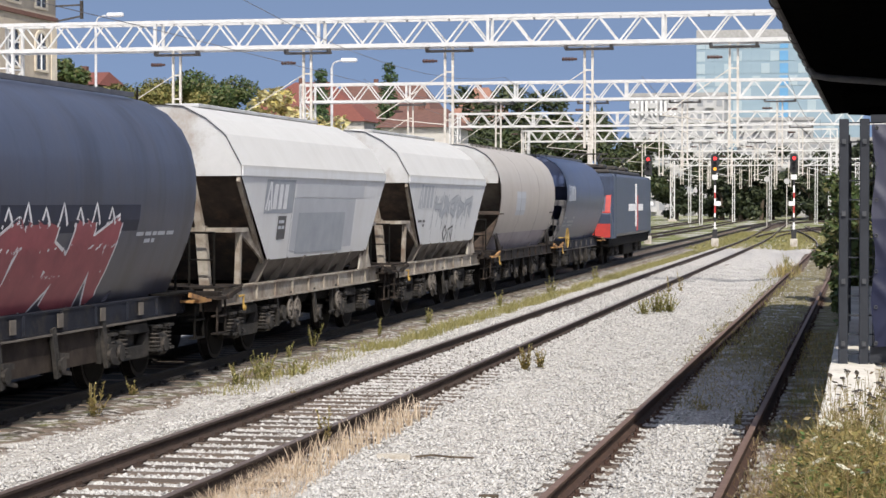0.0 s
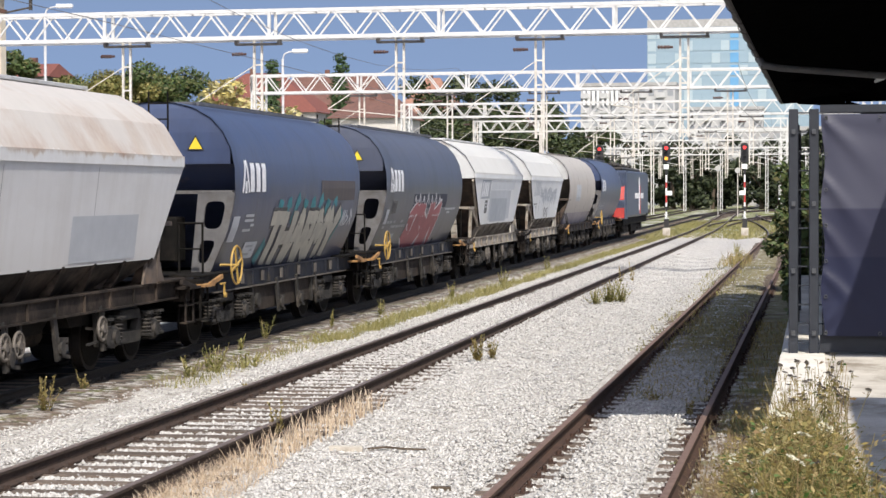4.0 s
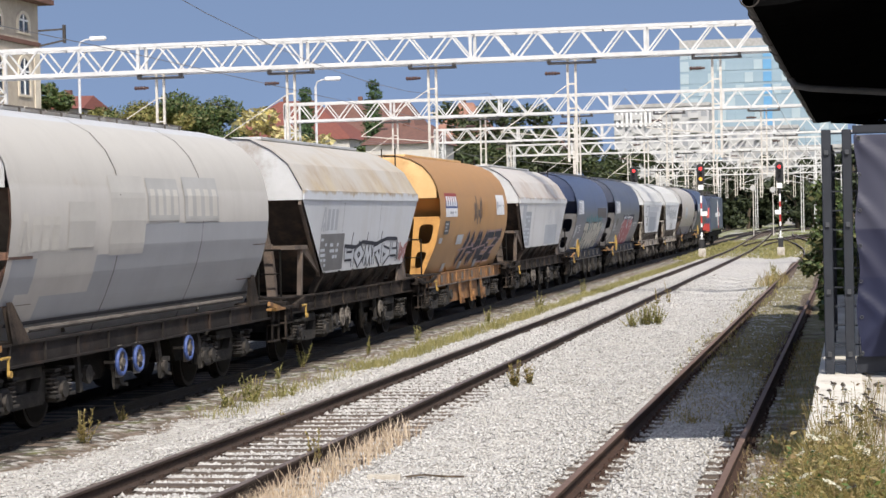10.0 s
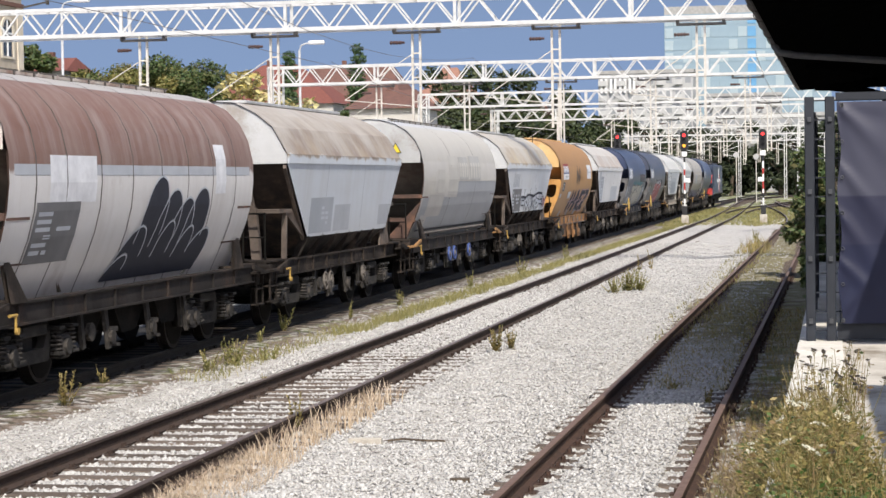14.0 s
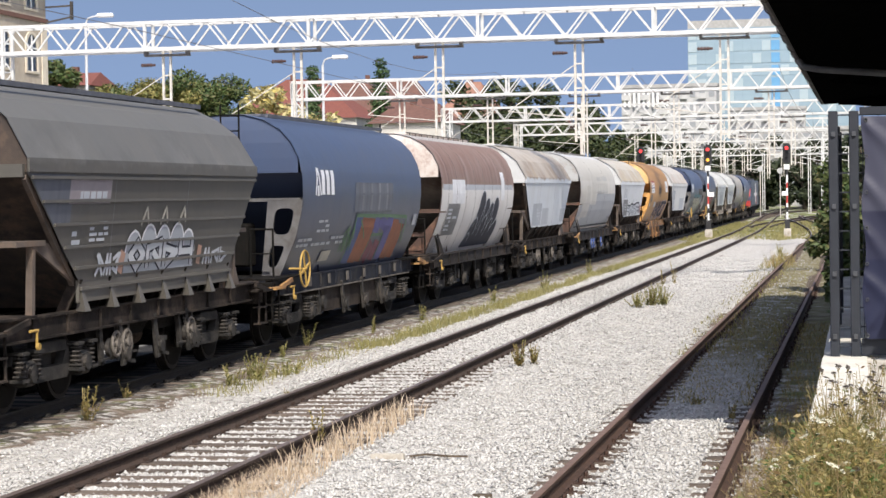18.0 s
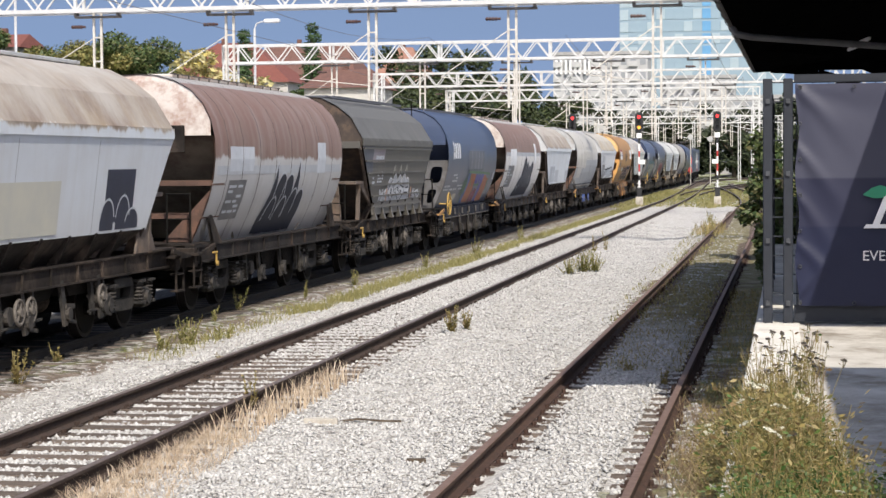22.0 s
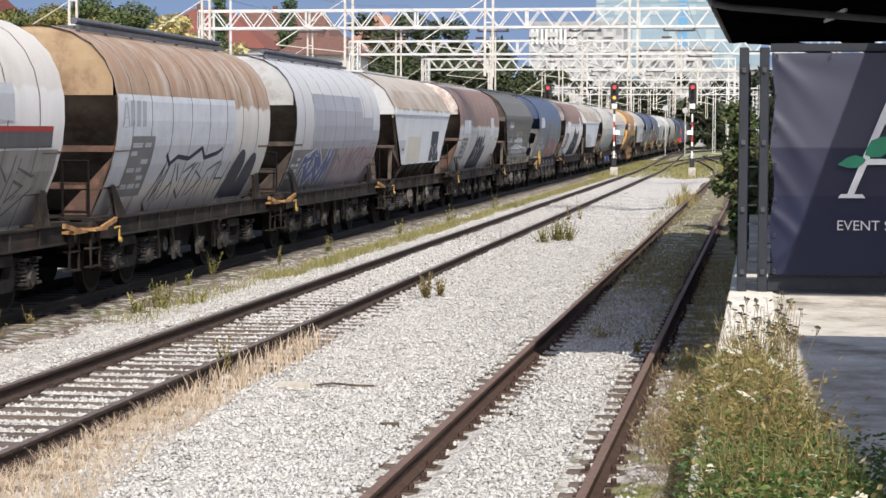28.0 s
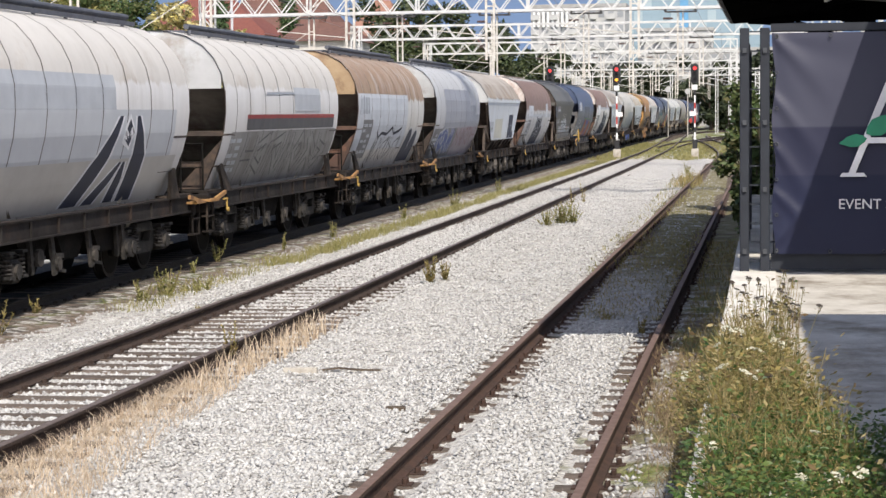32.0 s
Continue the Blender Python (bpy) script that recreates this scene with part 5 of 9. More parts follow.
        y = yy(-ext * 0.35 - (tail * 0.5 if sg < 0 else 0))
        if style != "angled" or sg < 0:
            bm = bmesh.new()
            for dx in (0, 0.42):
                bar(bm, (0.62 + dx, y, 1.22), (0.62 + dx, y, 2.1), 0.04, n=6)
            bar(bm, (0.60, y, 2.1), (1.06, y, 2.1), 0.04, n=6)
            bar(bm, (0.62, y, 1.66), (1.04, y, 1.66), 0.03, n=6)
            part("hand_rail", bm, M["underframe"], root)
        bm = bmesh.new()
        for dx in (0.30, 0.66):
            bar(bm, (dx - 1.3, y, 1.2), (dx - 1.3, y, 4.15), 0.035, n=6)
        for i in range(11):
            bar(bm, (-1.0, y, 1.35 + 0.27 * i), (-0.64, y, 1.35 + 0.27 * i), 0.03, n=6)
        part("ladder", bm, M["underframe"], root)
        if style == "plate":
            bm = bmesh.new()
            for dx in (0.10, 0.44):
                bar(bm, (dx, y, 2.7), (dx, y, 4.35), 0.035, n=6)
            for i in range(6):
                bar(bm, (0.10, y, 2.8 + 0.27 * i), (0.44, y, 2.8 + 0.27 * i), 0.03, n=6)
            part("upper_ladder", bm, m, root)
        if sg < 0 and kind == "round" and SIGNED.get(root.name):
            for x, z, w, m2, what in ((0.72, 3.36, 0.155, "black", "warning_sign"), (0.72, 3.38, 0.12, "yellow_sign", "warning_sign"), (0.15, 3.68, 0.16, "sign_blue", "blue_sign"), (0.15, 3.70, 0.10, "yellow_sign", "blue_sign"))[:4 if style == "plain" else 2]:
                bm = bmesh.new()
                d = {"black": 0.030, "sign_blue": 0.055}.get(m2, 0.026 if z < 3.6 else 0.050)
                if m2 == "sign_blue":
                    box(bm, x - 0.18, x + 0.18, yy(d) - 0.002, yy(d) + 0.002, z - 0.03, z + 0.25)
                else:
                    bm.faces.new([bm.verts.new((x + a, yy(d), z + c)) for a, c in ((-w, 0), (w, 0), (0, w * 1.74))])
                part(what, bm, M[m2], root, "yellow warning triangle with black edge" if what == "warning_sign" else "blue plate with yellow triangle")


OUTLET, SIGNED, LIGHT_END = {}, {}, {}


def wagon(label, kind, L, skin, end_mat, style="plain", brown=True, hatch="light", wheel=False, seams=(), ext=0.45, sign=False, outlet=None, light=False, tail=0.0):
    root = thing("hopper_wagon", label, "freight wagon", "wagons of the freight train")
    SIGNED[root.name] = sign
    LIGHT_END[root.name] = light
    if outlet:
        OUTLET[root.name] = outlet
    part("hopper_body", body_mesh(kind, L), [skin, PANEL.get(skin.name, skin)], root)
    wagon_frame(root, L, brown, style, ext, tail, skin)
    end_structure(root, kind, L, style, end_mat, skin, brown, ext, tail)
    # roof hatch rail and walkway
    bm = bmesh.new()
    box(bm, -0.30, 0.30, -L + 1.2, -1.2, 4.20, 4.26, 0.01)
    if hatch == "dark":
        for s in (-1, 1):
            bar(bm, (s * 0.62, -0.5, 4.19), (s * 0.62, -L + 0.5, 4.19), 0.05, 0.07)
    part("roof_walk", bm, M["roof_grey"] if hatch == "dark" else PANEL.get(skin.name, skin), root)
    if hatch == "light" and style == "plain":
        for k in range(12):
            y = -1.4 - (L - 2.8) * k / 11
            bm = bmesh.new()
            bar(bm, (0.34, y, 4.16), (0.34, y, 4.255), 0.025)
            bar(bm, (0.34, y + 0.12, 4.255), (0.34, y - (L - 2.8) / 11 + 0.22, 4.255), 0.022)
            part("hatch_clamp", bm, M["gusset_grey"], root)
    if style == "plain" and hatch == "dark":
        bm = bmesh.new()
        bar(bm, (0.52, -0.6, 4.30), (0.52, -L + 0.6, 4.30), 0.11, n=10)
        for k in range(7):
            y = -0.8 - (L - 1.6) * k / 6
            bar(bm, (0.52, y, 4.12), (0.52, y, 4.30), 0.05)
        part("roof_pipe", bm, M["roof_grey"], root, "grey pipe along the roof")
    if kind == "angled":
        # gusset ribs between the hopper's lower edge and the sill, and the eaves strip
        for s in (-1, 1):
            bm = bmesh.new()
            a, c = inset(kind, 1.6), inset(kind, 1.6, True)
            n = 6
            vs = [bm.verts.new(v) for v in ((s * 1.24, -a, 1.6), (s * 1.24, -L + c, 1.6), (s * 0.84, -L + c + 0.9, 1.16), (s * 0.84, -a - 0.9, 1.16))]
            bm.faces.new(vs)
            rib_m = M["gusset_grey"] if LIGHT_END.get(root.name) else M["underframe_brown"]
            part("lower_slope", bm, rib_m, root)
            for i in range(n + 1):
                bm = bmesh.new()
                y = -a - 0.1 - (L - a - c - 0.2) * i / n
                q = [bm.verts.new(v) for v in ((s * 1.275, y, 1.62), (s * 1.05, y, 1.18), (s * 0.9, y, 1.18), (s * 1.1, y, 1.62))]
                q2 = [bm.verts.new((v.co.x, v.co.y - 0.06, v.co.z)) for v in q]
                bm.faces.new(q)
                bm.faces.new(q2[::-1])
                for k in range(4):
                    bm.faces.new((q[k], q2[k], q2[(k + 1) % 4], q[(k + 1) % 4]))
                bmesh.ops.recalc_face_normals(bm, faces=bm.faces)
                part("gusset_rib", bm, rib_m, root)
            bm = bmesh.new()
            bar(bm, (s * 1.445, -0.02, 3.11), (s * 1.445, -L + 0.02, 3.11), 0.03, 0.17)
            part("eaves_strip", bm, skin, root)
        for u in (0.36, 0.68):
            bm = bmesh.new()
            for za, zb in ((2.98, 2.35), (2.35, 1.62)):
                y = -L * u
                vs = [bm.verts.new(v) for v in ((half_width(kind, za) + 0.004, y - 0.008, za), (half_width(kind, za) + 0.004, y + 0.008, za), (half_width(kind, zb) + 0.004, y + 0.008, zb), (half_width(kind, zb) + 0.004, y - 0.008, zb))]
                bm.faces.new(vs)
            part("panel_joint", bm, M["joint"], root)
    else:
        for u in seams:
            bm = bmesh.new()
            y = -L * u
            last = None
            for z, w in ROUND[1:]:
                row = [bm.verts.new((w + 0.006, y + d * 0.017, z)) for d in (-1, 1)]
                if last:
                    bm.faces.new((last[0], last[1], row[1], row[0]))
                last = row
            part("weld_seam", bm, M["seam"], root)
    if wheel:
        shared("handwheel", SH["handwheel"], root, pose(1.42, -L + 0.12, 1.36), "yellow spoked brake handwheel")
    return root


M["yellow_sign"] = mat("yellow_sign", (0.72, 0.55, 0.03), (0.62, 0.46, 0.03), 6, 0.5)
M["sign_blue"] = mat("sign_blue", (0.06, 0.22, 0.42), None, 6, 0.5)
M["seam"] = mat("seam", (0.16, 0.145, 0.135), (0.08, 0.07, 0.064), 3, 0.8)
M["roof_grey"] = mat("roof_grey", (0.10, 0.105, 0.125), (0.06, 0.062, 0.075), 4, 0.6)
M["joint"] = mat("joint", (0.24, 0.25, 0.27), None, 5, 0.8)
M["dark_end"] = mat("dark_end", (0.060, 0.043, 0.034), (0.030, 0.023, 0.020), 4, 0.85, 0, 0.2, dirt=(0.10, 0.066, 0.046), dscale=2)
M["brown_end"] = mat("brown_end", (0.105, 0.058, 0.043), (0.055, 0.033, 0.026), 3, 0.8, 0, 0.2, dirt=(0.20, 0.10, 0.06), dscale=2.4, damt=0.4)
M["grey_end"] = mat("grey_end", (0.125, 0.122, 0.125), (0.085, 0.083, 0.088), 3, 0.65, dirt=(0.07, 0.062, 0.056), dscale=2)
M["orange_end"] = mat("orange_end", (0.58, 0.315, 0.095), (0.47, 0.235, 0.07), 4, 0.55, dirt=(0.30, 0.16, 0.06), dscale=1.6, damt=0.35)
P = {
    "navy": paint("navy_paint", (0.043, 0.064, 0.135), (0.040, 0.056, 0.118), roof_rust=0.0, side_rust=0.0, rough=0.36, grime=(0.070, 0.066, 0.078), drip=(0.028, 0.036, 0.070)),
    "navy2": paint("dark_grey_paint", (0.056, 0.068, 0.108), (0.052, 0.061, 0.096), roof_rust=0.0, side_rust=0.0, rough=0.38, grime=(0.078, 0.070, 0.074), drip=(0.026, 0.027, 0.036)),
    "blue": paint("blue_paint", (0.050, 0.072, 0.135), (0.045, 0.062, 0.115), roof_rust=0.0, side_rust=0.0, rough=0.38, grime=(0.075, 0.075, 0.088)),
    "white": paint("white_wagon_paint", (0.55, 0.545, 0.53), (0.62, 0.635, 0.66), roof_rust=0.02, side_rust=0.0, grime=(0.40, 0.385, 0.36)),
    "white_rusty": paint("stained_white_paint", (0.43, 0.39, 0.345), (0.56, 0.60, 0.655), (0.175, 0.118, 0.080), roof_rust=0.66, side_rust=-0.1, grime=(0.38, 0.365, 0.35), rust2=(0.31, 0.235, 0.155)),
    "stained": paint("lightly_stained_paint", (0.47, 0.44, 0.395), (0.58, 0.605, 0.65), (0.30, 0.20, 0.10), roof_rust=0.58, side_rust=-0.02, grime=(0.40, 0.38, 0.35), rust2=(0.45, 0.36, 0.21)),
    "lilac": paint("lilac_paint", (0.47, 0.48, 0.50), (0.46, 0.475, 0.505), (0.26, 0.17, 0.13), roof_rust=0.1, side_rust=0.0, grime=(0.33, 0.32, 0.33)),
    "pale": paint("pale_paint", (0.57, 0.545, 0.515), (0.66, 0.655, 0.66), (0.28, 0.18, 0.115), roof_rust=0.25, side_rust=0.0, grime=(0.38, 0.36, 0.33)),
    "streaked": paint("streaked_white_paint", (0.50, 0.47, 0.44), (0.60, 0.605, 0.62), (0.30, 0.19, 0.13), roof_rust=0.50, side_rust=0.0, grime=(0.36, 0.34, 0.32), rust2=(0.42, 0.33, 0.25)),
    "dusty": paint("dusty_grey_paint", (0.40, 0.375, 0.35), (0.40, 0.365, 0.335), (0.24, 0.17, 0.13), roof_rust=0.15, side_rust=0.1, grime=(0.27, 0.235, 0.20)),
    "beige": paint("beige_grey_paint", (0.48, 0.46, 0.425), (0.53, 0.51, 0.48), (0.28, 0.20, 0.15), roof_rust=0.16, side_rust=0.03, ridge=(0.50, 0.51, 0.53), grime=(0.36, 0.34, 0.315)),
    "orange": paint("orange_paint", (0.375, 0.198, 0.070), (0.405, 0.215, 0.075), roof_rust=0.05, side_rust=0.05, grime=(0.26, 0.16, 0.085), rust2=(0.3, 0.18, 0.09)),
    "brown": paint("brown_and_white_paint", (0.185, 0.100, 0.074), (0.66, 0.65, 0.645), (0.13, 0.07, 0.052), roof_rust=0.25, side_rust=0.08, split=2.86, streak=0.14, ridge=(0.40, 0.385, 0.37), grime=(0.37, 0.32, 0.285), rust2=(0.22, 0.14, 0.10)),
    "brown2": paint("brown_and_grey_paint", (0.19, 0.108, 0.082), (0.47, 0.475, 0.485), (0.13, 0.07, 0.052), roof_rust=0.25, side_rust=0.10, split=2.72, streak=0.20, ridge=(0.36, 0.345, 0.33), grime=(0.26, 0.225, 0.20), rust2=(0.22, 0.14, 0.10)),
    "grey": paint("grey_green_paint", (0.112, 0.110, 0.104), (0.080, 0.076, 0.070), (0.060, 0.058, 0.054), roof_rust=0.45, side_rust=0.12, grime=(0.14, 0.125, 0.105), rust2=(0.17, 0.165, 0.155)),
    "rusty": paint("rusty_white_paint", (0.30, 0.19, 0.115), (0.55, 0.55, 0.54), (0.22, 0.12, 0.065), roof_rust=0.55, side_rust=0.12, split=3.0, streak=0.6, grime=(0.32, 0.27, 0.23)),
}

M["panel_grey"] = mat("panel_grey", (0.40, 0.405, 0.41), (0.33, 0.33, 0.33), 2, 0.6, dirt=(0.24, 0.20, 0.165), dscale=1.4, damt=0.5)
M["panel_white"] = mat("panel_white", (0.45, 0.455, 0.465), (0.39, 0.395, 0.405), 2, 0.6, dirt=(0.29, 0.26, 0.235), dscale=1.2, damt=0.4)
M["hood_orange"] = mat("hood_orange", (0.64, 0.42, 0.19), (0.56, 0.34, 0.14), 2, 0.55, dirt=(0.42, 0.24, 0.09), dscale=1.2, damt=0.3)
M["panel_rosy"] = mat("panel_rosy", (0.60, 0.56, 0.53), (0.50, 0.43, 0.39), 1.6, 0.6, dirt=(0.25, 0.12, 0.08), dscale=1.3, damt=0.6)
M["panel_ochre"] = mat("panel_ochre", (0.36, 0.26, 0.155), (0.27, 0.175, 0.10), 2, 0.65, dirt=(0.16, 0.09, 0.055), dscale=1.4, damt=0.5)
# the grey-green wagon's dark panel stands in for a shaded recess
PANEL = {"white_wagon_paint": M["panel_white"], "stained_white_paint": M["panel_white"], "lightly_stained_paint": M["panel_white"], "pale_paint": M["panel_white"], "beige_grey_paint": M["panel_grey"], "brown_and_white_paint": M["panel_rosy"], "brown_and_grey_paint": M["panel_rosy"], "rusty_white_paint": M["panel_ochre"], "lilac_paint": M["panel_grey"], "grey_green_paint": M["dark_end"], "orange_paint": M["hood_orange"], "streaked_white_paint": M["panel_white"], "dusty_grey_paint": M["panel_grey"]}

# body front ends behind the loco's nose, in metres
OFFS = [0.0, 18.3, 31.06, 43.42, 54.88, 67.05, 80.22, 92.74, 105.49, 118.02, 130.25, 143.75, 155.87, 168.71, 181.66, 193.34, 205.87, 217.85, 229.75, 241.87, 254.22, 266.6]
R = "round"
A = "angled"
KINDS = [
    ("dark blue rounded hopper wagon, dusty", R, "navy", "grey_end", "plate", False, "dark", True),
    ("dusty brown-grey rounded hopper wagon with dirty ends", R, "dusty", "dark_end", "plain", True, "light", False),
    ("white angular hopper wagon with faint scribbles on its side", A, "white", "dark_end", "angled", True, "light", False),
    ("white angular hopper wagon with grey paint patches", A, "white", "dark_end", "angled", True, "light", False),
    ("dark grey rounded hopper wagon with pink graffiti", R, "navy2", "grey_end", "plate", False, "dark", True),
    ("navy rounded hopper wagon with teal and cream graffiti", R, "navy", "grey_end", "plate", False, "dark", True),
    ("grey-white angular hopper wagon with rusty streaks", A, "streaked", "dark_end", "angled", True, "light", False),
    ("orange rounded hopper wagon with black graffiti", R, "orange", "orange_end", "plate", True, "light", False),
    ("white angular hopper wagon with rust-stained roof and black graffiti", A, "stained", "dark_end", "angled", True, "light", False),
    ("beige and grey rounded hopper wagon with painted-over panels", R, "beige", "brown_end", "plain", True, "light", False),
    ("angular hopper wagon with rusty roof and pale blue-grey side", A, "white_rusty", "dark_end", "angled", True, "light", False),
    ("brown and white rounded hopper wagon with black graffiti", R, "brown", "brown_end", "plain", True, "light", False),
    ("blue-grey rounded hopper wagon with colourful graffiti", R, "blue", "grey_end", "plate", False, "dark", True),
    ("grey-green angular hopper wagon with ribbed sides and graffiti", A, "grey", "dark_end", "angled", True, "dark", False),
    ("brown and white rounded hopper wagon with black feather graffiti", R, "brown2", "brown_end", "plain", True, "light", False),
    ("angular hopper wagon with rust-stained roof and a dark patch", A, "white_rusty", "dark_end", "angled", True, "light", False),
    ("pale lavender rounded hopper wagon with paint patches", R, "lilac", "dark_end", "plain", True, "dark", False),
    ("white rounded hopper wagon badly streaked with rust", R, "rusty", "brown_end", "plain", True, "dark", False),
    ("white rounded hopper wagon with a red and black stripe", R, "pale", "dark_end", "plain", True, "dark", False),
    ("white rounded hopper wagon with navy graffiti", R, "pale", "dark_end", "plain", True, "dark", False),
]
WAGONS = []
for i, (label, kind, skin, end, style, brown, hatch, wheel) in enumerate(KINDS):
    gap = {"angled": 2.25, "plate": 1.95, "plain": 2.4}[style]
    L = OFFS[i + 2] - OFFS[i + 1] - gap
    seams = (0.10, 0.22, 0.34, 0.46, 0.58, 0.70, 0.82, 0.92) if i in (11, 14, 16, 17, 18, 19) else ((0.33, 0.66) if i in (1, 9) else ())
    tail = {7: 0.7, 9: 0.3}.get(i, 0.9 if style == "plate" else 0.0)
    L -= tail
    w = wagon(label, kind, L, P[skin], M[end], style, brown, hatch, wheel, seams, gap / 2 - 0.47, i in (0, 4, 5, 9), {7: M["outlet_orange"], 8: M["underframe"]}.get(i), skin == "white", tail)
    WAGONS.append((w, OFFS[i + 1], L))

# ---- paint on the wagons' near sides; r is measured from the rear end ----
INK = {
    "white": mat("ink_white", (0.74, 0.75, 0.78), (0.6, 0.61, 0.64), 5, 0.5),
    "pale": mat("ink_pale", (0.50, 0.53, 0.58), (0.42, 0.45, 0.5), 3, 0.55),
    "cream": mat("ink_cream", (0.44, 0.42, 0.36), (0.34, 0.33, 0.29), 4, 0.55),
    "grey": mat("ink_grey", (0.32, 0.345, 0.385), (0.26, 0.285, 0.325), 2, 0.6),
    "mid": mat("ink_mid", (0.42, 0.445, 0.485), (0.37, 0.39, 0.43), 2, 0.6),
    "slate": mat("ink_slate", (0.17, 0.17, 0.178), (0.12, 0.12, 0.126), 1.5, 0.6),
    "lilac": mat("ink_lilac", (0.30, 0.315, 0.365), (0.26, 0.275, 0.32), 1.2, 0.55),
    "mauve": mat("ink_mauve", (0.30, 0.265, 0.285), (0.23, 0.205, 0.225), 1.5, 0.6),
    "wine": mat("ink_wine", (0.20, 0.06, 0.09), (0.15, 0.05, 0.075), 4, 0.6),
    "silver": mat("ink_silver", (0.50, 0.525, 0.56), (0.46, 0.48, 0.52), 2, 0.6),
    "steel": mat("ink_steel", (0.345, 0.36, 0.385), (0.31, 0.32, 0.345), 1.2, 0.55),
    "steel2": mat("ink_steel_dark", (0.36, 0.385, 0.43), (0.31, 0.335, 0.38), 1.2, 0.55),
    "sand": mat("ink_sand", (0.50, 0.485, 0.455), (0.44, 0.425, 0.40), 1.5, 0.6),
    "dark": mat("ink_dark", (0.085, 0.085, 0.09), (0.06, 0.06, 0.065), 4, 0.6),
    "black": mat("ink_black", (0.012, 0.014, 0.026), (0.018, 0.020, 0.034), 4, 0.75),
    "navy": mat("ink_navy", (0.022, 0.027, 0.052), (0.018, 0.021, 0.038), 3, 0.65),
    "pink": mat("ink_pink", (0.33, 0.085, 0.10), (0.25, 0.065, 0.08), 3, 0.55),
    "teal": mat("ink_teal", (0.03, 0.20, 0.24), (0.03, 0.15, 0.18), 4, 0.55),
    "orange": mat("ink_orange", (0.32, 0.11, 0.05), (0.24, 0.09, 0.05), 4, 0.6),
    "violet": mat("ink_violet", (0.09, 0.085, 0.28), (0.07, 0.07, 0.22), 4, 0.55),
    "green": mat("ink_green", (0.10, 0.22, 0.12), (0.08, 0.16, 0.09), 4, 0.55),
    "blue": mat("ink_blue", (0.045, 0.08, 0.25), (0.04, 0.07, 0.2), 4, 0.55),
    "red": mat("ink_red", (0.30, 0.03, 0.03), (0.22, 0.03, 0.03), 4, 0.55),
    "rose": mat("ink_rose", (0.36, 0.25, 0.26), (0.30, 0.2, 0.21), 4, 0.6),
    "umber": mat("ink_umber", (0.085, 0.068, 0.066), (0.055, 0.05, 0.056), 1.5, 0.6, stretch=(1, 3, 0.3)),
    "smoke": mat("ink_smoke", (0.115, 0.125, 0.155), (0.080, 0.088, 0.112), 1.5, 0.6, stretch=(1, 3, 0.3)),
    "smoke2": mat("ink_smoke_pale", (0.20, 0.205, 0.225), (0.13, 0.135, 0.15), 1.5, 0.6, stretch=(1, 3, 0.3)),
    "ochre": mat("ink_ochre", (0.46, 0.27, 0.11), (0.40, 0.22, 0.09), 2, 0.6),
    "sand2": mat("ink_sand_dark", (0.56, 0.54, 0.50), (0.50, 0.48, 0.44), 2, 0.6),
    "steel3": mat("ink_steel_pale", (0.43, 0.425, 0.415), (0.38, 0.375, 0.365), 2, 0.6),
    "cream2": mat("ink_cream_pale", (0.50, 0.49, 0.42), (0.44, 0.44, 0.40), 1.5, 0.6),
    "slate2": mat("ink_slate_pale", (0.29, 0.285, 0.28), (0.21, 0.205, 0.20), 1.0, 0.6, stretch=(1, 1.5, 0.5), dirt=(0.15, 0.14, 0.13), dscale=1.2),
    "peach": mat("ink_peach", (0.45, 0.27, 0.20), (0.35, 0.22, 0.17), 4, 0.6),
}


# letter strokes on a grid of five by five: column, then row from the foot
STROKES = {
    "T": "04-44 24-20", "H": "00-04 40-44 02-42", "A": "00-24 40-24 12-32", "R": "00-04 04-34 34-32 32-02 12-40", "M": "00-04 04-22 22-44 44-40",
    "Y": "04-22 44-22 22-20", "I": "20-24", "N": "00-04 04-40 40-44", "E": "00-04 04-44 02-32 00-40", "Z": "04-44 44-00 00-40",
    "a": "00-03 03-44 44-41 22-40", "b": "04-40 14-42 00-22", "c": "02-24 24-42 42-20 20-02", "d": "00-04 03-42 42-10", "e": "04-02 02-42 44-40", "f": "00-14 14-20 20-34 34-40", "g": "03-34 34-30 30-01 22-44",
}


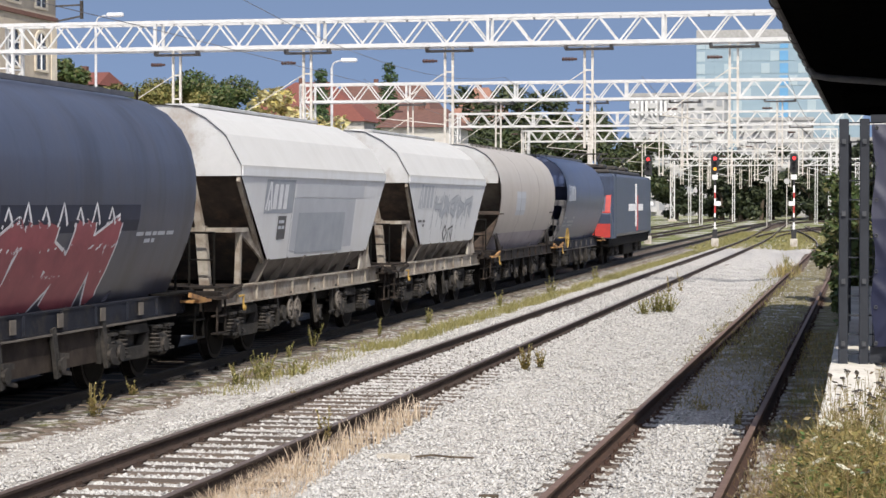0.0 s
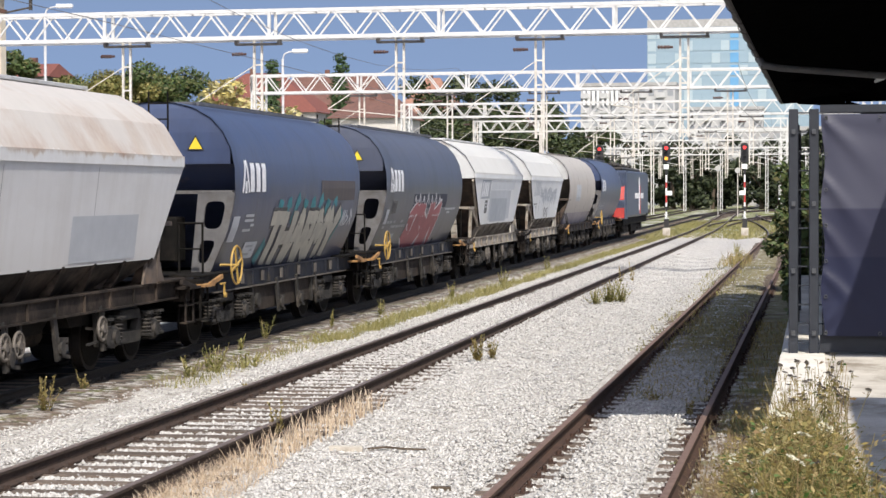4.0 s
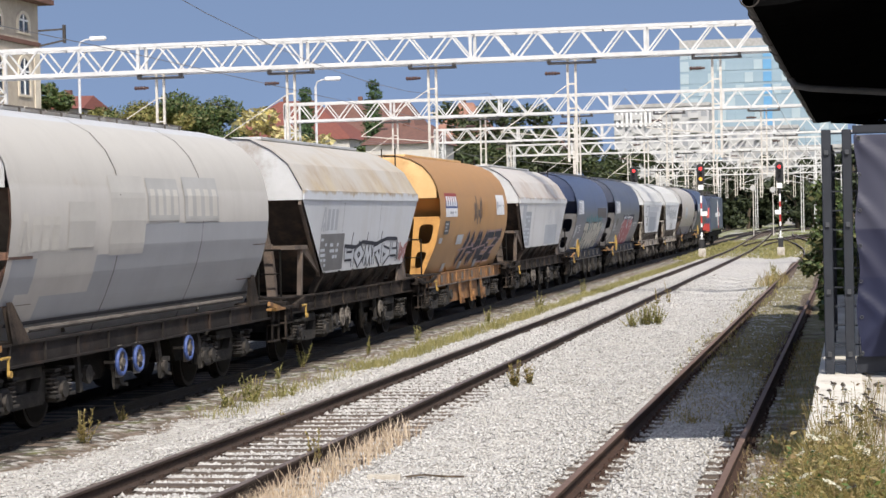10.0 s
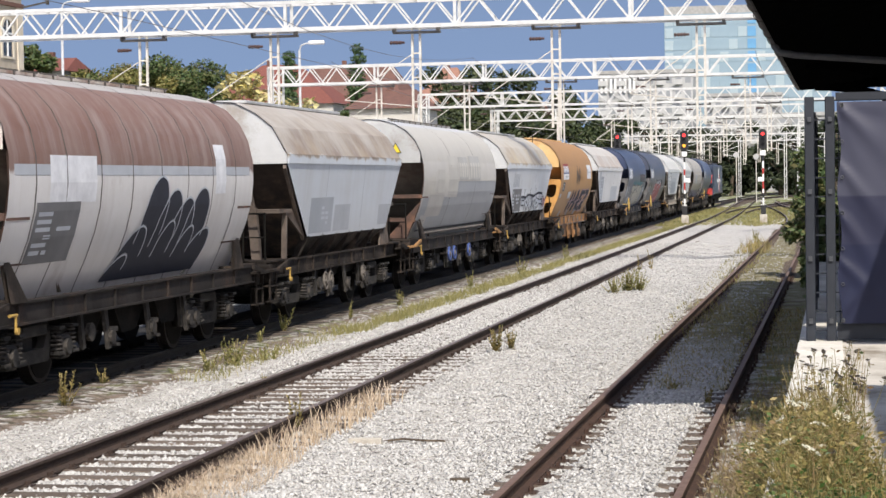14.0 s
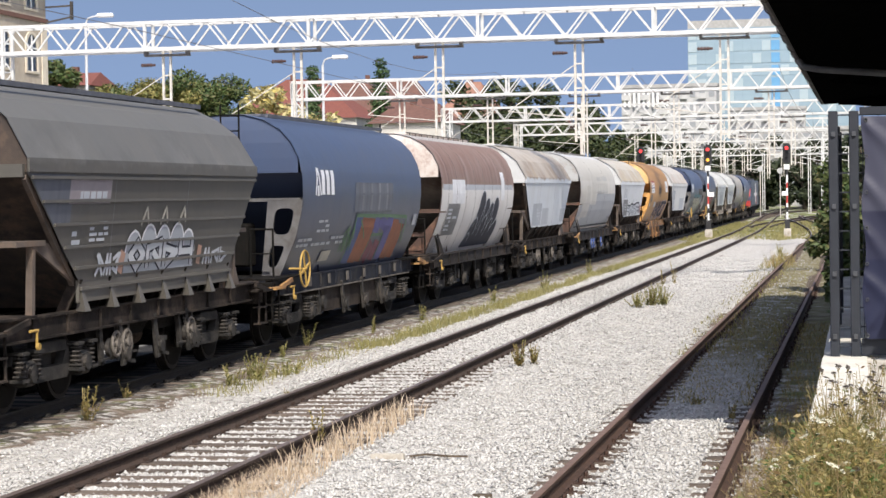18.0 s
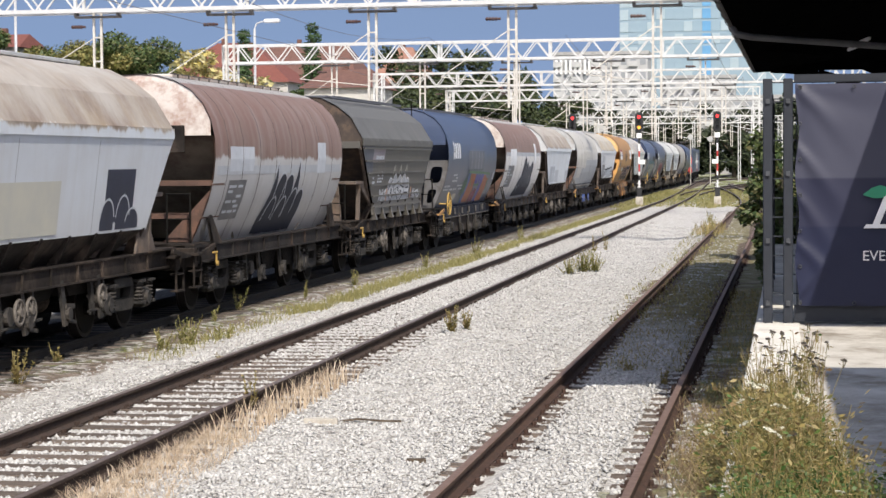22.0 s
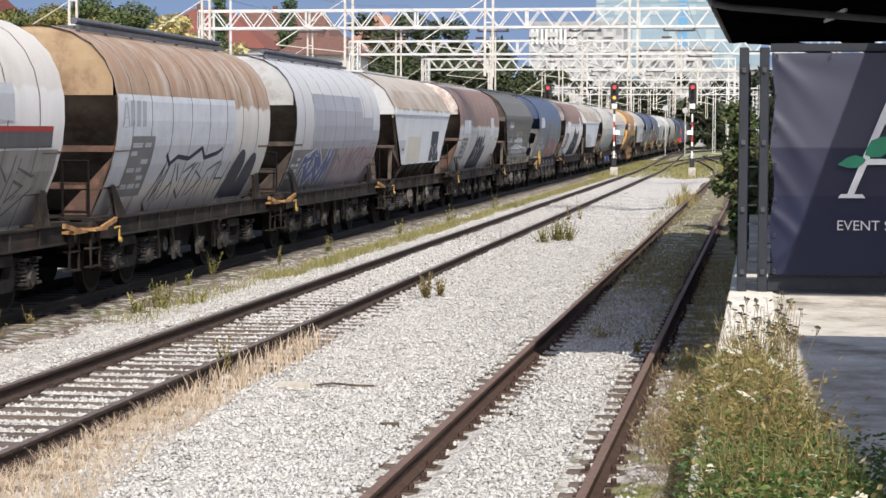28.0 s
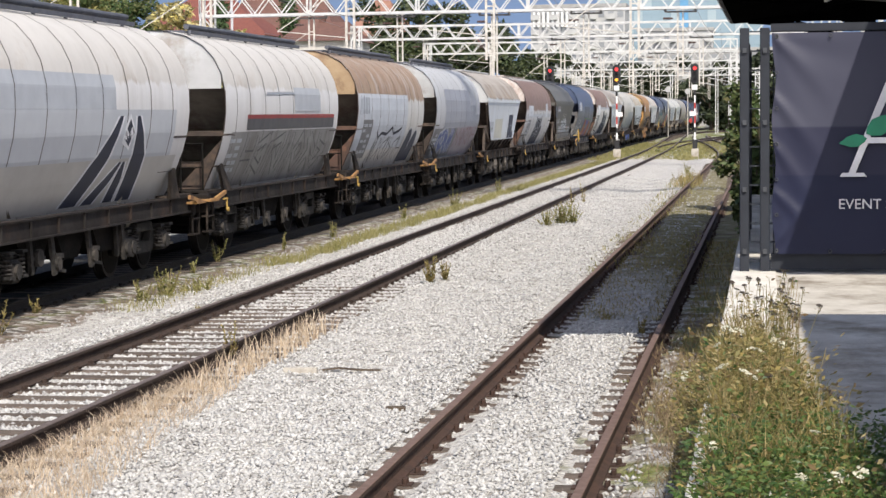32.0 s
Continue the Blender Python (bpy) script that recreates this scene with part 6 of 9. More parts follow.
class Side:
    """Paint on one wagon's near side, in metres from its rear end and above the rails."""

    def __init__(self, i):
        self.root, _, self.L = WAGONS[i]
        self.kind = KINDS[i][1]
        self.lift = 0

    def put(self, name, strips, ink, label=""):
        strips = [([(-self.L + r, z) for r, z in pts], w) for pts, w in strips]
        self.lift += 1
        single = name in ("graffiti", "graffiti_outline", "owner_mark", "small_print") and len(strips) <= 16
        for k, group in enumerate([[q] for q in strips] if single else [strips]):
            ob = decal(name, self.root, self.kind, group, INK[ink], label, self.L)
            ob.matrix_basis = pose(0.0010 * self.lift + 0.00008 * k, 0, 0)
        if len(strips) > 16:
            tagged(ob, kind="stuff")
        return ob

    def rect(self, name, r0, r1, z0, z1, ink, label=""):
        return self.put(name, [patch(r0, r1, z0, z1)], ink, label)

    def bars(self, name, r0, r1, z0, z1, rows, cols, ink, seed=1):
        """Writing too small to read, as plain bars."""
        rng = random.Random(seed)
        out = []
        for j in range(rows):
            z = z0 + (z1 - z0) * (j + 0.5) / rows
            r = r0
            while r < r1 - 0.1:
                w = min(r1 - r, (r1 - r0) / cols * rng.uniform(0.5, 1.3))
                if rng.random() < 0.75:
                    out.append(([(r, z), (r + w * 0.8, z)], (z1 - z0) / rows * 0.55))
                r += w
        return self.put(name, out, ink)

    def mark(self, r0, z0, size, ink):
        """The owner's mark: a pointed sign and three upright blocks, as plain shapes."""
        s = size
        w = 1.45 * s
        self.put("owner_mark", [([(r0, z0), (r0 + 0.12 * w, z0 + 0.55 * s), (r0 + 0.19 * w, z0 + 0.92 * s)], 0.15 * s), ([(r0 + 0.44 * w, z0), (r0 + 0.32 * w, z0 + 0.55 * s), (r0 + 0.25 * w, z0 + 0.92 * s)], 0.15 * s), ([(r0 + 0.22 * w, z0 - 0.02 * s), (r0 + 0.22 * w, z0 + 0.32 * s)], 0.20 * s)], ink, "owner's mark as plain shapes")
        self.put("owner_mark", [([(r0 + (0.66 + 0.42 * k) * w, z0 + 0.02 * s), (r0 + (0.66 + 0.42 * k) * w, z0 + 0.85 * s)], 0.34 * w * 0.85) for k in range(3)], ink)

    def word(self, chars, r0, r1, z0, z1, fill, line="", slant=0.0, thick=0.2, edge=0.06, flare=1.0):
        """Graffiti letters on a grid of strokes, with a contour; the strokes overlap at their ends."""
        step = (r1 - r0) / len(chars)
        rng = random.Random(len(chars) + int(r0 * 10))
        out = []
        for k, c in enumerate(chars):
            up, dn = rng.uniform(0, 0.08), rng.uniform(0, 0.08)
            for stroke in STROKES[c].split():
                pts = []
                for q in stroke.split("-"):
                    u, v = int(q[0]) / 4, dn + int(q[1]) / 4 * (1 - up - dn)
                    pts.append((r0 + step * (k + 0.12 + 0.76 * u) + slant * (v - 0.5) * (z1 - z0), z0 + thick * 0.4 + (z1 - z0 - 0.8 * thick) * v))
                (ya, za), (yb, zb) = pts
                d = math.hypot(yb - ya, zb - za)
                ey, ez = (yb - ya) / d * thick * 0.42, (zb - za) / d * thick * 0.42
                flat = abs(zb - za) < 0.3 * abs(yb - ya)
                out.append(([(ya - ey, za - ez), (yb + ey, zb + ez)], thick * (0.8 if flat else flare)))
        if line:
            self.put("graffiti_outline", [(p, w + 2 * edge) for p, w in out], line)
        self.put("graffiti", out, fill, "graffiti letters")

    def lobes(self, tops, z0, fill, line, wide=0.55, lean=0.35, point=0.0):
        """Overlapping finger-shaped lobes: each is a foot, a top and its height, drawn in upright bands."""
        edge = []
        for r, top in tops:
            h = top - z0
            rows = 22
            round_z = min(0.75 * h, wide * (1.1 if point else 0.62))
            pts, widths = [], []
            for q in range(rows + 1):
                z = z0 + h * math.sin(0.5 * math.pi * q / rows)
                over = max(0.0, z - (top - round_z)) / round_z
                widths.append(wide * (max(0.02, 1 - over ** point) if point else max(0.02, math.sqrt(max(0.0, 1 - over * over)))))
                pts.append((r + lean * (z - z0) / h, z))
            self.put("graffiti_lobe", [(pts, widths)], fill, "graffiti finger shape")
            side = [(p[0] - w / 2 - 0.01, p[1]) for p, w in zip(pts, widths)][5:]
            back = [(p[0] + w / 2 + 0.01, p[1]) for p, w in zip(pts, widths)][:5:-1]
            edge.append((side + [(pts[-1][0], top + 0.02)] + back, 0.032))
        self.put("graffiti_outline", edge, line)

    def scrawl(self, r0, r1, z0, z1, n, ink, width=0.05, seed=1):
        rng = random.Random(seed)
        out = []
        for k in range(n):
            a = r0 + (r1 - r0) * k / n
            w = (r1 - r0) / n
            out.append(([(a, z0 + rng.uniform(0, .15)), (a + w * .4, z1 - rng.uniform(0, .2)), (a + w * .7, (z0 + z1) / 2), (a + w, z1 - rng.uniform(0, .3))], width))
        self.put("graffiti", out, ink, "scrawled graffiti lines")


def paint_wagons():
    s = Side(0)
    s.mark(0.5, 2.62, 0.62, "white")
    s.bars("small_print", 0.2, 2.6, 1.7, 2.1, 3, 6, "grey", 3)
    s = Side(1)
    s.rect("paint_patch", 2.6, 4.2, 2.2, 2.9, "mid")
    s.rect("paint_patch", 0.05, 9.3, 1.2, 1.7, "mauve", "darker lower side")
    s = Side(2)
    s.mark(1.3, 2.45, 0.6, "mid")
    s.scrawl(2.8, 7.6, 1.9, 2.85, 8, "grey", 0.045, 3)
    s.word("ca", 4.2, 5.5, 1.62, 2.05, "dark", "", 0.0, 0.06)
    s.word("ebgda", 3.0, 7.6, 2.2, 2.75, "mid", "grey", 0.2, 0.13, 0.03)
    s.bars("small_print", 1.4, 2.2, 2.0, 2.2, 2, 2, "dark", 2)
    s = Side(3)
    s.rect("paint_patch", 1.45, 3.2, 2.40, 2.98, "grey", "grey paint patch")
    s.mark(1.55, 2.46, 0.52, "white")
    s.rect("paint_patch", 3.25, 7.6, 1.72, 2.66, "mid", "grey paint patch")
    s.rect("paint_patch", 3.3, 8.2, 2.68, 2.92, "silver", "pale paint patch")
    s.rect("paint_patch", 3.6, 6.9, 1.66, 2.40, "grey", "grey paint patch")
    s.rect("label_plate", 2.35, 2.85, 1.95, 2.35, "dark")
    s.bars("small_print", 2.4, 2.8, 2.0, 2.3, 3, 1, "pale", 2)
    s = Side(4)
    s.mark(0.5, 2.62, 0.62, "white")
    s.rect("paint_patch", 3.4, 8.0, 2.20, 2.56, "navy", "navy painted-over band")
    s.word("gfdfa", 3.3, 7.2, 1.20, 2.36, "pink", "white", 0.12, 0.34, 0.045)
    s.put("graffiti_outline", [([(3.5 + 0.55 * k, 2.28), (3.62 + 0.55 * k, 2.52 + 0.06 * (k % 2)), (3.8 + 0.55 * k, 2.30)], 0.05) for k in range(7)], "white")
    s.bars("small_print", 0.4, 3.2, 1.72, 1.95, 2, 9, "grey", 5)
    s.rect("label_plate", 0.95, 1.4, 2.1, 2.4, "dark")
    s.rect("label_plate", 0.35, 0.65, 1.85, 2.2, "pale")
    s.rect("label_plate", 1.6, 2.1, 1.35, 1.6, "grey")
    s.bars("small_print", 8.0, 9.6, 2.0, 2.2, 2, 5, "pale", 6)
    s = Side(5)
    s.mark(0.5, 2.62, 0.62, "white")
    s.rect("paint_patch", 6.2, 9.2, 2.45, 2.86, "umber", "brown smeared overpaint")
    s.put("graffiti", [([(2.9 + 0.62 * k, 2.0), (3.1 + 0.62 * k, 2.40), (3.3 + 0.62 * k, 2.34 + 0.10 * (k % 3))], 0.22) for k in range(8)], "teal", "teal graffiti background")
    s.put("graffiti", [([(2.5, 1.3), (2.75, 1.7)], 0.3), ([(7.6, 1.4), (8.3, 2.2)], 0.3)], "teal")
    s.word("THARMY", 2.7, 8.1, 1.22, 2.30, "cream", "dark", 0.05, 0.33, 0.07, 1.1)
    s.bars("small_print", 0.9, 1.6, 1.9, 2.25, 4, 1, "pale", 9)
    s.rect("label_plate", 0.15, 0.55, 1.75, 2.2, "pale")
    s.rect("label_plate", 1.4, 2.2, 1.42, 1.72, "pale")
    s.bars("small_print", 1.5, 2.1, 1.46, 1.68, 3, 1, "grey", 9)
    s.word("fdb", 8.3, 9.3, 1.9, 2.25, "pale", "", 0.1, 0.06)
    s = Side(6)
    s.rect("paint_patch", 1.3, 2.7, 1.66, 2.75, "grey", "grey lettering panel")
    s.bars("small_print", 1.4, 2.6, 1.75, 2.65, 7, 3, "pale", 3)
    s.rect("paint_patch", 5.9, 8.6, 1.65, 2.30, "mid", "grey paint patch")
    s.rect("paint_patch", 0.9, 1.6, 2.2, 2.95, "mid", "grey paint patch")
    s = Side(7)
    s.rect("sign_plate", 0.67, 2.2, 3.03, 3.24, "red", "painted sign: red, blue and white fields")
    s.rect("sign_plate", 0.67, 2.2, 2.86, 3.03, "blue")
    s.rect("sign_plate", 0.67, 2.2, 2.64, 2.86, "white")
    s.put("owner_mark", [([(0.86 + 0.285 * k, 2.91), (0.86 + 0.285 * k, 3.16)], 0.20) for k in range(5)], "white", "owner's mark as plain blocks")
    s.bars("small_print", 1.2, 2.05, 2.70, 2.80, 1, 4, "grey", 3)
    s.put("graffiti", [([(4.65 + 0.2 * k, 2.52 + 0.10 * math.sin(k * 2.6)), (4.66 + 0.2 * k, 3.0 + 0.2 * math.sin(k * 1.7))], 0.10 if k % 3 else 0.15) for k in range(6)], "dark", "row of black dripping strokes")
    s.put("graffiti", [([(5.9 + 0.22 * k, 2.62), (5.9 + 0.22 * k, 2.98 + 0.06 * (k % 2))], 0.13) for k in range(4)], "ochre", "row of faded strokes")
    s.rect("sign_plate", 8.0, 9.3, 2.67, 3.24, "white", "white sign plate")
    s.bars("small_print", 8.4, 9.2, 2.88, 2.98, 1, 4, "grey", 4)
    s.put("owner_mark", [([(8.2, 2.84), (8.2, 3.05)], 0.16)], "grey", "owner's mark as plain blocks")
    s.word("IHNEZ", 3.3, 8.9, 1.38, 2.22, "black", "rose", 0.85, 0.21, 0.05, 1.25)
    s.put("graffiti_outline", [([(3.2, 1.76), (5.2, 1.84), (5.3, 1.74), (7.0, 1.84), (7.1, 1.74), (8.6, 1.80)], 0.05)], "rose")
    s.rect("label_plate", 0.6, 1.2, 2.20, 2.54, "dark")
    s.bars("small_print", 0.68, 1.12, 2.25, 2.5, 3, 1, "grey", 4)
    s.rect("label_plate", 2.5, 3.3, 1.92, 2.17, "pale")
    s.rect("label_plate", 0.2, 0.6, 1.98, 2.12, "pale")
    for r in (1.8, 4.0, 6.2):
        s.rect("label_plate", r, r + 0.4, 1.24, 1.45, "grey")
    s = Side(8)
    s.mark(1.55, 2.42, 0.50, "mid")
    s.rect("paint_patch", 1.55, 3.4, 1.64, 2.36, "slate", "grey lettering panel")
    s.bars("small_print", 1.6, 2.1, 1.7, 2.3, 6, 1, "pale", 8)
    s.bars("small_print", 2.3, 3.0, 1.85, 2.2, 3, 2, "pale", 8)
    s.word("ecfade", 3.5, 8.4, 1.66, 2.12, "pale", "black", 0.0, 0.14, 0.05)
    s.put("graffiti", [([(3.45, 2.10), (4.4, 2.06), (5.0, 2.16), (6.2, 2.10), (7.2, 2.20), (8.2, 2.18), (8.35, 1.72)], 0.08)], "black", "black graffiti lines")
    s.put("graffiti", [([(4.0 + 1.3 * k, 2.1), (4.1 + 1.3 * k, 2.36)], 0.05) for k in range(3)], "navy")
    s.word("da", 8.5, 9.4, 1.7, 2.1, "rose", "red", 0.1, 0.06, 0.03)
    s = Side(9)
    s.rect("paint_patch", 0.15, 10.9, 1.45, 2.24, "steel", "grey-blue overpainted lower side")
    s.rect("paint_patch", 4.65, 10.9, 2.24, 2.64, "steel", "grey-blue overpainted lower side")
    s.rect("paint_patch", 0.9, 2.9, 1.75, 2.30, "sand", "faded pale panel")
    s.rect("paint_patch", 0.5, 1.3, 1.35, 1.80, "sand", "faded pale panel")
    s.rect("paint_patch", 3.3, 4.65, 2.22, 3.32, "sand", "faded pale panel")
    s.mark(0.25, 2.32, 0.52, "sand2")
    s.rect("paint_patch", 1.8, 2.7, 2.35, 2.95, "sand", "faded pale panel")
    s.rect("paint_patch", 4.75, 6.1, 2.68, 3.30, "steel3", "painted-over lettering panel")
    s.put("owner_mark", [([(4.95 + 0.33 * k, 2.76), (4.95 + 0.33 * k, 3.14)], 0.2) for k in range(4)], "sand2", "faded lettering as plain blocks")
    s.rect("paint_patch", 6.35, 8.0, 2.66, 3.34, "steel3", "painted-over lettering panel")
    s.put("owner_mark", [([(6.6 + 0.4 * k, 2.74), (6.6 + 0.4 * k, 3.16)], 0.22) for k in range(4)], "sand2", "faded lettering as plain blocks")
    s.put("side_rib", [([(0.5, 1.42), (10.9, 1.42)], 0.05)], "dark")
    bm = bmesh.new()
    bar(bm, (1.16, -s.L + 1.0, 1.34), (1.16, -0.8, 1.34), 0.07, n=8)
    part("side_pipe", bm, M["gusset_grey"], s.root, "grey pipe along the lower side")
    for r in (3.9, 4.6, 6.8):
        w = shared("valve_wheel", SH["door_wheel"], s.root, pose(1.30, -s.L + r, 0.72))
        bm = bmesh.new()
        ring(bm, (0, 0, 0), 0, 0.168, 0.030, 20, 6)
        part("rim", bm, INK["blue"], w, "blue-painted wheel rim", pose(0.004, 0, 0))
        bm = bmesh.new()
        bar(bm, (1.22, -s.L + r + 0.12, 0.95), (1.22, -s.L + r + 0.12, 0.50), 0.05, 0.16)
        part("valve_bracket", bm, M["edge_pale"] if r != 6.8 else M["gusset_grey"], s.root)
    s = Side(10)
    s.rect("paint_patch", 2.0, 3.8, 1.66, 2.36, "steel2", "grey paint patch")
    s.rect("paint_patch", 3.95, 5.3, 1.66, 2.2, "mid", "grey paint patch")
    s.rect("paint_patch", 8.0, 9.2, 1.70, 2.15, "mid", "grey paint patch")
    s.bars("small_print", 2.9, 3.5, 1.8, 2.2, 4, 2, "pale", 2)
    s = Side(11)
    s.rect("paint_patch", 0.15, 10.2, 2.80, 2.94, "mid", "faded grey band")
    s.rect("paint_patch", 1.3, 2.95, 2.44, 3.06, "white", "fresh paint patch")
    s.rect("paint_patch", 8.3, 8.85, 2.5, 3.30, "white", "fresh paint patch")
    s.rect("paint_patch", 0.9, 2.4, 1.66, 2.45, "slate", "dark lettering panel")
    s.bars("small_print", 1.0, 1.6, 1.75, 2.35, 6, 1, "pale", 3)
    s.bars("small_print", 1.7, 2.3, 2.05, 2.35, 3, 1, "pale", 5)
    s.lobes([(4.6, 2.05), (5.2, 2.78), (5.9, 2.58), (6.55, 2.45), (7.25, 2.60), (7.7, 1.95)], 1.28, "black", "pale", 0.98, 0.45)
    s.lobes([(4.3, 1.65), (6.0, 2.1), (7.0, 2.0)], 1.28, "black", "pale", 0.6, 0.35)
    s = Side(14)
    s.rect("paint_patch", 0.15, 10.0, 2.42, 2.58, "mid", "faded grey band")
    s.rect("paint_patch", 0.95, 2.6, 2.48, 2.93, "pale", "fresh paint patch")
    s.rect("paint_patch", 7.75, 8.5, 2.40, 3.05, "pale", "fresh paint patch")
    s.rect("paint_patch", 1.0, 2.2, 1.60, 2.32, "slate", "dark lettering panel")
    s.bars("small_print", 1.1, 2.1, 1.7, 2.25, 6, 2, "pale", 4)
    s.lobes([(4.25, 2.62), (6.0, 2.68)], 1.25, "black", "pale", 0.95, 0.2, 0.75)
    s.lobes([(4.7, 2.42), (5.3, 2.40), (6.4, 2.08)], 1.25, "black", "pale", 0.78, 0.25)
    s.lobes([(4.3, 1.95), (5.1, 1.95), (5.8, 2.1)], 1.24, "black", "pale", 0.6, 0.3)
    s = Side(12)
    s.mark(0.9, 2.70, 0.56, "white")
    s.rect("paint_patch", 3.9, 7.2, 2.32, 2.95, "smoke", "grey smeared overpaint")
    s.put("paint_patch", [([(4.6 + 0.7 * k, 2.3), (4.6 + 0.7 * k, 2.95)], 0.16) for k in range(4)], "smoke2", "grey streaks")
    for k, (ink, za, zb) in enumerate((("blue", 1.30, 2.25), ("orange", 1.30, 2.22), ("orange", 1.30, 2.2), ("violet", 1.9, 2.2), ("violet", 1.95, 2.2), ("violet", 1.30, 2.2), ("orange", 1.30, 2.15), ("orange", 1.30, 2.05))):
        s.put("graffiti", [([(4.45 + 0.56 * k, za), (4.5 + 0.56 * k, zb)], 0.58)], ink, "colourful graffiti block")
    s.put("graffiti", [([(6.0, 1.3), (6.15, 1.7)], 0.5), ([(6.6, 1.3), (6.65, 1.72)], 0.5)], "wine", "dark red graffiti block")
    s.put("graffiti_outline", [([(4.1, 1.3), (4.2, 2.28), (6.5, 2.25), (8.8, 2.2), (9.0, 1.6)], 0.07), ([(5.75, 1.3), (5.9, 1.85), (6.9, 1.85), (7.0, 1.3)], 0.06), ([(4.6, 2.2), (5.3, 1.8)], 0.05), ([(8.4, 2.1), (8.8, 1.7)], 0.05)], "green")
    s.word("adb", 3.5, 4.4, 1.55, 2.1, "green", "", 0.1, 0.06)
    s.bars("small_print", 0.2, 3.6, 1.72, 1.92, 2, 10, "pale", 3)
    s.bars("small_print", 1.3, 2.2, 1.98, 2.25, 3, 2, "pale", 4)
    s.rect("label_plate", 2.2, 2.9, 1.42, 1.62, "cream")
    s.rect("label_plate", 9.5, 9.8, 2.0, 2.25, "pale")
    s = Side(13)
    s.rect("paint_patch", 0.05, 1.5, 2.35, 3.0, "smoke", "faded blue-grey paint patch")
    s.rect("sign_plate", 1.4, 2.85, 2.62, 2.94, "mauve", "faded lettering plate")
    s.bars("small_print", 1.5, 2.75, 2.65, 2.82, 1, 6, "pale", 2)
    s.bars("small_print", 1.6, 2.0, 1.95, 2.4, 4, 1, "pale", 6)
    s.bars("small_print", 2.2, 2.9, 2.1, 2.4, 4, 2, "pale", 7)
    s.lobes([(3.9, 2.22), (4.5, 2.30), (5.1, 2.28), (5.7, 2.30), (6.2, 2.2)], 1.64, "steel2", "white", 0.66, 0.0)
    s.word("cade", 3.7, 6.5, 1.66, 2.10, "silver", "black", 0.0, 0.12, 0.035)
    s.put("graffiti", [([(4.1 + 0.8 * k, 2.3), (4.3 + 0.8 * k, 2.55), (4.4 + 0.8 * k, 2.32)], 0.06) for k in range(3)], "cream")
    s.put("graffiti", [([(3.4, 1.66), (3.5, 1.95)], 0.2), ([(6.75, 1.66), (6.8, 1.95)], 0.18)], "peach")
    s.word("bfg", 2.5, 3.4, 1.64, 1.95, "pale", "", 0.1, 0.06)
    s.word("fad", 6.95, 8.2, 1.64, 1.90, "pale", "", 0.1, 0.06)
    # the sides of this wagon reach further down, to small fins on the sill
    bm = bmesh.new()
    c, a = inset("angled", 1.6, True), inset("angled", 1.6)
    box(bm, 1.20, 1.245, -s.L + c + 0.02, -a - 0.02, 1.32, 1.61)
    part("lower_panel", bm, P["grey"], s.root)
    for k in range(7):
        bm = bmesh.new()
        y = -s.L + c + 0.1 + (s.L - c - a - 0.2) * k / 6
        q = [bm.verts.new(v) for v in ((1.25, y - 0.02, 1.52), (1.34, y - 0.10, 1.2), (1.34, y + 0.10, 1.2), (1.25, y + 0.02, 1.52), (1.16, y, 1.2))]
        bm.faces.new(q[:4])
        bm.faces.new((q[0], q[1], q[4]))
        bm.faces.new((q[3], q[2], q[4]))
        part("fin", bm, P["grey"], s.root)
    box_part("end_beam", s.root, P["grey"], -1.38, 1.38, -s.L - 0.02, -s.L + 0.16, 2.96, 3.12)
    for z in (2.96, 2.66, 2.36, 2.06, 1.78, 1.5):
        bm = bmesh.new()
        w = half_width("angled", z)
        a, c = inset("angled", z) + 0.04, inset("angled", z, True) + 0.04
        box(bm, w - 0.01, w + 0.035, -s.L + c, -a, z - 0.02, z + 0.02)
        part("side_rib", bm, P["grey"], s.root)
    s = Side(15)
    s.rect("paint_patch", 6.7, 8.0, 1.75, 2.55, "navy", "dark paint patch")
    s.lobes([(6.85, 2.1), (7.55, 2.15), (8.0, 1.95)], 1.64, "navy", "pale", 0.6, 0.0)
    s.rect("paint_patch", 2.6, 4.8, 1.66, 2.4, "cream2", "cream paint patch")
    s.rect("paint_patch", 0.9, 2.2, 1.9, 2.3, "mid", "grey paint patch")
    s.rect("label_plate", 1.7, 2.0, 2.0, 2.08, "dark")
    s = Side(16)
    s.rect("paint_patch", 1.8, 7.2, 2.15, 3.40, "lilac", "grey-lilac paint patch")
    s.rect("paint_patch", 7.2, 8.5, 2.15, 2.90, "lilac", "grey-lilac paint patch")
    s.rect("paint_patch", 8.5, 9.4, 2.15, 2.58, "lilac", "grey-lilac paint patch")
    s.rect("paint_patch", 0.1, 4.7, 1.24, 2.15, "slate", "dark dirty paint field")
    s.rect("paint_patch", 4.7, 9.4, 1.24, 2.15, "mauve", "faded mauve paint field")
    s.word("abf", 1.15, 4.3, 1.36, 2.12, "blue", "silver", 0.35, 0.22, 0.05)
    s.word("dcfagbe", 4.7, 9.1, 1.5, 2.2, "wine", "", 0.1, 0.045)
    s.bars("small_print", 0.2, 1.0, 1.5, 2.0, 4, 2, "pale", 3)
    s = Side(17)
    s.rect("paint_patch", 0.05, 7.0, 1.7, 3.14, "pale", "pale paint field")
    s.mark(0.25, 2.62, 0.5, "grey")
    s.rect("paint_patch", 0.75, 2.0, 1.5, 2.48, "slate", "dark lettering panel")
    s.bars("small_print", 0.85, 1.9, 1.6, 2.4, 6, 2, "mid", 4)
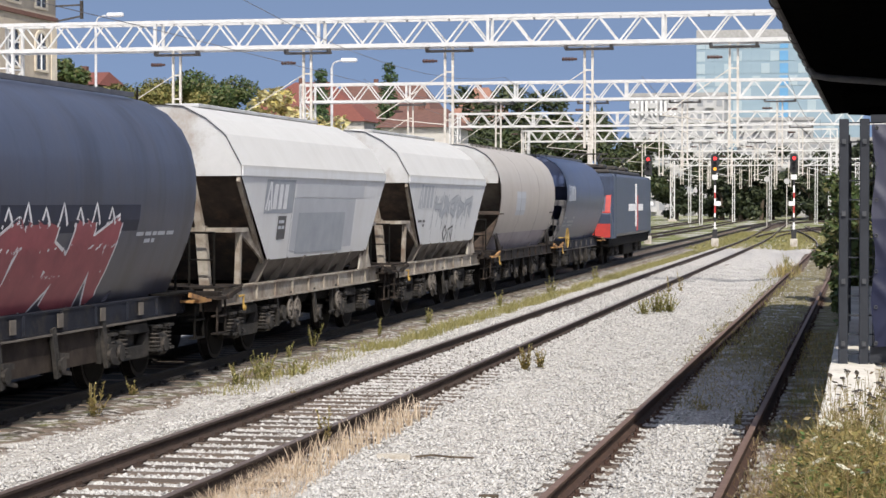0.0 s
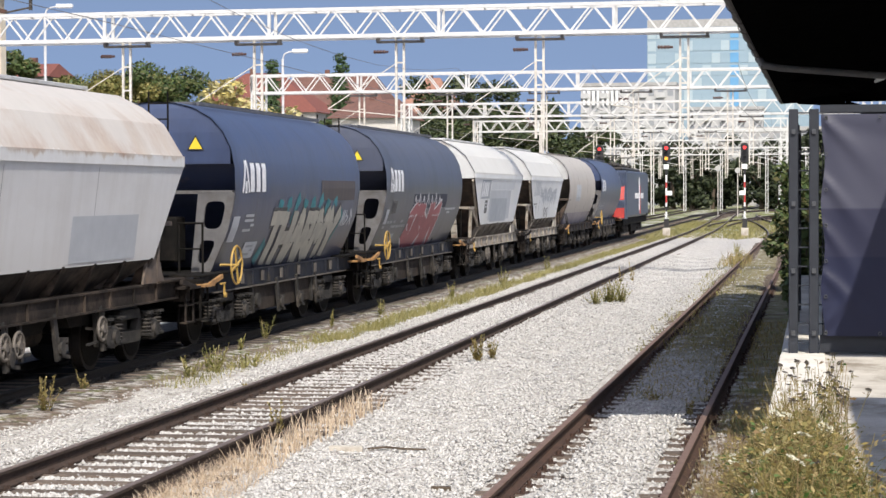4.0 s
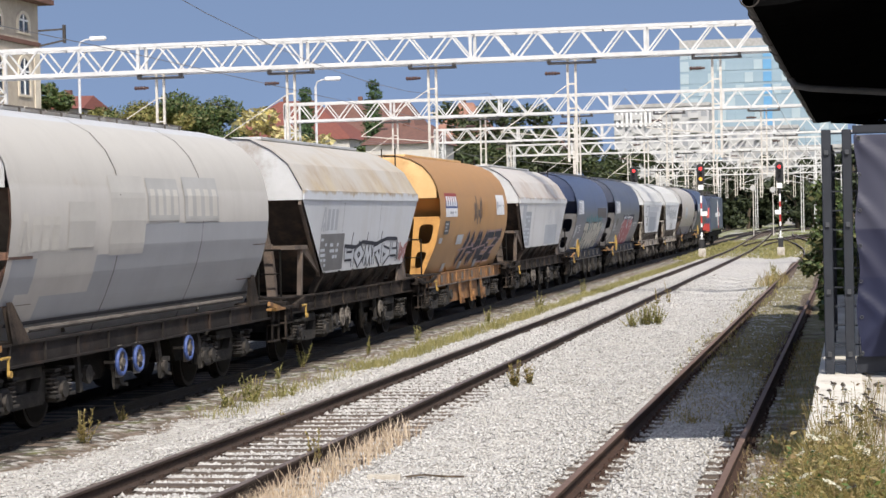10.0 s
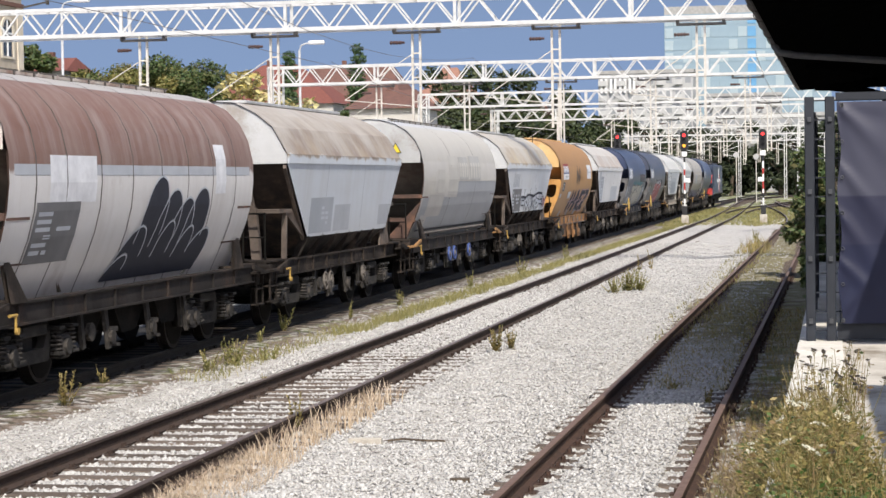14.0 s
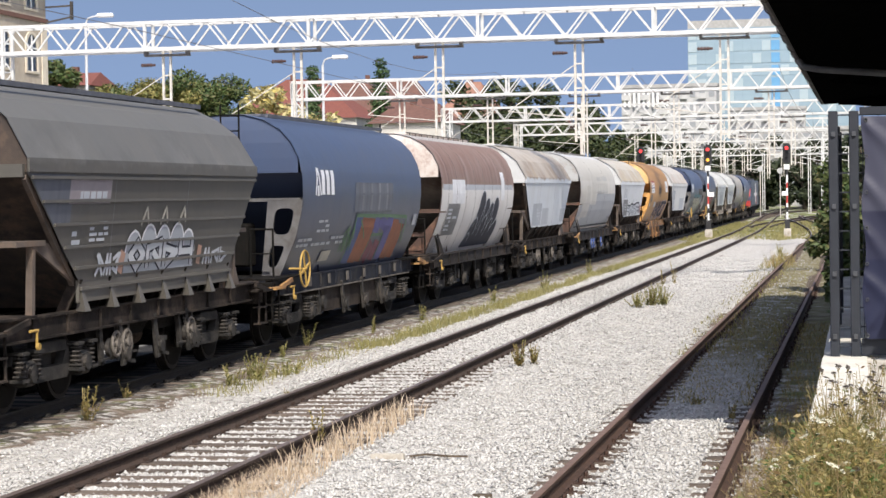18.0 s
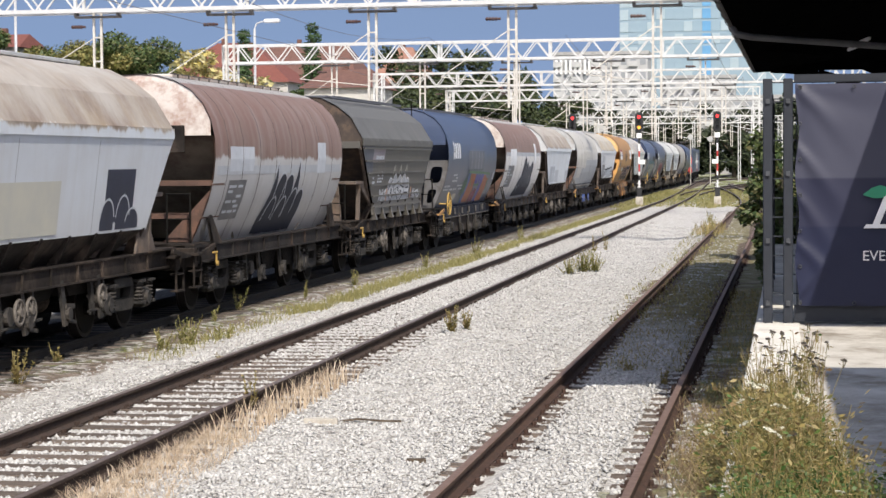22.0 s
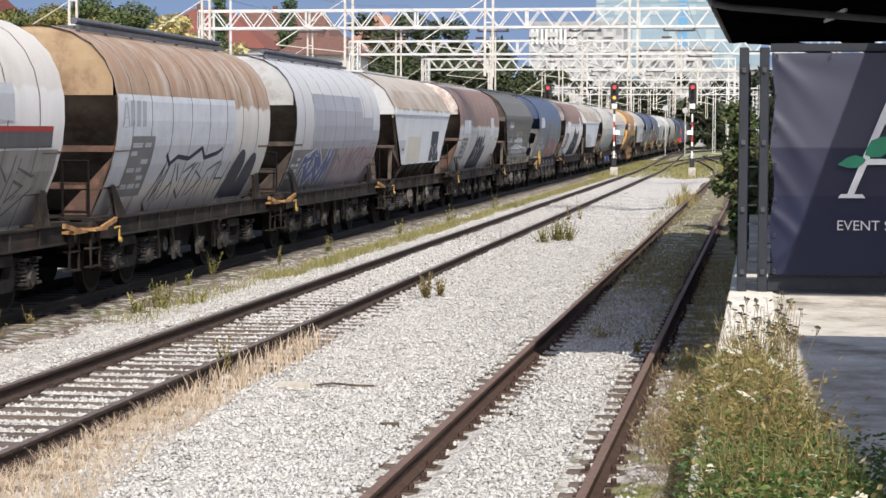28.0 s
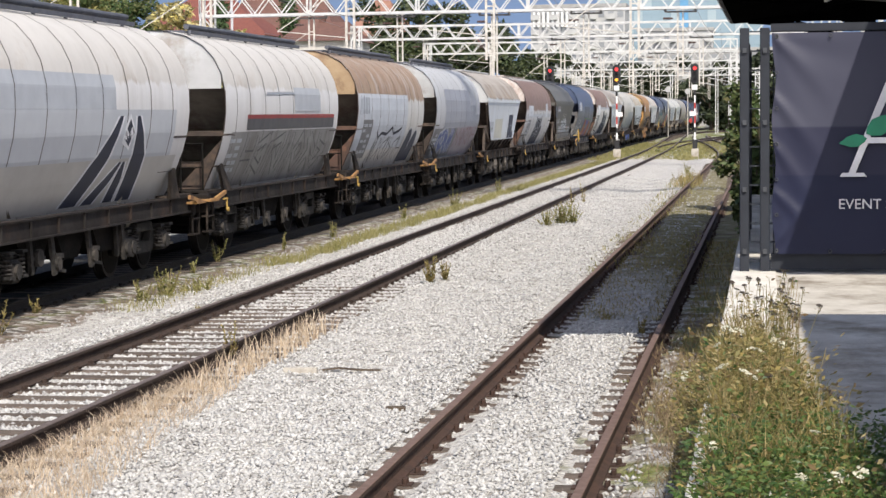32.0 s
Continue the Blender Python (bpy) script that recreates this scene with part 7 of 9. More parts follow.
    s.put("graffiti", [([(2.8, 2.17), (3.1, 2.0), (3.5, 2.12), (4.2, 2.08), (4.9, 2.26), (5.2, 2.08), (6.0, 2.16), (6.3, 2.24)], 0.08)], "black", "black graffiti line")
    s.word("fbgdae", 2.5, 7.0, 1.36, 2.02, "dark", "", 0.5, 0.045)
    s.lobes([(7.5, 2.22), (8.4, 2.15)], 1.28, "navy", "silver", 0.95, 0.35)
    s = Side(18)
    s.rect("paint_patch", 0.6, 9.8, 1.24, 2.30, "slate2", "grey paint field")
    s.rect("paint_patch", 1.6, 9.5, 2.33, 2.55, "dark", "black stripe")
    s.rect("paint_patch", 1.6, 9.5, 2.55, 2.63, "red", "red stripe")
    s.word("egafcbd", 1.7, 9.2, 1.40, 2.24, "slate2", "dark", 0.15, 0.17, 0.04)
    s.bars("small_print", 0.6, 1.5, 1.5, 2.2, 5, 2, "mid", 3)
    s.put("graffiti_outline", [([(3.1, 3.05), (5.2, 3.08), (6.3, 3.04)], 0.05)], "grey", "thin grey line")
    s.rect("paint_patch", 5.5, 8.0, 2.7, 3.2, "mid", "pale blue paint patch")
    s = Side(19)
    s.rect("paint_patch", 0.3, 9.2, 1.95, 2.72, "silver", "pale blue-grey paint field")
    s.rect("paint_patch", 0.3, 6.0, 2.72, 3.25, "mid", "pale blue-grey paint patch")
    s.rect("paint_patch", 0.3, 9.6, 1.22, 1.95, "sand", "faded darker lower side")
    arrow = [([(4.9, 1.26), (5.7, 2.0), (6.3, 2.62)], [0.72, 0.66, 0.16]), ([(7.5, 1.26), (7.45, 2.0), (7.15, 2.62)], [0.72, 0.66, 0.16]), ([(5.75, 1.26), (6.25, 1.6), (6.65, 1.9)], [0.5, 0.42, 0.12]), ([(6.75, 1.26), (6.8, 1.6), (6.82, 1.9)], [0.42, 0.36, 0.12])]
    s.put("graffiti_outline", [(p, [q + 0.16 for q in w]) for p, w in arrow] + [([(6.66, 2.14), (6.72, 2.34), (6.88, 2.52)], 0.46)], "white")
    s.put("graffiti", arrow + [([(6.68, 2.2), (6.74, 2.34), (6.86, 2.47)], 0.32)], "navy", "navy arrow-shaped graffiti with white outline")
    s.put("graffiti_outline", [([(6.70, 2.30), (6.86, 2.38)], 0.07)], "white")


paint_wagons()


def loco():
    root = thing("locomotive", "dark blue electric locomotive with red cab front", "locomotive")
    m1 = M["loco_blue"]
    bm = bmesh.new()
    box(bm, -1.45, 1.45, -15.3, -0.5, 1.15, 3.75, 0.12)
    part("body", bm, m1, root)
    for ye in (0, -15.7):
        bm = bmesh.new()
        s = -1 if ye == 0 else 1
        a = [(-1.4, ye, 1.1), (1.4, ye, 1.1), (1.4, ye, 2.1), (-1.4, ye, 2.1)]
        b = [(-1.3, ye + s * 0.9, 3.7), (1.3, ye + s * 0.9, 3.7)]
        c = [(-1.46, ye + s * 1.3, 1.1), (1.46, ye + s * 1.3, 1.1), (1.46, ye + s * 1.3, 3.72), (-1.46, ye + s * 1.3, 3.72)]
        va, vb, vc = [bm.verts.new(v) for v in a], [bm.verts.new(v) for v in b], [bm.verts.new(v) for v in c]
        for q in ((va[0], va[1], va[2], va[3]), (va[3], va[2], vb[1], vb[0]), (vb[0], vb[1], vc[2], vc[3]), (va[1], vc[1], vc[2], vb[1], va[2]), (va[0], va[3], vb[0], vc[3], vc[0]), (va[0], vc[0], vc[1], va[1])):
            bm.faces.new(q)
        bmesh.ops.recalc_face_normals(bm, faces=bm.faces)
        cab = part("cab", bm, m1, root)
        bm = bmesh.new()
        for x0, x1, za, zb in ((-1.38, 1.38, 1.15, 2.2), (-1.36, -1.15, 2.2, 3.55), (1.15, 1.36, 2.2, 3.55)):
            o = -s * 0.03
            u0, u1 = (max(0, za - 2.1) / 1.6 * 0.9, max(0, zb - 2.1) / 1.6 * 0.9)
            bm.faces.new([bm.verts.new(v) for v in ((x0, ye + s * u0 + o, za), (x1, ye + s * u0 + o, za), (x1, ye + s * u1 + o, zb), (x0, ye + s * u1 + o, zb))])
        part("front_panel", bm, M["red_paint"], cab, "red cab front")
        bm = bmesh.new()
        vs = [bm.verts.new(v) for v in ((-1.1, ye + s * 0.1 - s * 0.02, 2.35), (1.1, ye + s * 0.1 - s * 0.02, 2.35), (1.05, ye + s * 0.66, 3.3), (-1.05, ye + s * 0.66, 3.3))]
        bm.faces.new(vs)
        part("windscreen", bm, M["black"], cab)
    bm = bmesh.new()
    box(bm, 1.452, 1.47, -7.2, -6.7, 1.5, 3.4)
    box(bm, 1.452, 1.47, -9.8, -4.2, 2.2, 2.5)
    part("white_mark", bm, M["white_paint"], root)
    bm = bmesh.new()
    box(bm, 1.452, 1.475, -6.6, -6.2, 1.3, 2.9)
    part("red_mark", bm, M["red_paint"], root)
    bm = bmesh.new()
    box(bm, -1.1, 1.1, -13.8, -2.0, 3.75, 3.95, 0.08)
    for y in (-4, -8, -12):
        box(bm, -0.7, 0.7, y - 0.6, y + 0.6, 4.0, 4.18, 0.05)
    part("roof_gear", bm, M["dark_steel"], root)
    for y in (-3.2, -12.0):
        bm = bmesh.new()
        for s in (-1, 1):
            bar(bm, (s * 0.5, y, 4.15), (s * 0.5, y - 1.3, 4.4), 0.05)
            bar(bm, (s * 0.5, y - 1.3, 4.4), (s * 0.5, y, 4.62), 0.05)
        bar(bm, (-0.8, y, 4.62), (0.8, y, 4.62), 0.06)
        part("pantograph", bm, M["dark_steel"], root)
    bm = bmesh.new()
    box(bm, -1.3, 1.3, -15.5, -0.2, 0.75, 1.15, 0.04)
    box(bm, -1.2, 1.2, -9.6, -6.0, 0.3, 0.8, 0.05)
    part("underframe", bm, M["underframe"], root)
    bogie(root, -3.2)
    bogie(root, -12.4)
    for s in (-1, 1):
        shared("buffer", SH["buffer"], root, pose(s * 0.875, 0.0, 1.04))
    return root


M["loco_blue"] = mat("loco_blue", (0.045, 0.06, 0.10), (0.035, 0.045, 0.075), 3, 0.4)
LOCO = loco()
SPEED = [95.55, 220.376, 4.359, -65.866, 61.649, -28.45]

# ---- the town behind the yard ----
M["plaster"] = mat("plaster", (0.43, 0.375, 0.30), (0.35, 0.30, 0.245), 1.5, 0.9, 0, 0.1, 20)
M["plaster_white"] = mat("plaster_white", (0.52, 0.50, 0.47), (0.42, 0.40, 0.38), 1.2, 0.9)
M["plaster_grey"] = mat("plaster_grey", (0.36, 0.355, 0.35), (0.27, 0.265, 0.26), 1.2, 0.9)
M["roof_red"] = mat("roof_red", (0.19, 0.062, 0.046), (0.14, 0.048, 0.038), 2.5, 0.85, 0, 0.5, 8, stretch=(3, 1, 1))
M["roof_brown"] = mat("roof_brown", (0.15, 0.075, 0.058), (0.11, 0.055, 0.043), 2.5, 0.85, 0, 0.5, 8)
M["roof_pink"] = mat("roof_pink", (0.30, 0.155, 0.11), (0.24, 0.125, 0.09), 2.5, 0.85)
M["pane"] = mat("pane", (0.05, 0.06, 0.075), (0.03, 0.035, 0.045), 2, 0.12)
M["tower_glass"] = mat("tower_glass", (0.25, 0.33, 0.39), (0.22, 0.30, 0.36), 0.15, 0.25, 0.0)
M["tower_pale"] = mat("tower_pale", (0.33, 0.40, 0.44), (0.29, 0.36, 0.41), 0.3, 0.3)
M["tower_blue"] = mat("tower_blue", (0.12, 0.30, 0.50), (0.10, 0.25, 0.44), 0.3, 0.3)
# lightened panes and dulled walls: distance haze is mixed into the colours
M["hazy_pane"] = mat("hazy_pane", (0.32, 0.335, 0.35), (0.20, 0.21, 0.225), 0.12, 0.3)
M["far_white"] = mat("far_white", (0.45, 0.45, 0.45), (0.36, 0.36, 0.365), 0.4, 0.9)


def house(name, label, x0, x1, y0, y1, h, roof_h, wall_m, roof_m, floors=2, cols=4, base=GROUND, hip=0.0, over=0.4):
    b = thing(name, label, "house", kind="")
    bm = bmesh.new()
    box(bm, x0, x1, y0, y1, base, base + h)
    part("wall", bm, wall_m, b)
    bm = bmesh.new()
    zt = base + h
    ym = (y0 + y1) / 2
    e = [bm.verts.new(v) for v in ((x0 - over, y0 - over, zt), (x1 + over, y0 - over, zt), (x1 + over, y1 + over, zt), (x0 - over, y1 + over, zt))]
    r = [bm.verts.new(v) for v in ((x0 + hip, ym, zt + roof_h), (x1 - hip, ym, zt + roof_h))]
    for q in ((e[0], e[1], r[1], r[0]), (e[2], e[3], r[0], r[1]), (e[1], e[2], r[1]), (e[3], e[0], r[0]), (e[3], e[2], e[1], e[0])):
        bm.faces.new(q)
    roof = part("roof", bm, roof_m, b)
    bm = bmesh.new()
    box(bm, x0 + (x1 - x0) * 0.4, x0 + (x1 - x0) * 0.4 + 0.5, ym - 0.2, ym + 0.3, zt + roof_h * 0.6, zt + roof_h + 0.5)
    part("chimney", bm, M["roof_brown"], roof)
    bmp = bmesh.new()
    s = (x1 - x0) / cols
    fh = h / floors
    box(bmp, -0.5, 0.5, -0.04, 0.04, 0, 1.5)
    pm = mesh_of("pane", bmp, M["pane"])
    bmf = bmesh.new()
    for q in ((-0.6, -0.5, 0, 1.6), (0.5, 0.6, 0, 1.6), (-0.6, 0.6, 1.5, 1.62), (-0.7, 0.7, -0.12, 0.0), (-0.03, 0.03, 0, 1.5)):
        box(bmf, q[0], q[1], -0.09, 0.02, q[2], q[3])
    fm = mesh_of("window", bmf, M["white_paint"])
    for f in range(floors):
        for c in range(cols):
            w = shared("window", fm, b, pose(x0 + s * (c + 0.5), y0 - 0.02, base + fh * f + fh * 0.35))
            shared("pane", pm, w)
    return b


def station():
    """The old station building: plastered, tall arched windows, a string course and a deep eave."""
    b = thing("station_building", "beige plastered station building with tall arched windows", "building")
    x0, x1, y0, y1, h = -72.0, -55.3, 96.0, 134.0, 18.5
    bm = bmesh.new()
    box(bm, x0, x1, y0, y1, GROUND, h)
    part("wall", bm, M["plaster"], b)
    bm = bmesh.new()
    box(bm, x0 - 0.9, x1 + 0.9, y0 - 0.9, y1 + 0.9, h, h + 0.35)
    box(bm, x0 + 1, x1 - 1, y0 + 1, y1 - 1, h + 0.35, h + 2.2)
    part("roof", bm, M["roof_brown"], b)
    bm = bmesh.new()
    box(bm, x0 - 0.15, x1 + 0.15, y0 - 0.15, y1 + 0.15, 15.45, 15.75)
    part("string_course", bm, M["roof_brown"], b, "dark string course")
    bm = bmesh.new()
    box(bm, x1 - 0.4, x1 + 0.08, y1 - 0.9, y1 + 0.06, GROUND, 15.45)
    part("corner_pier", bm, M["plaster_pale"], b)
    bm = bmesh.new()
    bar(bm, (x1 + 0.1, y1 - 0.2, 15.5), (x1 + 1.9, y1 + 0.2, 15.9), 0.12)
    bar(bm, (x1 + 0.1, y1 - 0.2, 16.6), (x1 + 1.9, y1 + 0.2, 16.7), 0.12)
    bar(bm, (x1 + 1.9, y1 + 0.2, 15.7), (x1 + 1.9, y1 + 0.2, 17.0), 0.2)
    part("wall_bracket", bm, M["dark_steel"], b, "dark steel bracket on the corner")
    for zb, zt in ((3.6, 6.9), (8.0, 10.9), (11.9, 14.5), (16.3, 17.6)):
        for k in range(8):
            y = y1 - 2.7 - 4.7 * k
            bm = bmesh.new()
            hw = 0.9
            pts = [(-hw, zb), (hw, zb), (hw, zt - hw)] + [(hw * math.cos(a), zt - hw + hw * math.sin(a)) for a in [math.pi * q / 8 for q in range(1, 8)]] + [(-hw, zt - hw)]
            out = [(px * 1.28, pz + (0.2 if pz > zb else -0.15)) for px, pz in pts]
            fi, fo = [bm.verts.new((x1 + 0.10, y + px, pz)) for px, pz in pts], [bm.verts.new((x1 + 0.10, y + px, pz)) for px, pz in out]
            bi, bo = [bm.verts.new((x1 - 0.02, y + px, pz)) for px, pz in pts], [bm.verts.new((x1 - 0.02, y + px, pz)) for px, pz in out]
            for i in range(len(pts)):
                j = (i + 1) % len(pts)
                bm.faces.new((fi[i], fi[j], fo[j], fo[i]))
                bm.faces.new((fo[i], fo[j], bo[j], bo[i]))
                bm.faces.new((fi[j], fi[i], bi[i], bi[j]))
            w = part("window", bm, M["plaster_pale"], b)
            bm = bmesh.new()
            bm.faces.new([bm.verts.new((x1 + 0.015, y + px, pz)) for px, pz in pts])
            part("pane", bm, M["pane"], w)
            bm = bmesh.new()
            box(bm, x1 + 0.02, x1 + 0.08, y - 0.06, y + 0.06, zb, zt - 0.05)
            box(bm, x1 + 0.02, x1 + 0.08, y - hw, y + hw, zb + (zt - zb) * 0.6, zb + (zt - zb) * 0.6 + 0.12)
            part("window_frame", bm, M["white_paint"], w)


M["plaster_pale"] = mat("plaster_pale", (0.62, 0.56, 0.46), (0.52, 0.46, 0.38), 1.5, 0.9)
station()
house("house", "small white house behind the trees", -62.5, -58.5, 150, 156, 12.2, 1.2, M["plaster_white"], M["roof_red"], 2, 3)
house("house", "house with a red hipped tile roof", -66, -51, 210, 222, 11.6, 4.7, M["plaster_white"], M["roof_red"], 3, 5, hip=5.5)
house("house", "house with a long brown tile roof", -61, -47.5, 228, 240, 13.0, 4.2, M["plaster"], M["roof_brown"], 3, 5, hip=2)
house("house", "pale house with a low brown tile roof behind the train", -37, -31.2, 158, 166, 8.9, 1.7, M["plaster_white"], M["roof_brown"], 2, 3, hip=1)
house("house", "house with a pale pinkish tile roof", -40, -34.5, 200, 212, 10.9, 4.0, M["plaster_white"], M["roof_pink"], 2, 3, hip=2)
house("house", "house with a weathered red roof among trees", -33, -28.5, 215, 224, 9.9, 2.4, M["plaster"], M["roof_red"], 2, 3, hip=1.5)


def block(label, x0, x1, y0, y1, h, wall_m, floors, cols, balconies=True):
    b = thing("apartment_building", label, "building")
    bm = bmesh.new()
    box(bm, x0, x1, y0, y1, GROUND, h, 0.05)
    part("wall", bm, wall_m, b)
    bm = bmesh.new()
    box(bm, x0 - 0.3, x1 + 0.3, y0 - 0.3, y1 + 0.3, h, h + 0.7)
    part("parapet", bm, M["plaster_grey"], b)
    s, fh = (x1 - x0) / cols, h / floors
    bmp = bmesh.new()
    box(bmp, -s * 0.3, s * 0.3, -0.06, 0.03, 0, fh * 0.5)
    pm = mesh_of("window", bmp, M["hazy_pane"])
    bmb = bmesh.new()
    box(bmb, -s * 0.45, s * 0.45, -1.1, 0, -0.15, 0)
    box(bmb, -s * 0.45, s * 0.45, -1.1, -1.02, 0, 0.9)
    bl = mesh_of("balcony", bmb, M["far_white"])
    for f in range(floors):
        for c in range(cols):
            x, z = x0 + s * (c + 0.5), fh * f + fh * 0.3
            shared("window", pm, b, pose(x, y0, z))
            if balconies and c % 2 == 0:
                shared("balcony", bl, b, pose(x, y0, z - 0.2))
    return b


block("white apartment block with balconies behind the yard", -42, -23, 400, 414, 23.8, M["far_white"], 8, 10)
block("grey-white apartment block behind the yard", -22, -6, 430, 445, 20, M["far_white"], 7, 9)
block("pale apartment block with rows of windows", -16, 6, 380, 394, 14, M["plaster_grey"], 5, 9)


def rooftop_sign():
    """Large rooftop sign whose letters cannot be read: plain uprights."""
    s = thing("rooftop_sign", "white rooftop sign of unreadable letters on a frame", "sign")
    for i in range(5):
        bm = bmesh.new()
        x = -41.5 + i * 1.9
        box(bm, x, x + 0.45, 399.2, 399.6, 20.0, 23.2)
        box(bm, x + 0.9, x + 1.35, 399.2, 399.6, 20.0, 23.2)
        part("sign_bar", bm, M["white_paint"], s)


def tower():
    b = thing("glass_tower", "pale blue glass office tower with a bright blue strip", "building")
    x0, x1, y0, y1, h = -40.0, 6.0, 560, 585, 48.5
    bm = bmesh.new()
    box(bm, x0, x1, y0, y1, GROUND, h)
    part("core", bm, M["tower_glass"], b)
    nx, nz = 18, 14
    sx, sz = (x1 - x0) / nx, h / nz
    bm = bmesh.new()
    box(bm, -sx * 0.46, sx * 0.46, -0.15, 0.1, -sz * 0.40, sz * 0.40)
    pm = mesh_of("pane", bm, M["tower_pale"])
    bm = bmesh.new()
    box(bm, -sx * 0.46, sx * 0.46, -0.15, 0.1, -sz * 0.40, sz * 0.40)
    pb = mesh_of("pane", bm, M["tower_blue"])
    bm = bmesh.new()
    box(bm, -sx * 0.46, sx * 0.46, -0.13, 0.1, -sz * 0.40, sz * 0.40)
    pg = mesh_of("pane", bm, M["tower_glass"])
    rng = random.Random(8)
    for i in range(nx):
        for j in range(4, nz):
            me = pb if i in (9, ) else (pm if (i < 1 or (i + j * 3) % 4 == 0) else pg)
            shared("pane", me, b, pose(x0 + sx * (i + 0.5), y0, sz * (j + 0.5)))
    bm = bmesh.new()
    box(bm, x0, x1, y0, y1, h, h + 2.2)
    part("roof_edge", bm, M["plaster_grey"], b)


rooftop_sign()
tower()


# ---- trees and plants ----
M["leaf"] = island_mat("leaf", [(0.038, 0.070, 0.020), (0.065, 0.105, 0.028), (0.125, 0.150, 0.048), (0.05, 0.085, 0.025), (0.19, 0.175, 0.07)], 0.6, 0.25)
M["leaf_deep"] = island_mat("leaf_deep", [(0.024, 0.040, 0.016), (0.045, 0.068, 0.022), (0.085, 0.095, 0.034), (0.035, 0.055, 0.02)], 0.6, 0.2)
M["leaf_ochre"] = island_mat("leaf_ochre", [(0.13, 0.15, 0.04), (0.22, 0.20, 0.06), (0.30, 0.25, 0.09), (0.16, 0.18, 0.05)], 0.6, 0.3)
M["leaf_yellow"] = island_mat("leaf_yellow", [(0.50, 0.40, 0.11), (0.64, 0.56, 0.26), (0.16, 0.15, 0.05), (0.68, 0.61, 0.33), (0.30, 0.24, 0.09)], 0.6, 0.25)
M["leaf_dark"] = island_mat("leaf_dark", [(0.018, 0.028, 0.012), (0.028, 0.042, 0.016), (0.045, 0.055, 0.02)], 0.7, 0.1)
M["bark"] = mat("bark", (0.11, 0.085, 0.06), (0.06, 0.045, 0.035), 6, 0.95, 0, 0.6, 20, stretch=(1, 1, 0.3))


def leaf_cloud(rng, blobs, n, size):
    """Many small leaf quads on uneven clumps."""
    v, f = [], []
    tot = sum(b[3] ** 2 for b in blobs)
    for cx, cy, cz, r, sq in blobs:
        for _ in range(int(n * r * r / tot)):
            d = Vector((rng.gauss(0, 1), rng.gauss(0, 1), rng.gauss(0, 1))).normalized()
            q = r * (0.55 + 0.5 * rng.random()) * (1 + 0.25 * noise.noise(d * 2.3 + Vector((cx, cy, cz))))
            p = Vector((cx, cy, cz)) + Vector((d.x * q, d.y * q, d.z * q * sq))
            a = Vector((rng.gauss(0, 1), rng.gauss(0, 1), rng.gauss(0, .6))).normalized()
            b = a.cross(d + Vector((.1, .2, .3))).normalized()
            s = size * rng.uniform(0.6, 1.4)
            k = len(v)
            v += [p - a * s, p + b * s * 0.55, p + a * s, p - b * s * 0.55]
            f.append((k, k + 1, k + 2, k + 3))
    return v, f


def tree(x, y, h, r, m, label, seed, sq=0.8, n=5000, size=0.22, z0=None, low=0.35):
    rng = random.Random(seed)
    t = thing("tree", label, "tree", "trees behind the yard", at=pose(x, y, GROUND if z0 is None else z0))
    bm = bmesh.new()
    last = None
    for k in range(7):
        u = k / 6
        rad = 0.035 * h * (1 - 0.8 * u)
        c = Vector((0.3 * math.sin(u * 3 + seed), 0.3 * math.cos(u * 2 + seed), u * h * 0.75))
        row = [bm.verts.new(c + Vector((math.cos(a), math.sin(a), 0)) * rad) for a in [2 * math.pi * q / 8 for q in range(8)]]
        if last:
            for q in range(8):
                bm.faces.new((last[q], last[(q + 1) % 8], row[(q + 1) % 8], row[q]))
        last = row
    for k in range(6):
        a = rng.uniform(0, 6.28)
        z = h * rng.uniform(0.3, 0.6)
        bar(bm, (0, 0, z), (math.cos(a) * r * 0.6, math.sin(a) * r * 0.6, z + h * 0.22), 0.018 * h, n=5)
    part("trunk", bm, M["bark"], t)
    blobs = []
    for k in range(19):
        a = rng.uniform(0, 6.28)
        d = r * math.sqrt(rng.random()) * 0.85
        z = h * (low + (0.9 - low) * rng.random())
        blobs.append((math.cos(a) * d, math.sin(a) * d, z, r * rng.uniform(0.2, 0.42), sq))
    v, f = leaf_cloud(rng, blobs, n, size)
    me = bpy.data.meshes.new("crown")
    me.from_pydata(v, [], f)
    me.materials.append(m)
    shared("crown", me, t)


for k, (x, y, h, r) in enumerate(((-57.0, 158, 12.6, 3.6), (-52.5, 150, 12.4, 4.2), (-48.6, 152, 12.0, 3.6), (-60.5, 166, 12.2, 4), (-55.0, 168, 13.0, 4.5), (-60.8, 150, 13.2, 2.2), (-56.8, 149, 11.4, 3.0), (-54.6, 149, 11.8, 3.2), (-50.4, 148, 12.2, 3.4), (-47.4, 149, 11.6, 2.8))):
    tree(x, y, h * 1.10, r * 1.1, M["leaf_ochre"] if k in (0, 6, 8) else M["leaf"], "broad leafy tree with ochre leaves" if k in (0, 6, 8) else "broad green leafy tree", 10 + k, n=13000, size=0.15)
tree(-43.2, 150, 12.4, 2.9, M["leaf_yellow"], "tree with large yellowing leaves", 21, n=1500, size=0.24)
tree(-41.0, 154, 10.4, 2.6, M["leaf_yellow"], "tree with large yellowing leaves", 22, n=1100, size=0.24)
tree(-39.3, 156, 8.6, 2.6, M["leaf_ochre"], "low tree with ochre leaves", 25, n=3600)


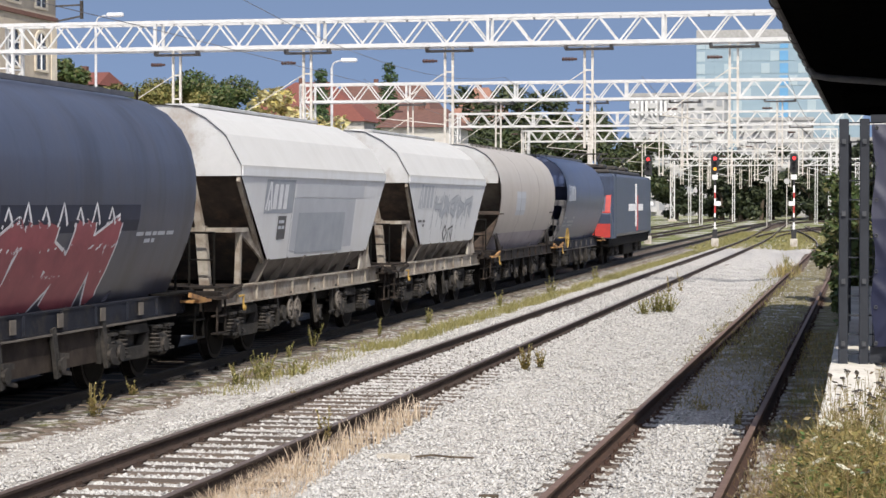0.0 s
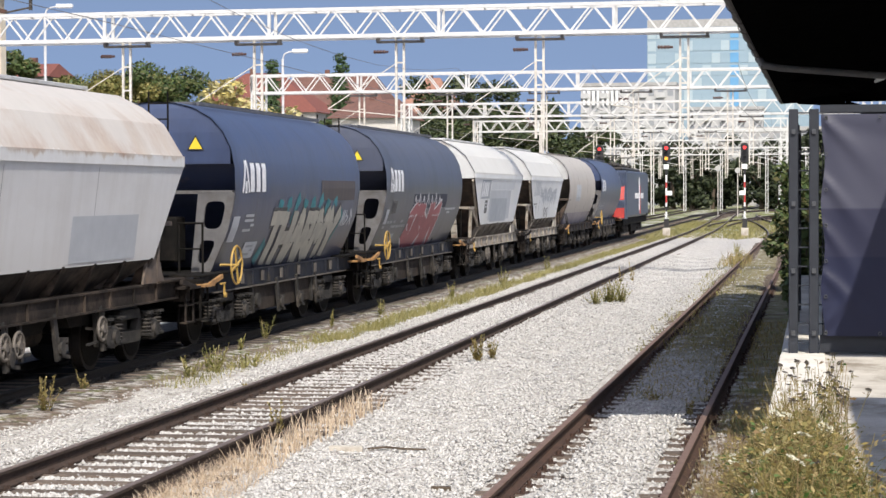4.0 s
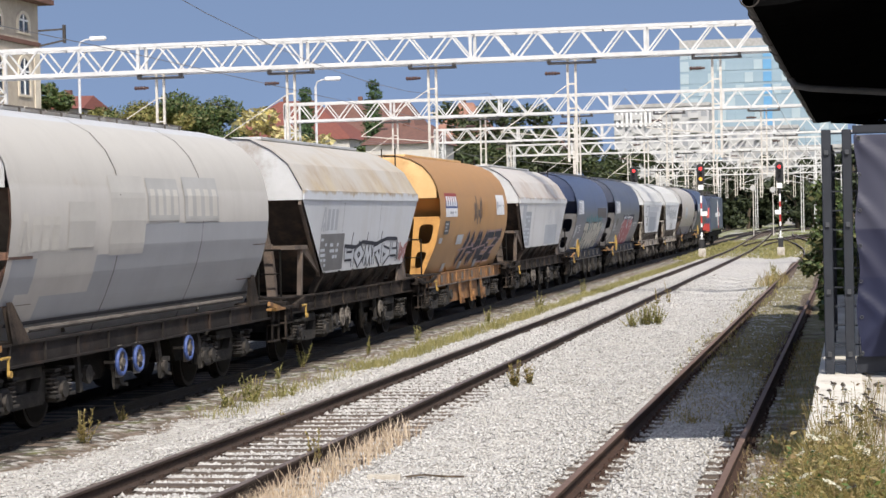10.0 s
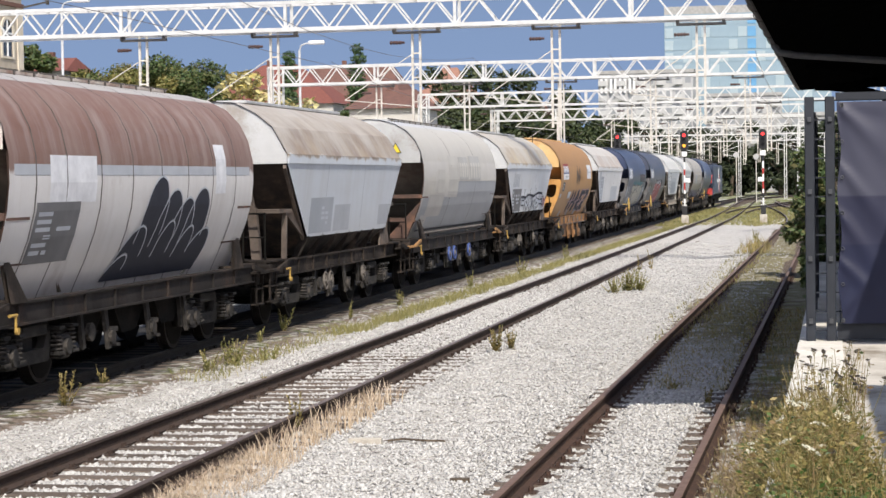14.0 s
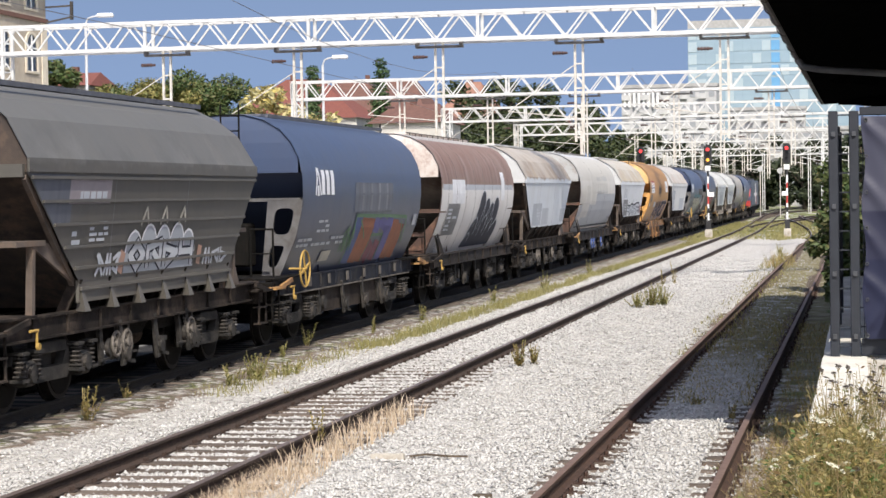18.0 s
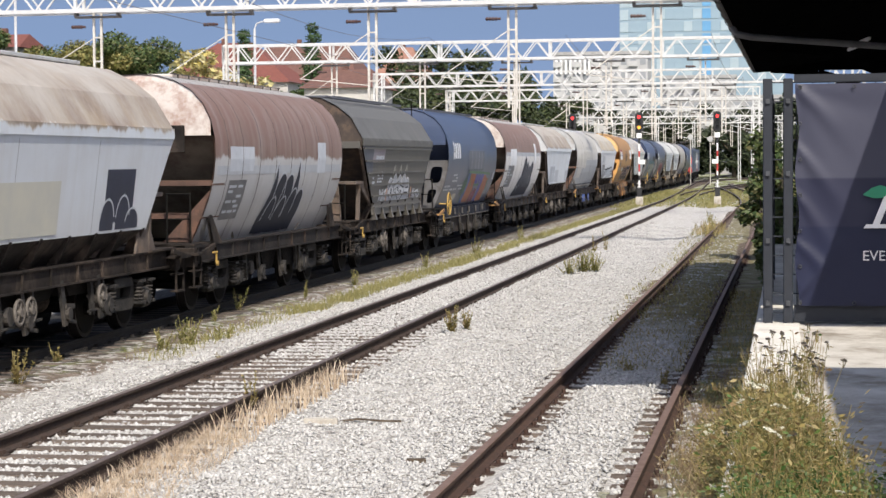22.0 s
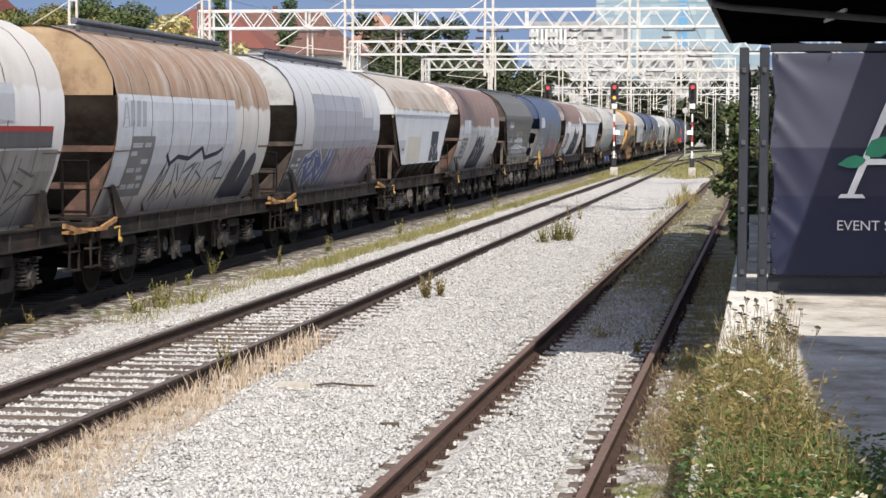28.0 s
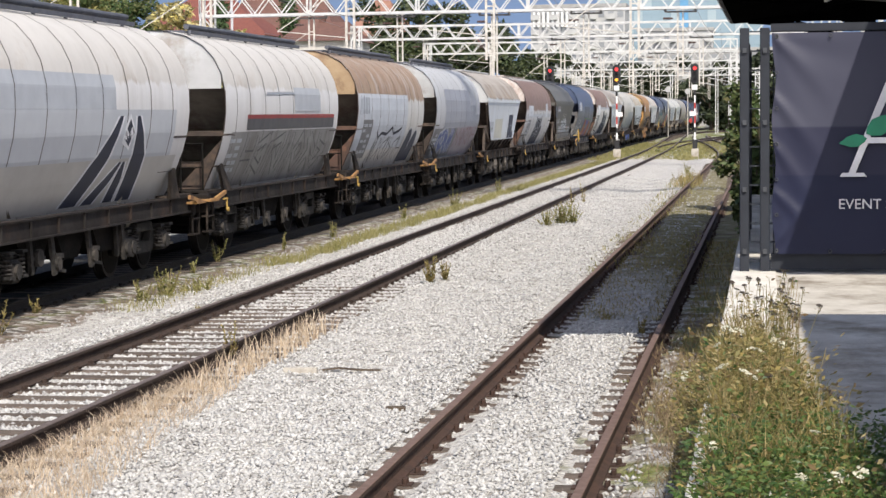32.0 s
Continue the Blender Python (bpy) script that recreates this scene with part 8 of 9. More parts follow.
def conifer(x, y, h, r, seed):
    q = random.Random(seed)
    t = thing("tree", "dark green clipped conifer beside a house", "tree", "trees behind the yard", at=pose(x, y, GROUND))
    bm = bmesh.new()
    bar(bm, (0, 0, 0), (0, 0, h * 0.9), 0.3, n=7)
    part("trunk", bm, M["bark"], t)
    blobs = [(q.gauss(0, 0.18) * r, q.gauss(0, 0.18) * r, h * (0.35 + 0.62 * k / 11), r * (0.95 - 0.3 * (k / 11) ** 2) * q.uniform(0.8, 1.1), 0.8) for k in range(12)]
    v, f = leaf_cloud(q, blobs, 5200, 0.16)
    me = bpy.data.meshes.new("crown")
    me.from_pydata(v, [], f)
    me.materials.append(M["leaf_conifer"])
    shared("crown", me, t)


M["leaf_conifer"] = island_mat("leaf_conifer", [(0.03, 0.06, 0.02), (0.05, 0.095, 0.03), (0.075, 0.12, 0.04)], 0.7, 0.15)
tree(-58.2, 142, 15.2, 2.2, M["leaf"], "tall slim green tree beside the station building", 26, n=4200)
conifer(-54.4, 205, 17.0, 1.25, 23)
conifer(-47.2, 205, 17.6, 1.35, 24)
for k, (x, y, h, r) in enumerate(((-33.0, 190, 14.6, 4.2), (-29.5, 192, 14.8, 4.2), (-26.2, 190, 13.0, 4), (-38, 180, 10.5, 3.4), (-28.5, 174, 9.6, 3.8), (-23.4, 178, 10.2, 3.8), (-43, 178, 10, 3.2), (-19.8, 190, 9.6, 3.8))):
    tree(x, y, h, r, M["leaf_deep"] if k != 6 else M["leaf"], "dense dark green tree behind the tracks", 30 + k, n=8000, size=0.21)
for k in range(14):
    tree(-24 + k * 2.3 + (k % 3) * 0.5, 296 + 7 * (k % 4), 9.4 + (k * 7 % 5) * 0.7, 3.8, M["leaf_dark"], "dark tree at the end of the yard", 50 + k, n=3000, size=0.34, low=0.10)


# ---- street lamps ----
def yard_lamp(x, y, h, arm):
    s = thing("street_lamp", "pale metal street lamp with a curved arm", "lamp", "street lamps", at=pose(x, y, GROUND))
    bm = bmesh.new()
    bar(bm, (0, 0, -0.2), (0, 0, h - 0.4), 0.15, n=10)
    part("pole", bm, M["lamp_grey"], s)
    bm = bmesh.new()
    pts = [(0, 0, h - 0.4), (arm * 0.15, 0, h - 0.12), (arm * 0.5, 0, h - 0.02), (arm, 0, h + 0.02)]
    for a, b in zip(pts, pts[1:]):
        bar(bm, a, b, 0.09, n=8)
    part("arm", bm, M["lamp_grey"], s)
    bm = bmesh.new()
    box(bm, arm - 0.15, arm + 0.75, -0.17, 0.17, h - 0.08, h + 0.14, 0.06)
    part("lamp_head", bm, M["white_paint"], s)


M["lamp_grey"] = mat("lamp_grey", (0.55, 0.56, 0.58), None, 4, 0.5)
yard_lamp(-39.0, 100, 12.75, 0.8)
yard_lamp(-28.1, 108, 10.75, 0.7)


def round_lamp(x, y, h):
    s = thing("marker_lamp", "round white disc marker on a thin mast", "signal", "marker discs", at=pose(x, y, GROUND))
    bm = bmesh.new()
    bar(bm, (0, 0, 0), (0, 0, h), 0.10, n=8)
    part("mast", bm, M["post_steel"], s)
    bm = bmesh.new()
    disc(bm, (0, -0.1, h), 1, 0.30, 0.08, 18)
    part("disc", bm, M["far_white"], s)


round_lamp(-7.6, 210, 5.2)
round_lamp(-5.6, 212, 5.0)


def yard_mast(x, y, h):
    s = thing("catenary_mast", "slender white catenary mast with bracket arm", "mast", "catenary masts", at=pose(x, y, GROUND))
    bm = bmesh.new()
    for dx in (-0.14, 0.14):
        bar(bm, (dx, 0, -0.1), (dx, 0, h), 0.09)
    for i in range(int(h / 0.9)):
        bar(bm, (-0.14, 0, 0.9 * i), (0.14, 0, 0.9 * i + 0.45), 0.04)
    part("mast", bm, M["white_steel"], s)
    bm = bmesh.new()
    bar(bm, (0, 0, h - 0.8), (-2.4, 0, h - 1.6), 0.06)
    bar(bm, (0, 0, h - 2.4), (-2.4, 0, h - 1.9), 0.06)
    part("bracket_arm", bm, M["white_steel"], s)


for x, y, h in ((-15.5, 225, 8), (-13.8, 262, 8.5), (-3.0, 250, 8.5), (-1.2, 222, 8.5), (0.2, 246, 9), (-19, 255, 8), (-9.5, 275, 8), (2.6, 270, 9), (-23, 215, 8)):
    yard_mast(x, y, h)


# ---- plants ----
M["straw"] = island_mat("straw", [(0.54, 0.42, 0.29), (0.66, 0.54, 0.41), (0.42, 0.31, 0.21), (0.71, 0.62, 0.50)], 0.8, 0.2)
M["grass_green"] = island_mat("grass_green", [(0.12, 0.13, 0.035), (0.24, 0.225, 0.075), (0.38, 0.33, 0.15), (0.18, 0.175, 0.05), (0.32, 0.275, 0.13)], 0.7, 0.25)
M["tuft_green"] = island_mat("tuft_green", [(0.20, 0.21, 0.06), (0.32, 0.31, 0.11), (0.42, 0.38, 0.17), (0.14, 0.16, 0.04)], 0.65, 0.35)
M["weed_green"] = island_mat("weed_green", [(0.026, 0.060, 0.014), (0.06, 0.12, 0.024), (0.14, 0.20, 0.05), (0.04, 0.085, 0.018), (0.20, 0.24, 0.08)], 0.5, 0.25)
M["weed_dry"] = island_mat("weed_dry", [(0.20, 0.155, 0.05), (0.34, 0.265, 0.09), (0.12, 0.12, 0.035), (0.46, 0.37, 0.18), (0.22, 0.14, 0.065)], 0.75, 0.25)
M["umbel"] = island_mat("umbel", [(0.72, 0.70, 0.58), (0.62, 0.60, 0.47), (0.78, 0.77, 0.68)], 0.8, 0.2)
M["seed_head"] = island_mat("seed_head", [(0.045, 0.04, 0.035), (0.09, 0.075, 0.06), (0.07, 0.05, 0.04)], 0.8)


def blades(rng, n, place, hmin, hmax, wide, lean=0.5):
    """Grass blades of three segments, as vertices and faces."""
    v, f = [], []
    for _ in range(n):
        x, y, z = place(rng)
        h = rng.uniform(hmin, hmax)
        a, b = rng.uniform(0, 6.283), rng.uniform(0, 6.283)
        d = Vector((math.cos(a), math.sin(a), 0))
        s = Vector((math.cos(b), math.sin(b), 0)) * wide / 2
        k = len(v)
        bend = rng.uniform(0.1, 1.0) * lean * h
        for u, w in ((0, 1.0), (0.45, 0.8), (0.8, 0.5)):
            c = Vector((x, y, z)) + d * bend * u * u + Vector((0, 0, h * u * (1 - 0.15 * u)))
            v += [c - s * w, c + s * w]
        v.append(Vector((x, y, z)) + d * bend + Vector((0, 0, h * 0.85)))
        f += [(k, k + 1, k + 3, k + 2), (k + 2, k + 3, k + 5, k + 4), (k + 4, k + 5, k + 6)]
    return v, f


def plant_mesh(name, v, f, m, parent=None, label="", category="", kind="stuff"):
    me = bpy.data.meshes.new(name)
    me.from_pydata(v, [], f)
    me.materials.append(m)
    ob = new(name, me)
    if parent:
        ob.parent = parent
    else:
        tagged(ob, label, category, kind=kind)
    return ob


def straw_place(r):
    y = 11.0 + 8.6 * r.random() ** 1.7
    return -5.64 + (0.55 + 0.5 * (1 - (y - 11) / 8.6)) * r.random() ** 1.7, y, -0.22


rng = random.Random(17)
v, f = blades(rng, 9000, straw_place, 0.05, 0.28, 0.006, 1.0)
plant_mesh("dry_grass", v, f, M["straw"], label="straw-coloured dry grass beside the siding rail", category="grass")
v, f = blades(rng, 700, lambda r: (-5.6 + 0.45 * r.random(), 19.0 + 6 * r.random(), -0.22), 0.12, 0.42, 0.012, 0.5)
plant_mesh("dry_grass", v, f, M["straw"], label="thin dry grass stalks along the siding rail", category="grass")


def strip(r):
    y = 36 + 84 * r.random() ** 1.15
    side = -8.98 + 0.0105 * y + 0.62 * (r.random() - 0.35)
    for _ in range(6):
        if noise.noise((side * 1.2, y * 0.30, 2)) > -0.30:
            break
        y = 36 + 84 * r.random() ** 1.15
        side = -8.98 + 0.0105 * y + 0.8 * (r.random() - 0.4)
    return side, y, -0.24


v, f = blades(rng, 17000, strip, 0.05, 0.30, 0.014, 0.6)
plant_mesh("green_grass", v, f, M["grass_green"], label="strip of green and yellow grass beside the main line", category="grass")
v, f = blades(rng, 1500, lambda r: (-9.2 + 0.7 * r.gauss(0.5, 0.35), 27.5 + 11 * r.random(), -0.24), 0.04, 0.20, 0.014, 0.6)
plant_mesh("green_grass", v, f, M["grass_green"], label="thin grass on dark soil beside the train", category="grass")
v, f = blades(rng, 14000, lambda r: (-9.0 + 8.2 * r.random(), 116 + 66 * r.random(), -0.24), 0.06, 0.26, 0.06, 0.6)
plant_mesh("green_grass", v, f, M["grass_green"], label="bright green grass among the points", category="grass")
v, f = blades(rng, 2600, lambda r: (x_right(52) - 1.4 + 1.9 * r.random(), 34 + 42 * r.random(), -0.20), 0.05, 0.18, 0.022, 0.6)
plant_mesh("moss_grass", v, f, M["grass_green"], label="low grass and moss between the disused rails", category="grass")
v, f = blades(rng, 420, lambda r: (-2.0 + 0.7 * r.gauss(0, 0.4), 72 + 9 * r.random(), -0.2), 0.15, 0.6, 0.02, 0.6)
plant_mesh("dry_grass", v, f, M["weed_dry"], label="tuft of tall dry grass beside the disused rail", category="grass")
v, f = blades(rng, 2600, lambda r: (x_right(36) - 0.62 + 1.24 * r.random(), 26 + 18 * r.random(), -0.15), 0.02, 0.10, 0.014, 0.8)
plant_mesh("moss_grass", v, f, M["weed_dry"], label="low brown moss and grass between the disused rails", category="grass")


def dry_place(r):
    cx, cy, sx, sy = r.choice(((-0.42, 17.2, 0.20, 0.8), (-0.35, 18.8, 0.22, 1.0), (-0.62, 18.2, 0.14, 0.7), (-0.40, 15.4, 0.16, 0.9), (-0.55, 21.5, 0.25, 1.8)))
    return min(-0.1, r.gauss(cx, sx)), r.gauss(cy, sy), -0.2


v, f = blades(rng, 2600, lambda r: (-0.95 + 0.75 * r.random() + 0.0125 * 20, 20 + 22 * r.random() ** 1.3, -0.17), 0.03, 0.16, 0.012, 0.9)
plant_mesh("moss_grass", v, f, M["weed_dry"], label="dry litter and low weeds at the platform's foot", category="grass")
M["weed_brown"] = island_mat("weed_brown", [(0.20, 0.135, 0.085), (0.30, 0.22, 0.13), (0.15, 0.105, 0.07), (0.36, 0.28, 0.17), (0.22, 0.19, 0.07)], 0.8, 0.2)
v, f = blades(rng, 5200, dry_place, 0.05, 0.24, 0.009, 1.1)
plant_mesh("dry_grass", v, f, M["weed_brown"], label="brown dry weeds between the rail and the platform", category="grass")


def weed(x, y, z, h, seed, spread=0.25, stems=9, green=0.6, label="tall green weed growing in the ballast"):
    r = random.Random(seed)
    t = thing("weed", label, "plant", "weeds in the yard", at=pose(x, y, z))
    bm = bmesh.new()
    lv, lf, fv, ff = [], [], [], []
    for _ in range(stems):
        a = r.uniform(0, 6.283)
        d = Vector((math.cos(a), math.sin(a), 0)) * spread * r.random()
        top = d * (1.1 + 0.5 * r.random()) + Vector((r.gauss(0, 0.08), r.gauss(0, 0.08), r.uniform(0.45, 1.0))) * h
        bar(bm, d * 0.5, top, 0.007, n=4)
        for k in range(int(44 * h / 0.7)):
            u = r.uniform(0.05, 0.98)
            p = d * 0.5 + (top - d * 0.5) * u
            b = r.uniform(0, 6.283)
            e = Vector((math.cos(b), math.sin(b), r.uniform(0.2, 1.4))).normalized()
            ln = r.uniform(0.03, 0.10) * (1.15 - 0.6 * u)
            sd = e.cross(Vector((0, 0, 1))).normalized() * ln * 0.24
            q = len(lv)
            lv += [p, p + e * ln * 0.5 + sd, p + e * ln, p + e * ln * 0.5 - sd]
            lf.append((q, q + 1, q + 2, q + 3))
    tagged(part("stalk", bm, M["weed_dry"], t), kind="stuff")
    plant_mesh("leaves", lv, lf, M["tuft_green"] if green > 0.5 else M["weed_dry"], t)


def at_ground(x, y):
    return ground_height(x, y) - 0.01


for k, (x, y, h, sp, n) in enumerate(((-8.95, 30.0, 0.55, 0.3, 12), (-9.1, 29.2, 0.42, 0.3, 9), (-8.7, 31.0, 0.30, 0.4, 12), (-9.86, 36.5, 0.6, 0.08, 5), (-9.6, 33.8, 0.36, 0.08, 4), (-5.04, 31.9, 0.5, 0.10, 13), (-4.9, 32.6, 0.36, 0.18, 9), (-4.5, 49.5, 0.66, 0.26, 24), (-4.3, 50.6, 0.6, 0.26, 20), (-4.75, 48.6, 0.42, 0.24, 18), (-4.82, 61, 0.75, 0.1, 4), (-5.1, 60, 0.6, 0.1, 4), (-5.76, 21.9, 0.5, 0.08, 5), (-9.5, 24.2, 0.5, 0.15, 7), (-9.9, 26.8, 0.30, 0.12, 5), (-9.3, 39.5, 0.42, 0.12, 5), (-9.2, 44.0, 0.42, 0.15, 6), (-8.9, 52, 0.5, 0.15, 7), (-8.7, 60, 0.6, 0.2, 8), (-8.5, 70, 0.6, 0.2, 8), (-7.3, 26.0, 0.3, 0.06, 3), (-5.9, 27.0, 0.28, 0.06, 3), (-2.4, 90, 0.5, 0.25, 8), (-2.2, 84, 0.5, 0.25, 8), (-1.25, 24.7, 0.25, 0.06, 4), (-1.8, 26, 0.18, 0.1, 5))):
    weed(x, y, at_ground(x, y), h, 100 + k, sp, n, 0.4 if -6 < x < -4.8 or y < 28 else 0.6, "dry weed growing in the ballast" if -6 < x < -4.8 or y < 28 else "tall green weed growing in the ballast")


def big_weeds():
    """The tall stand of wild carrot and other weeds at the platform's edge."""
    t = thing("weed_stand", "tall stand of flowering wild carrot by the platform edge", "plant")
    r = random.Random(77)
    stems = bmesh.new()
    groups = {"weed_green": ([], []), "weed_dry": ([], []), "umbel": ([], []), "seed_head": ([], [])}

    def leaflet(key, p, e, ln, wd):
        v, f = groups[key]
        sd = e.cross(Vector((r.gauss(0, 1), r.gauss(0, 1), r.gauss(0, 1)))).normalized() * wd
        q = len(v)
        v += [p, p + e * ln * 0.5 + sd, p + e * ln, p + e * ln * 0.5 - sd]
        f.append((q, q + 1, q + 2, q + 3))

    for k in range(1500):
        kind = r.random()
        if kind < 0.45:
            # rooted in the ground along the platform's wall
            y = 12.4 + 7.6 * r.random()
            near = max(0.0, 1 - (y - 12.4) / 7.6)
            d = r.random() ** 1.7
            x, z = -0.16 + 0.0125 * (y - 10) - (0.16 + 0.50 * (1 - near)) * d, -0.24
            h = r.uniform(0.4, 0.6 + 0.6 * near) * (1 - 0.65 * d)
        elif kind < 0.90:
            # in the cracks of the platform's edge
            y = 7.8 + 5.2 * r.random() ** 1.2
            x, z = -0.17 + 0.72 * r.random() ** 1.2 * (1.2 - (y - 7.8) / 8), 0.9
            h = r.uniform(0.10, 0.52) * (1 if 9.6 < y < 12.0 else 0.55) * r.uniform(0.6, 1.0)
        else:
            # slender dry stems further along the edge
            y = 13.2 + 2.6 * r.random()
            x, z = -0.10 + 0.52 * r.random(), 0.9
            h = r.uniform(0.10, 0.46)
        lean = Vector((r.gauss(0.0, 0.20), r.gauss(0, 0.20), 0)) * h
        a, b = Vector((x, y, z)), Vector((x, y, z)) + lean + Vector((0, 0, h))
        bar(stems, a, b, 0.0045, n=3)
        thin = kind >= 0.90
        dry = r.random() < (0.8 if thin or y > 14.5 else (0.86 if y > 9.6 else 0.25))
        for q in range(int(4 + 16 * h) if thin else int(12 + 56 * h)):
            u = r.random() ** (0.8 if thin else 0.65)
            p = a + (b - a) * u
            c = r.uniform(0, 6.283)
            e = Vector((math.cos(c), math.sin(c), r.uniform(-0.3, 0.8))).normalized()
            fine = r.random() < (0.9 if thin else 0.74)
            key = "weed_dry" if dry or (u > 0.7 and r.random() < 0.4) else "weed_green"
            leaflet(key, p + e * r.uniform(0, 0.02 if thin else 0.11), e, r.uniform(0.015, 0.05) if fine else r.uniform(0.025, 0.06), 0.0028 if fine else r.uniform(0.006, 0.014))
        if h > 0.2 and r.random() < (0.5 if thin else 0.11):
            # flat white umbels, some tilted, and dark seed heads
            key = "seed_head" if thin or r.random() < 0.25 else "umbel"
            rad = r.uniform(0.02, 0.055) if key == "umbel" else r.uniform(0.012, 0.026)
            tilt = Vector((r.gauss(0, .3), r.gauss(-0.2, .3), 1)).normalized()
            ux = tilt.cross(Vector((0, 1, 0.1))).normalized()
            uy = tilt.cross(ux)
            for q in range(40):
                d, c = rad * math.sqrt(r.random()), r.uniform(0, 6.283)
                p = b + ux * math.cos(c) * d + uy * math.sin(c) * d + tilt * (0.012 - d * d * 3)
                leaflet(key, p, ux if q % 2 else uy, 0.016, 0.007)
            for q in range(6):
                c = q * 1.047
                bar(stems, b - tilt * 0.05, b + ux * math.cos(c) * rad * 0.7 + uy * math.sin(c) * rad * 0.7, 0.003, n=3)
    # broad leaves close to the foot
    for k in range(8200):
        y = 7.4 + 2.4 * r.random()
        x, z = -0.30 + 1.0 * r.random(), 0.9 + 0.26 * r.random() ** 1.3
        if x < -0.15:
            z -= 0.5 * r.random()
        c = r.uniform(0, 6.283)
        leaflet("weed_green", Vector((x, y, z)), Vector((math.cos(c), math.sin(c), r.uniform(-.2, .5))).normalized(), r.uniform(0.016, 0.046), r.uniform(0.004, 0.012))
    # fine upright blades among them
    def tuft(q):
        y = 8.6 + 5.2 * q.random()
        if q.random() < 0.55:
            return -0.15 + 0.62 * q.random() * (1.15 - (y - 8.6) / 8), y, 0.9
        return -0.18 - 0.18 * q.random(), y + 4, 0.0
    for key, n, hi in (("weed_dry", 5200, 0.42), ("weed_green", 3000, 0.34)):
        bv, bf = blades(r, n, tuft, 0.12, hi, 0.006, 0.6)
        v, f = groups[key]
        k = len(v)
        v += bv
        f += [tuple(i + k for i in q) for q in bf]
    tagged(part("stem", stems, M["weed_dry"], t), kind="stuff")
    for key, name in (("weed_green", "green_leaves"), ("weed_dry", "dry_leaves"), ("umbel", "flower_head"), ("seed_head", "seed_head")):
        plant_mesh(name, *groups[key], M[key], t)


big_weeds()


def shrub(x, y, z, h, rad, seed, label):
    t = thing("shrub", label, "plant", at=pose(x, y, z))
    r = random.Random(seed)
    bm = bmesh.new()
    for k in range(9):
        a = r.uniform(0, 6.283)
        bar(bm, (0, 0, -0.1), (math.cos(a) * rad * 0.6, math.sin(a) * rad * 0.6, h * r.uniform(0.6, 0.95)), 0.03, n=5)
    part("stem", bm, M["bark"], t)
    blobs = [(rad * 0.6 * math.cos(q * 2.4) * r.random(), rad * 0.6 * math.sin(q * 2.4) * r.random(), h * (0.12 + 0.8 * q / 12), rad * r.uniform(0.38, 0.62), 0.9) for q in range(13)]
    lv, lf = leaf_cloud(r, blobs, 4200, 0.085)
    plant_mesh("leaves", lv, lf, M["leaf"], t)


shrub(0.10, 55.0, -0.24, 3.6, 0.85, 5, "dense green shrub between the track and the platform")
shrub(0.35, 41.0, -0.24, 2.2, 0.55, 6, "low green shrub at the platform edge")
shrub(0.45, 56.0, -0.24, 2.6, 0.8, 7, "green shrub behind the fence")


# ---- loose things on the ballast ----
def debris(x, y, label, pts, w, m):
    bm = bmesh.new()
    for a, b in zip(pts, pts[1:]):
        bar(bm, a, b, w, w * 0.7)
    ob = part("debris", bm, m)
    tagged(ob, label, "debris")
    ob.matrix_basis = pose(x, y, at_ground(x, y) + 0.03)


debris(-4.35, 21.2, "dark broken stick on the ballast", [(-0.25, 0.0, 0), (-0.05, 0.05, 0.02), (0.2, 0.0, 0.01), (0.42, 0.06, 0)], 0.03, M["bark"])
debris(-4.75, 20.9, "flat grey stone slab on the ballast", [(-0.18, 0, 0), (0.18, 0.03, 0.0)], 0.11, M["concrete"])
debris(-3.2, 18.0, "dark lump of slag on the ballast", [(-0.08, 0, 0), (0.1, 0.02, 0.0)], 0.06, M["bark"])


